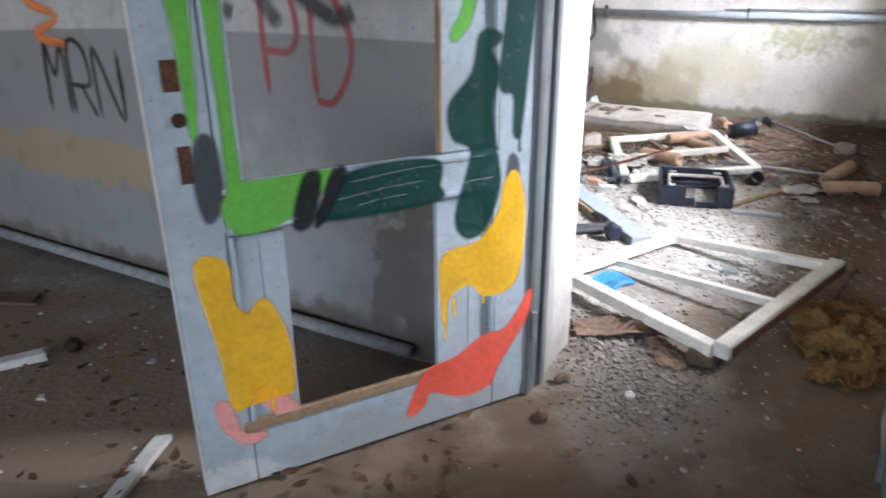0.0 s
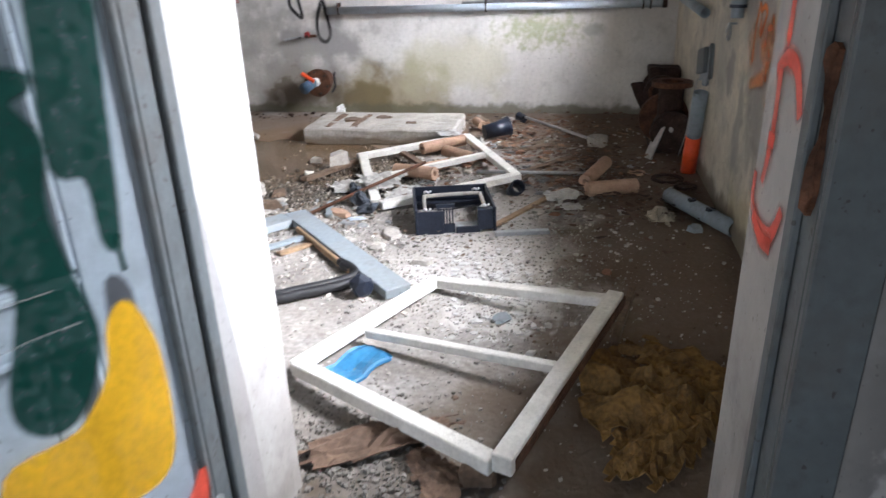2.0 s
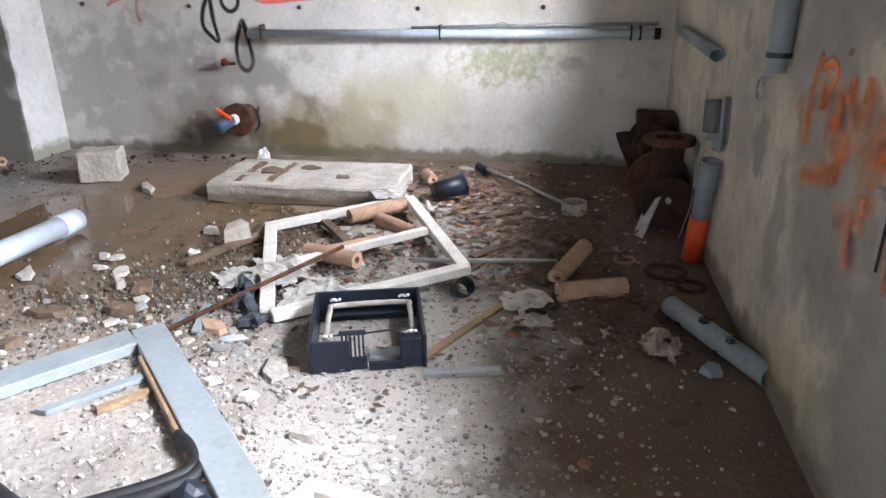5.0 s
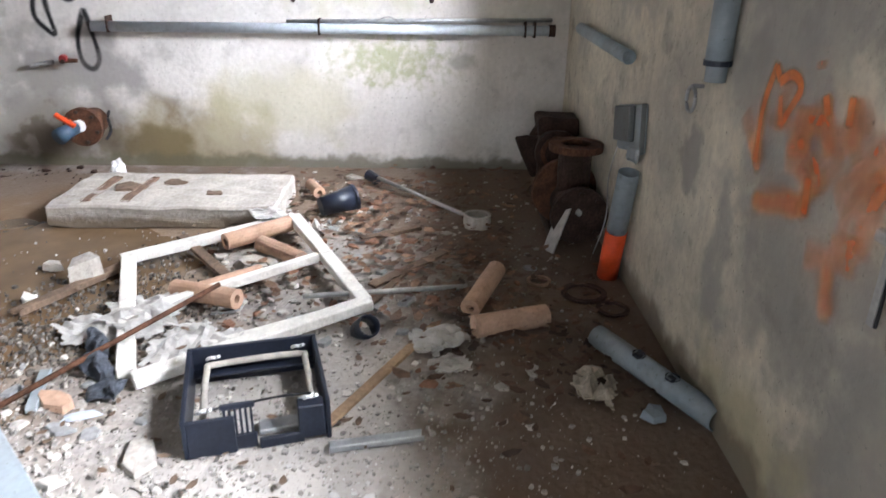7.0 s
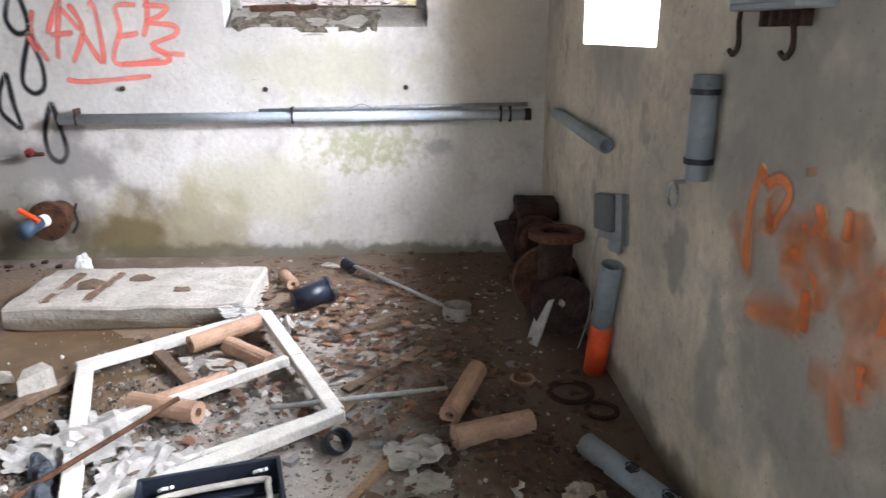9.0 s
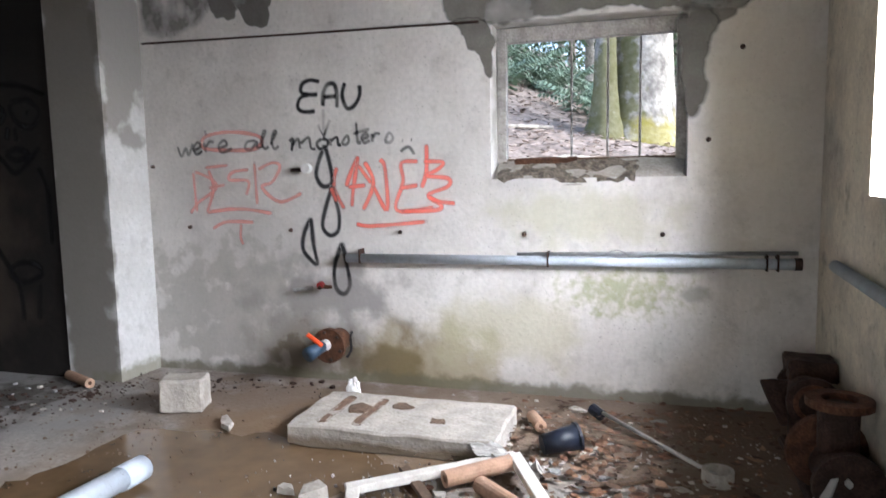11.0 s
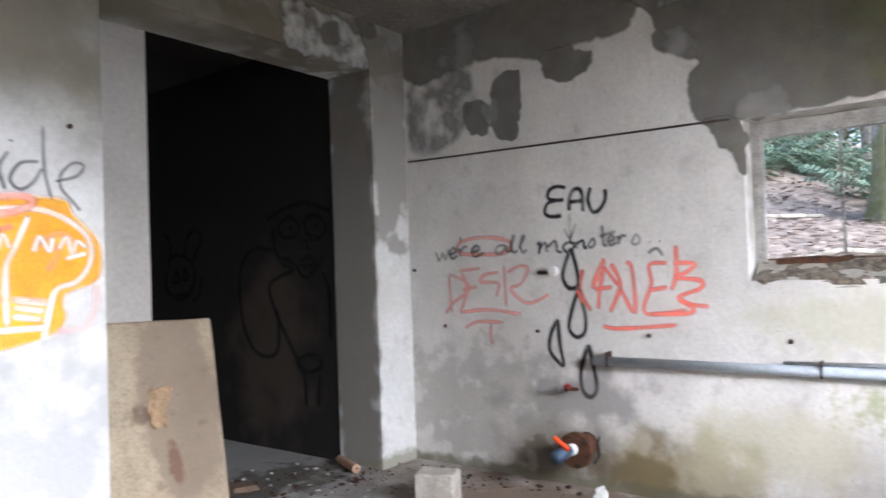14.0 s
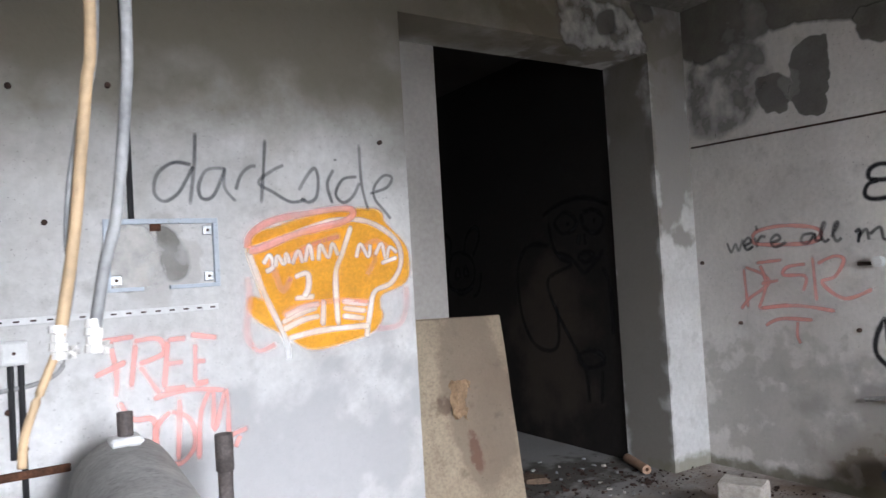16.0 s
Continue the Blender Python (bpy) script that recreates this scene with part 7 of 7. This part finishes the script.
face_b = [[(-6.844, 2.054), (-6.822, 1.864), (-6.726, 1.720), (-6.577, 1.646), (-6.893, 1.526), (-6.853, 1.299), (-6.615, 0.925), (-6.470, 0.696), (-6.453, 0.419)], [(-6.856, 1.837), (-7.156, 1.849), (-7.340, 1.641), (-7.330, 1.202), (-7.175, 0.912), (-6.943, 0.846), (-6.807, 0.944), (-6.801, 1.298)], [(-6.557, 0.824), (-6.429, 0.883), (-6.277, 0.868), (-6.244, 0.796), (-6.375, 0.737), (-6.523, 0.750), (-6.557, 0.824)], [(-6.266, 0.722), (-6.305, 0.427)], [(-6.197, 1.614), (-6.123, 1.432), (-6.119, 1.026)]]
strokes("graffiti_drawing", face_a + face_b, on_side, 0.036, P_BLACK, "black line drawing on the dark wall, plain outlines")
outline = [[(-8.289, 1.836), (-8.218, 2.021), (-8.047, 2.108), (-7.981, 1.982), (-8.125, 1.793)], [(-8.658, 2.088), (-8.533, 1.976), (-8.569, 1.822)], [(-8.592, 1.694), (-8.522, 1.821), (-8.333, 1.845), (-8.129, 1.743), (-8.111, 1.558), (-8.263, 1.435), (-8.552, 1.435), (-8.638, 1.565), (-8.592, 1.694)], [(-8.438, 1.690), (-8.483, 1.563), (-8.376, 1.587), (-8.438, 1.690)], [(-8.276, 1.710), (-8.308, 1.592), (-8.217, 1.597), (-8.276, 1.710)], [(-8.574, 1.461), (-8.382, 1.372), (-8.140, 1.460)], [(-8.149, 1.343), (-8.023, 1.435), (-7.978, 1.617)]]
strokes("graffiti_drawing", outline, on_side, 0.034, P_BLACK, "small black outline drawing on the dark wall")

DARK = [[(3.534, 2.286), (3.449, 2.295), (3.370, 2.238), (3.350, 2.145), (3.392, 2.099), (3.458, 2.134), (3.505, 2.207), (3.542, 2.280)], [(3.560, 2.455), (3.547, 2.281), (3.518, 2.079)], [(3.694, 2.273), (3.609, 2.261), (3.566, 2.180), (3.578, 2.115), (3.634, 2.125), (3.687, 2.229), (3.700, 2.280)], [(3.702, 2.274), (3.697, 2.171), (3.752, 2.098)], [(3.753, 2.158), (3.785, 2.239), (3.833, 2.283), (3.869, 2.288)], [(3.925, 2.438), (3.908, 2.269), (3.887, 2.086)], [(4.023, 2.299), (3.953, 2.265), (3.878, 2.201), (3.956, 2.149), (4.054, 2.096), (4.144, 2.110)]]
SIDE = [[(4.100, 2.159), (4.155, 2.243), (4.202, 2.286), (4.220, 2.220), (4.203, 2.124), (4.156, 2.095), (4.112, 2.116)], [(4.317, 2.282), (4.273, 2.197), (4.299, 2.085)], [(4.329, 2.344), (4.329, 2.331)], [(4.462, 2.243), (4.370, 2.226), (4.322, 2.143), (4.365, 2.093), (4.429, 2.130), (4.475, 2.210)], [(4.484, 2.436), (4.488, 2.197), (4.522, 2.046)], [(4.540, 2.146), (4.653, 2.183), (4.693, 2.242), (4.637, 2.253), (4.571, 2.184), (4.572, 2.113), (4.628, 2.047), (4.671, 1.994)]]
strokes("graffiti_word", DARK + SIDE, on_dark, 0.016, P_FADED, "faded black spray handwriting reading darkside", fade=0.85)
cup = [(3.811, 1.846), (3.852, 1.923), (3.965, 1.947), (4.108, 1.997), (4.273, 2.030), (4.482, 2.045), (4.591, 2.033), (4.618, 1.967), (4.733, 1.848), (4.764, 1.762), (4.742, 1.627), (4.578, 1.561), (4.553, 1.484), (4.565, 1.420), (4.490, 1.345), (4.253, 1.296), (4.116, 1.296), (3.993, 1.381), (3.873, 1.451), (3.805, 1.521), (3.812, 1.579), (3.883, 1.560), (3.851, 1.696)]
emblem = thing("graffiti_cup", pose(0, 0, 0), "orange and white spray-painted cup emblem on the wall", "graffiti")
blob("paint_fill", cup, on_dark, P_AMBER, 0.03, 0.002, emblem, "orange paint fill")
cup_lines = [[(3.802, 1.831), (3.878, 1.605), (3.980, 1.358), (3.994, 1.236)], [(3.802, 1.831), (3.978, 1.889), (4.204, 1.966), (4.392, 1.996), (4.551, 1.967), (4.696, 1.865), (4.720, 1.729), (4.647, 1.615), (4.535, 1.570), (4.494, 1.442), (4.467, 1.308)], [(3.992, 1.351), (4.183, 1.377), (4.386, 1.379), (4.491, 1.377)], [(4.408, 1.960), (4.340, 1.799), (4.294, 1.679), (4.294, 1.393)], [(4.213, 1.550), (4.201, 1.400)], [(3.964, 1.438), (4.074, 1.484), (4.175, 1.508)], [(3.969, 1.401), (4.089, 1.446), (4.186, 1.458)], [(3.983, 1.472), (4.091, 1.514), (4.189, 1.526)], [(4.323, 1.531), (4.489, 1.501)], [(4.321, 1.493), (4.473, 1.463)], [(4.319, 1.448), (4.464, 1.421)], [(4.049, 1.682), (4.123, 1.698), (4.127, 1.623), (4.099, 1.569)], [(4.045, 1.566), (4.164, 1.568)]]
cup_word = [[(3.877, 1.761), (3.914, 1.808), (3.931, 1.747), (3.888, 1.719)], [(3.943, 1.741), (3.957, 1.801), (3.992, 1.758), (4.007, 1.812), (4.024, 1.757)], [(4.036, 1.750), (4.076, 1.823), (4.099, 1.754)], [(4.112, 1.760), (4.141, 1.853), (4.158, 1.765)], [(4.191, 1.764), (4.207, 1.852), (4.251, 1.782), (4.280, 1.857), (4.312, 1.787)], [(4.422, 1.771), (4.453, 1.849), (4.500, 1.776), (4.517, 1.848)], [(4.544, 1.781), (4.590, 1.847), (4.616, 1.753), (4.641, 1.826), (4.692, 1.791)], [(4.578, 1.734), (4.691, 1.764)]]
cup_rim = [[(3.797, 1.846), (3.817, 1.923), (3.951, 1.996), (4.207, 2.042), (4.377, 2.057), (4.418, 2.025), (4.340, 1.979), (4.073, 1.919), (3.862, 1.845), (3.802, 1.840)]]
cup_scribble = [[(3.914, 1.784), (3.947, 1.692), (3.982, 1.612), (4.034, 1.689)], [(4.005, 1.776), (4.102, 1.835), (4.201, 1.871), (4.337, 1.902)], [(4.053, 1.780), (4.167, 1.834), (4.267, 1.845)], [(4.437, 1.803), (4.547, 1.867), (4.638, 1.826)], [(4.485, 1.671), (4.542, 1.748), (4.531, 1.814)], [(3.965, 1.480), (4.060, 1.516), (4.289, 1.536), (4.497, 1.514)], [(4.741, 1.593), (4.735, 1.458), (4.674, 1.362), (4.526, 1.355)], [(3.787, 1.699), (3.795, 1.580), (3.772, 1.406), (3.825, 1.307), (3.930, 1.332)]]
cup_tags = [
    strokes("graffiti_tag", cup_lines, on_dark, 0.026, P_WHITE, "white spray lines of the cup emblem", depth=0.0045),
    strokes("graffiti_tag", cup_scribble, on_dark, 0.030, P_PINK, "pink spray scribble over the cup emblem", depth=0.0095, fade=0.5),
    strokes("graffiti_tag", cup_word, on_dark, 0.020, P_WHITE, "white spray squiggle inside the cup emblem", depth=0.0145),
    strokes("graffiti_tag", cup_rim, on_dark, 0.036, P_PINK, "pink spray rim over the cup emblem", depth=0.0195, fade=0.9),
]
for cup_tag in cup_tags:
    for line_ob in list(cup_tag.children):
        line_ob.parent = emblem
    bpy.data.objects.remove(cup_tag)
FREE = [[(3.115, 1.442), (3.142, 1.278), (3.135, 1.158)], [(3.073, 1.431), (3.234, 1.443)], [(3.043, 1.270), (3.192, 1.326)], [(3.233, 1.416), (3.203, 1.189)], [(3.221, 1.418), (3.336, 1.419), (3.359, 1.347), (3.241, 1.306)], [(3.241, 1.306), (3.337, 1.142)], [(3.381, 1.414), (3.351, 1.167)], [(3.376, 1.409), (3.470, 1.411)], [(3.365, 1.291), (3.451, 1.294)], [(3.351, 1.167), (3.458, 1.166)], [(3.510, 1.387), (3.500, 1.175)], [(3.484, 1.426), (3.623, 1.395)], [(3.505, 1.288), (3.561, 1.286)], [(3.500, 1.175), (3.570, 1.179)]]
DOM = [[(3.146, 1.138), (3.205, 1.048), (3.293, 1.033), (3.304, 0.941), (3.256, 0.881), (3.326, 0.851)], [(3.378, 1.058), (3.306, 0.981), (3.326, 0.841), (3.414, 0.796), (3.488, 0.879), (3.467, 1.004), (3.378, 1.058)], [(3.424, 1.123), (3.403, 0.798)], [(3.501, 0.792), (3.523, 1.029), (3.584, 1.134), (3.586, 0.933), (3.652, 1.124), (3.654, 0.863)], [(3.297, 1.131), (3.458, 1.152), (3.652, 1.124)], [(3.628, 0.879), (3.759, 0.915)], [(3.683, 0.823), (3.713, 0.882)]]
strokes("graffiti_word", FREE + DOM, on_dark, 0.024, P_PINK, "pale red spray letters reading FREEDOM in two lines", fade=0.85)

M_PALE = spray("pale_lime_bloom", (0.60, 0.59, 0.56), 0.8, 7)
wall_dark = bpy.data.objects["wall_darkside"]
blob("lime_bloom", [(6.179, 3.578), (6.493, 3.601), (6.854, 3.532), (7.029, 3.296), (6.711, 3.287), (6.412, 3.279), (6.178, 3.303)], on_dark, M_PALE, 0.05, 0.0012, wall_dark, "pale lime bloom on the lintel", 0.05)
for outline_pts, paint in (([(3.14, 1.97), (3.30, 1.96), (3.34, 1.84), (3.38, 1.74), (3.33, 1.69), (3.15, 1.70)], M_PALE), ([(3.36, 1.95), (3.46, 1.90), (3.50, 1.78), (3.44, 1.70), (3.39, 1.76)], M_THIN)):
    blob("bare_plaster", outline_pts, on_dark, paint, 0.02, 0.0014, wall_dark, "rough bare plaster inside the cabinet frame", 0.02)
for outline_pts in ([(6.532, 3.487), (6.668, 3.545), (6.696, 3.426), (6.548, 3.377)], [(6.880, 3.707), (7.061, 3.694), (7.117, 3.566), (6.952, 3.557)]):
    blob("flaked_patch", outline_pts, on_dark, M_BARE, 0.03, 0.0020, wall_dark, "bare grey render on the lintel", 0.03)

# ---- woodland behind the barred window ----
M_BARK = mat("mossy_bark", (0.70, 0.65, 0.56), 0.95, vary=0.55, scale=4, fine=14, bump=1.0)
stain_shade(M_BARK, (12.7, 2.35, 2.2), (0.8, 0.34, 1.6), (0.13, 0.13, 0.035), 0.8, 0.3, 0.9, 5)
stain_shade(M_BARK, (12.6, 1.6, 1.75), (0.8, 0.7, 0.4), (0.42, 0.36, 0.07), 0.65, 0.4, 0.7, 4)
M_FERN = mat("pale_fern", (0.36, 0.50, 0.36), 0.7, vary=0.3, scale=3, fine=20, bump=0.0, rnd=0.4)
M_LEAVES = mat("forest_leaves", (0.15, 0.23, 0.12), 0.7, vary=0.35, scale=2, fine=12, bump=0.0, rnd=0.6)


def trunk_mesh(h, r, seed, flare=1.6):
    bm = bmesh.new()
    rows = []
    for i in range(22):
        z = h * i / 21
        k = r * (1 - 0.35 * i / 21) * (1 + (flare - 1) * math.exp(-z / 0.35))
        row = []
        for j in range(20):
            ang = 2 * math.pi * j / 20
            q = k * (1 + 0.16 * noise.noise(Vector((math.cos(ang) * 1.6, math.sin(ang) * 1.6, z * 0.5 + seed))) + (0.12 * math.sin(ang * 5 + seed) * math.exp(-z / 0.4)))
            row.append(bm.verts.new((q * math.cos(ang) + 0.05 * math.sin(z + seed), q * math.sin(ang), z)))
        rows.append(row)
    for a, c in zip(rows, rows[1:]):
        for j in range(20):
            bm.faces.new((a[j], a[(j + 1) % 20], c[(j + 1) % 20], c[j]))
    return bm


def leaf_cloud(n, seed, centre, spread, size):
    rng = np.random.default_rng(seed)
    verts, faces = [], []
    clumps = rng.normal(size=(max(n // 40, 3), 3)) * np.array(spread) + np.array(centre)
    for i in range(n):
        c = clumps[i % len(clumps)] + rng.normal(size=3) * np.array(spread) * 0.28
        a, b = rng.normal(size=3), rng.normal(size=3)
        a = a / np.linalg.norm(a) * size * (0.5 + rng.random())
        b = b / np.linalg.norm(b) * size * 0.5
        k = len(verts)
        verts += [tuple(c - a), tuple(c + b), tuple(c + a), tuple(c - b)]
        faces.append((k, k + 1, k + 2, k + 3))
    me = bpy.data.meshes.new("crown")
    me.from_pydata(verts, [], faces)
    me.materials.append(M_LEAVES)
    return me


big = thing("tree", pose(13.2, 1.95, slope(13.2, 1.95) - 0.1), "large old tree trunk with yellow-green moss", "tree")
part("trunk", trunk_mesh(9, 0.42, 1), M_BARK, big, "", True)
part("second_stem", trunk_mesh(9, 0.145, 5, 2.4), M_BARK, big, "mossy second stem", True).location = (-0.35, 0.48, 0)
crown = new("crown", leaf_cloud(2500, 3, (0, 0, 9), (2.4, 2.4, 1.6), 0.16))
crown.parent = big
tree = thing("tree", pose(19, 5.2, slope(19, 5.2) - 0.1), "slender forest tree with dark green foliage", "tree", "forest trees behind the window")
part("trunk", trunk_mesh(8, 0.14, 7), M_BARK, tree, "", True)
tc = new("crown", leaf_cloud(2600, 5, (0, 0, 3.6), (1.5, 1.6, 1.7), 0.13))
tc.parent = tree
rng = random.Random(5)
for x, y in ((17, 7.4), (22, 3.5), (24, 6.4), (21, 9.0), (26, 1.2), (23, -0.8), (28, 4.6), (30, 8.0), (32, 2.4), (29, 12.5), (34, 5.8), (36, 0), (38, 10), (18, -2.5)):
    copy_thing(tree, pose(x, y, slope(x, y) - 0.2, 0, 0, rng.uniform(0, 360)))


def fern_mesh(seed):
    rng = np.random.default_rng(seed)
    verts, faces = [], []
    for i in range(16):
        ang, lean, ln = rng.random() * 6.28, 0.5 + rng.random() * 0.5, 0.5 + 0.35 * rng.random()
        for s in range(9):
            t = (s + 1) / 10
            px, pz = ln * t * lean, ln * (1.3 * t - 0.75 * t * t)
            w = 0.15 * (1 - t) + 0.02
            for side in (-1, 1):
                k = len(verts)
                for dx, dw in ((0, 0), (0.045, 1), (0.07, 0.95), (0.03, 0)):
                    q, e = px + dx, side * w * dw
                    verts.append((q * math.cos(ang) - e * math.sin(ang), q * math.sin(ang) + e * math.cos(ang), pz - 0.05 * dw))
                faces.append((k, k + 1, k + 2, k + 3))
    me = bpy.data.meshes.new("fern")
    me.from_pydata(verts, [], faces)
    me.materials.append(M_FERN)
    return me


fm = [fern_mesh(1), fern_mesh(2)]
for i in range(46):
    x, y = rng.uniform(14.5, 20), rng.uniform(2.4, 6.8)
    f = tagged(new("fern", fm[i % 2]), "pale green fern on the woodland slope", "fern", "ferns on the slope")
    f.matrix_world = pose(x, y, slope(x, y), 0, 0, rng.uniform(0, 360)) @ Matrix.Scale(rng.uniform(0.8, 1.3), 4)


def outdoor_litter():
    g = np.random.default_rng(11)
    verts, faces = [], []
    for i in range(7000):
        x, y = 8.3 + 9 * g.random() ** 1.3, -1.5 + 9 * g.random()
        s, a = 0.05 * (0.5 + g.random()), g.random() * 6.28
        z = slope(x, y) + 0.01 + 0.05 * noise.noise(Vector((x * 0.9, y * 0.9, 1))) + 0.03 * g.random()
        k = len(verts)
        for px, py, pz in ((-1, 0, 0.3), (0, -0.5, 0), (1, 0, 0.5 * g.random()), (0, 0.5, 0.2)):
            verts.append((x + s * (px * math.cos(a) - py * math.sin(a)), y + s * (px * math.sin(a) + py * math.cos(a)), z + pz * s))
        faces.append((k, k + 1, k + 2, k + 3))
    me = bpy.data.meshes.new("leaf_litter")
    me.from_pydata(verts, [], faces)
    me.materials.append(mat("pale_fallen_leaves", (0.58, 0.47, 0.39), 0.8, vary=0.3, rnd=0.6))
    return tagged(new("leaf_litter", me), "pale brown fallen leaves over the woodland slope", "leaves", kind="stuff")


outdoor_litter()
for i, (p, q) in enumerate((((9.5, 2.9, 0), (10.2, 2.3, 0)), ((11, 4.2, 0), (12.5, 3.1, 0)), ((9.2, 2.1, 0), (9.5, 1.6, 0)))):
    a, c = [Vector((*v[:2], slope(v[0], v[1]) + 0.05)) for v in (p, q)]
    tagged(part("fallen_branch", tubed([a, (a + c) / 2 + Vector((0, 0, 0.06)), c], 0.025, 7), M_BARK), "fallen branch on the leaf litter", "branch")
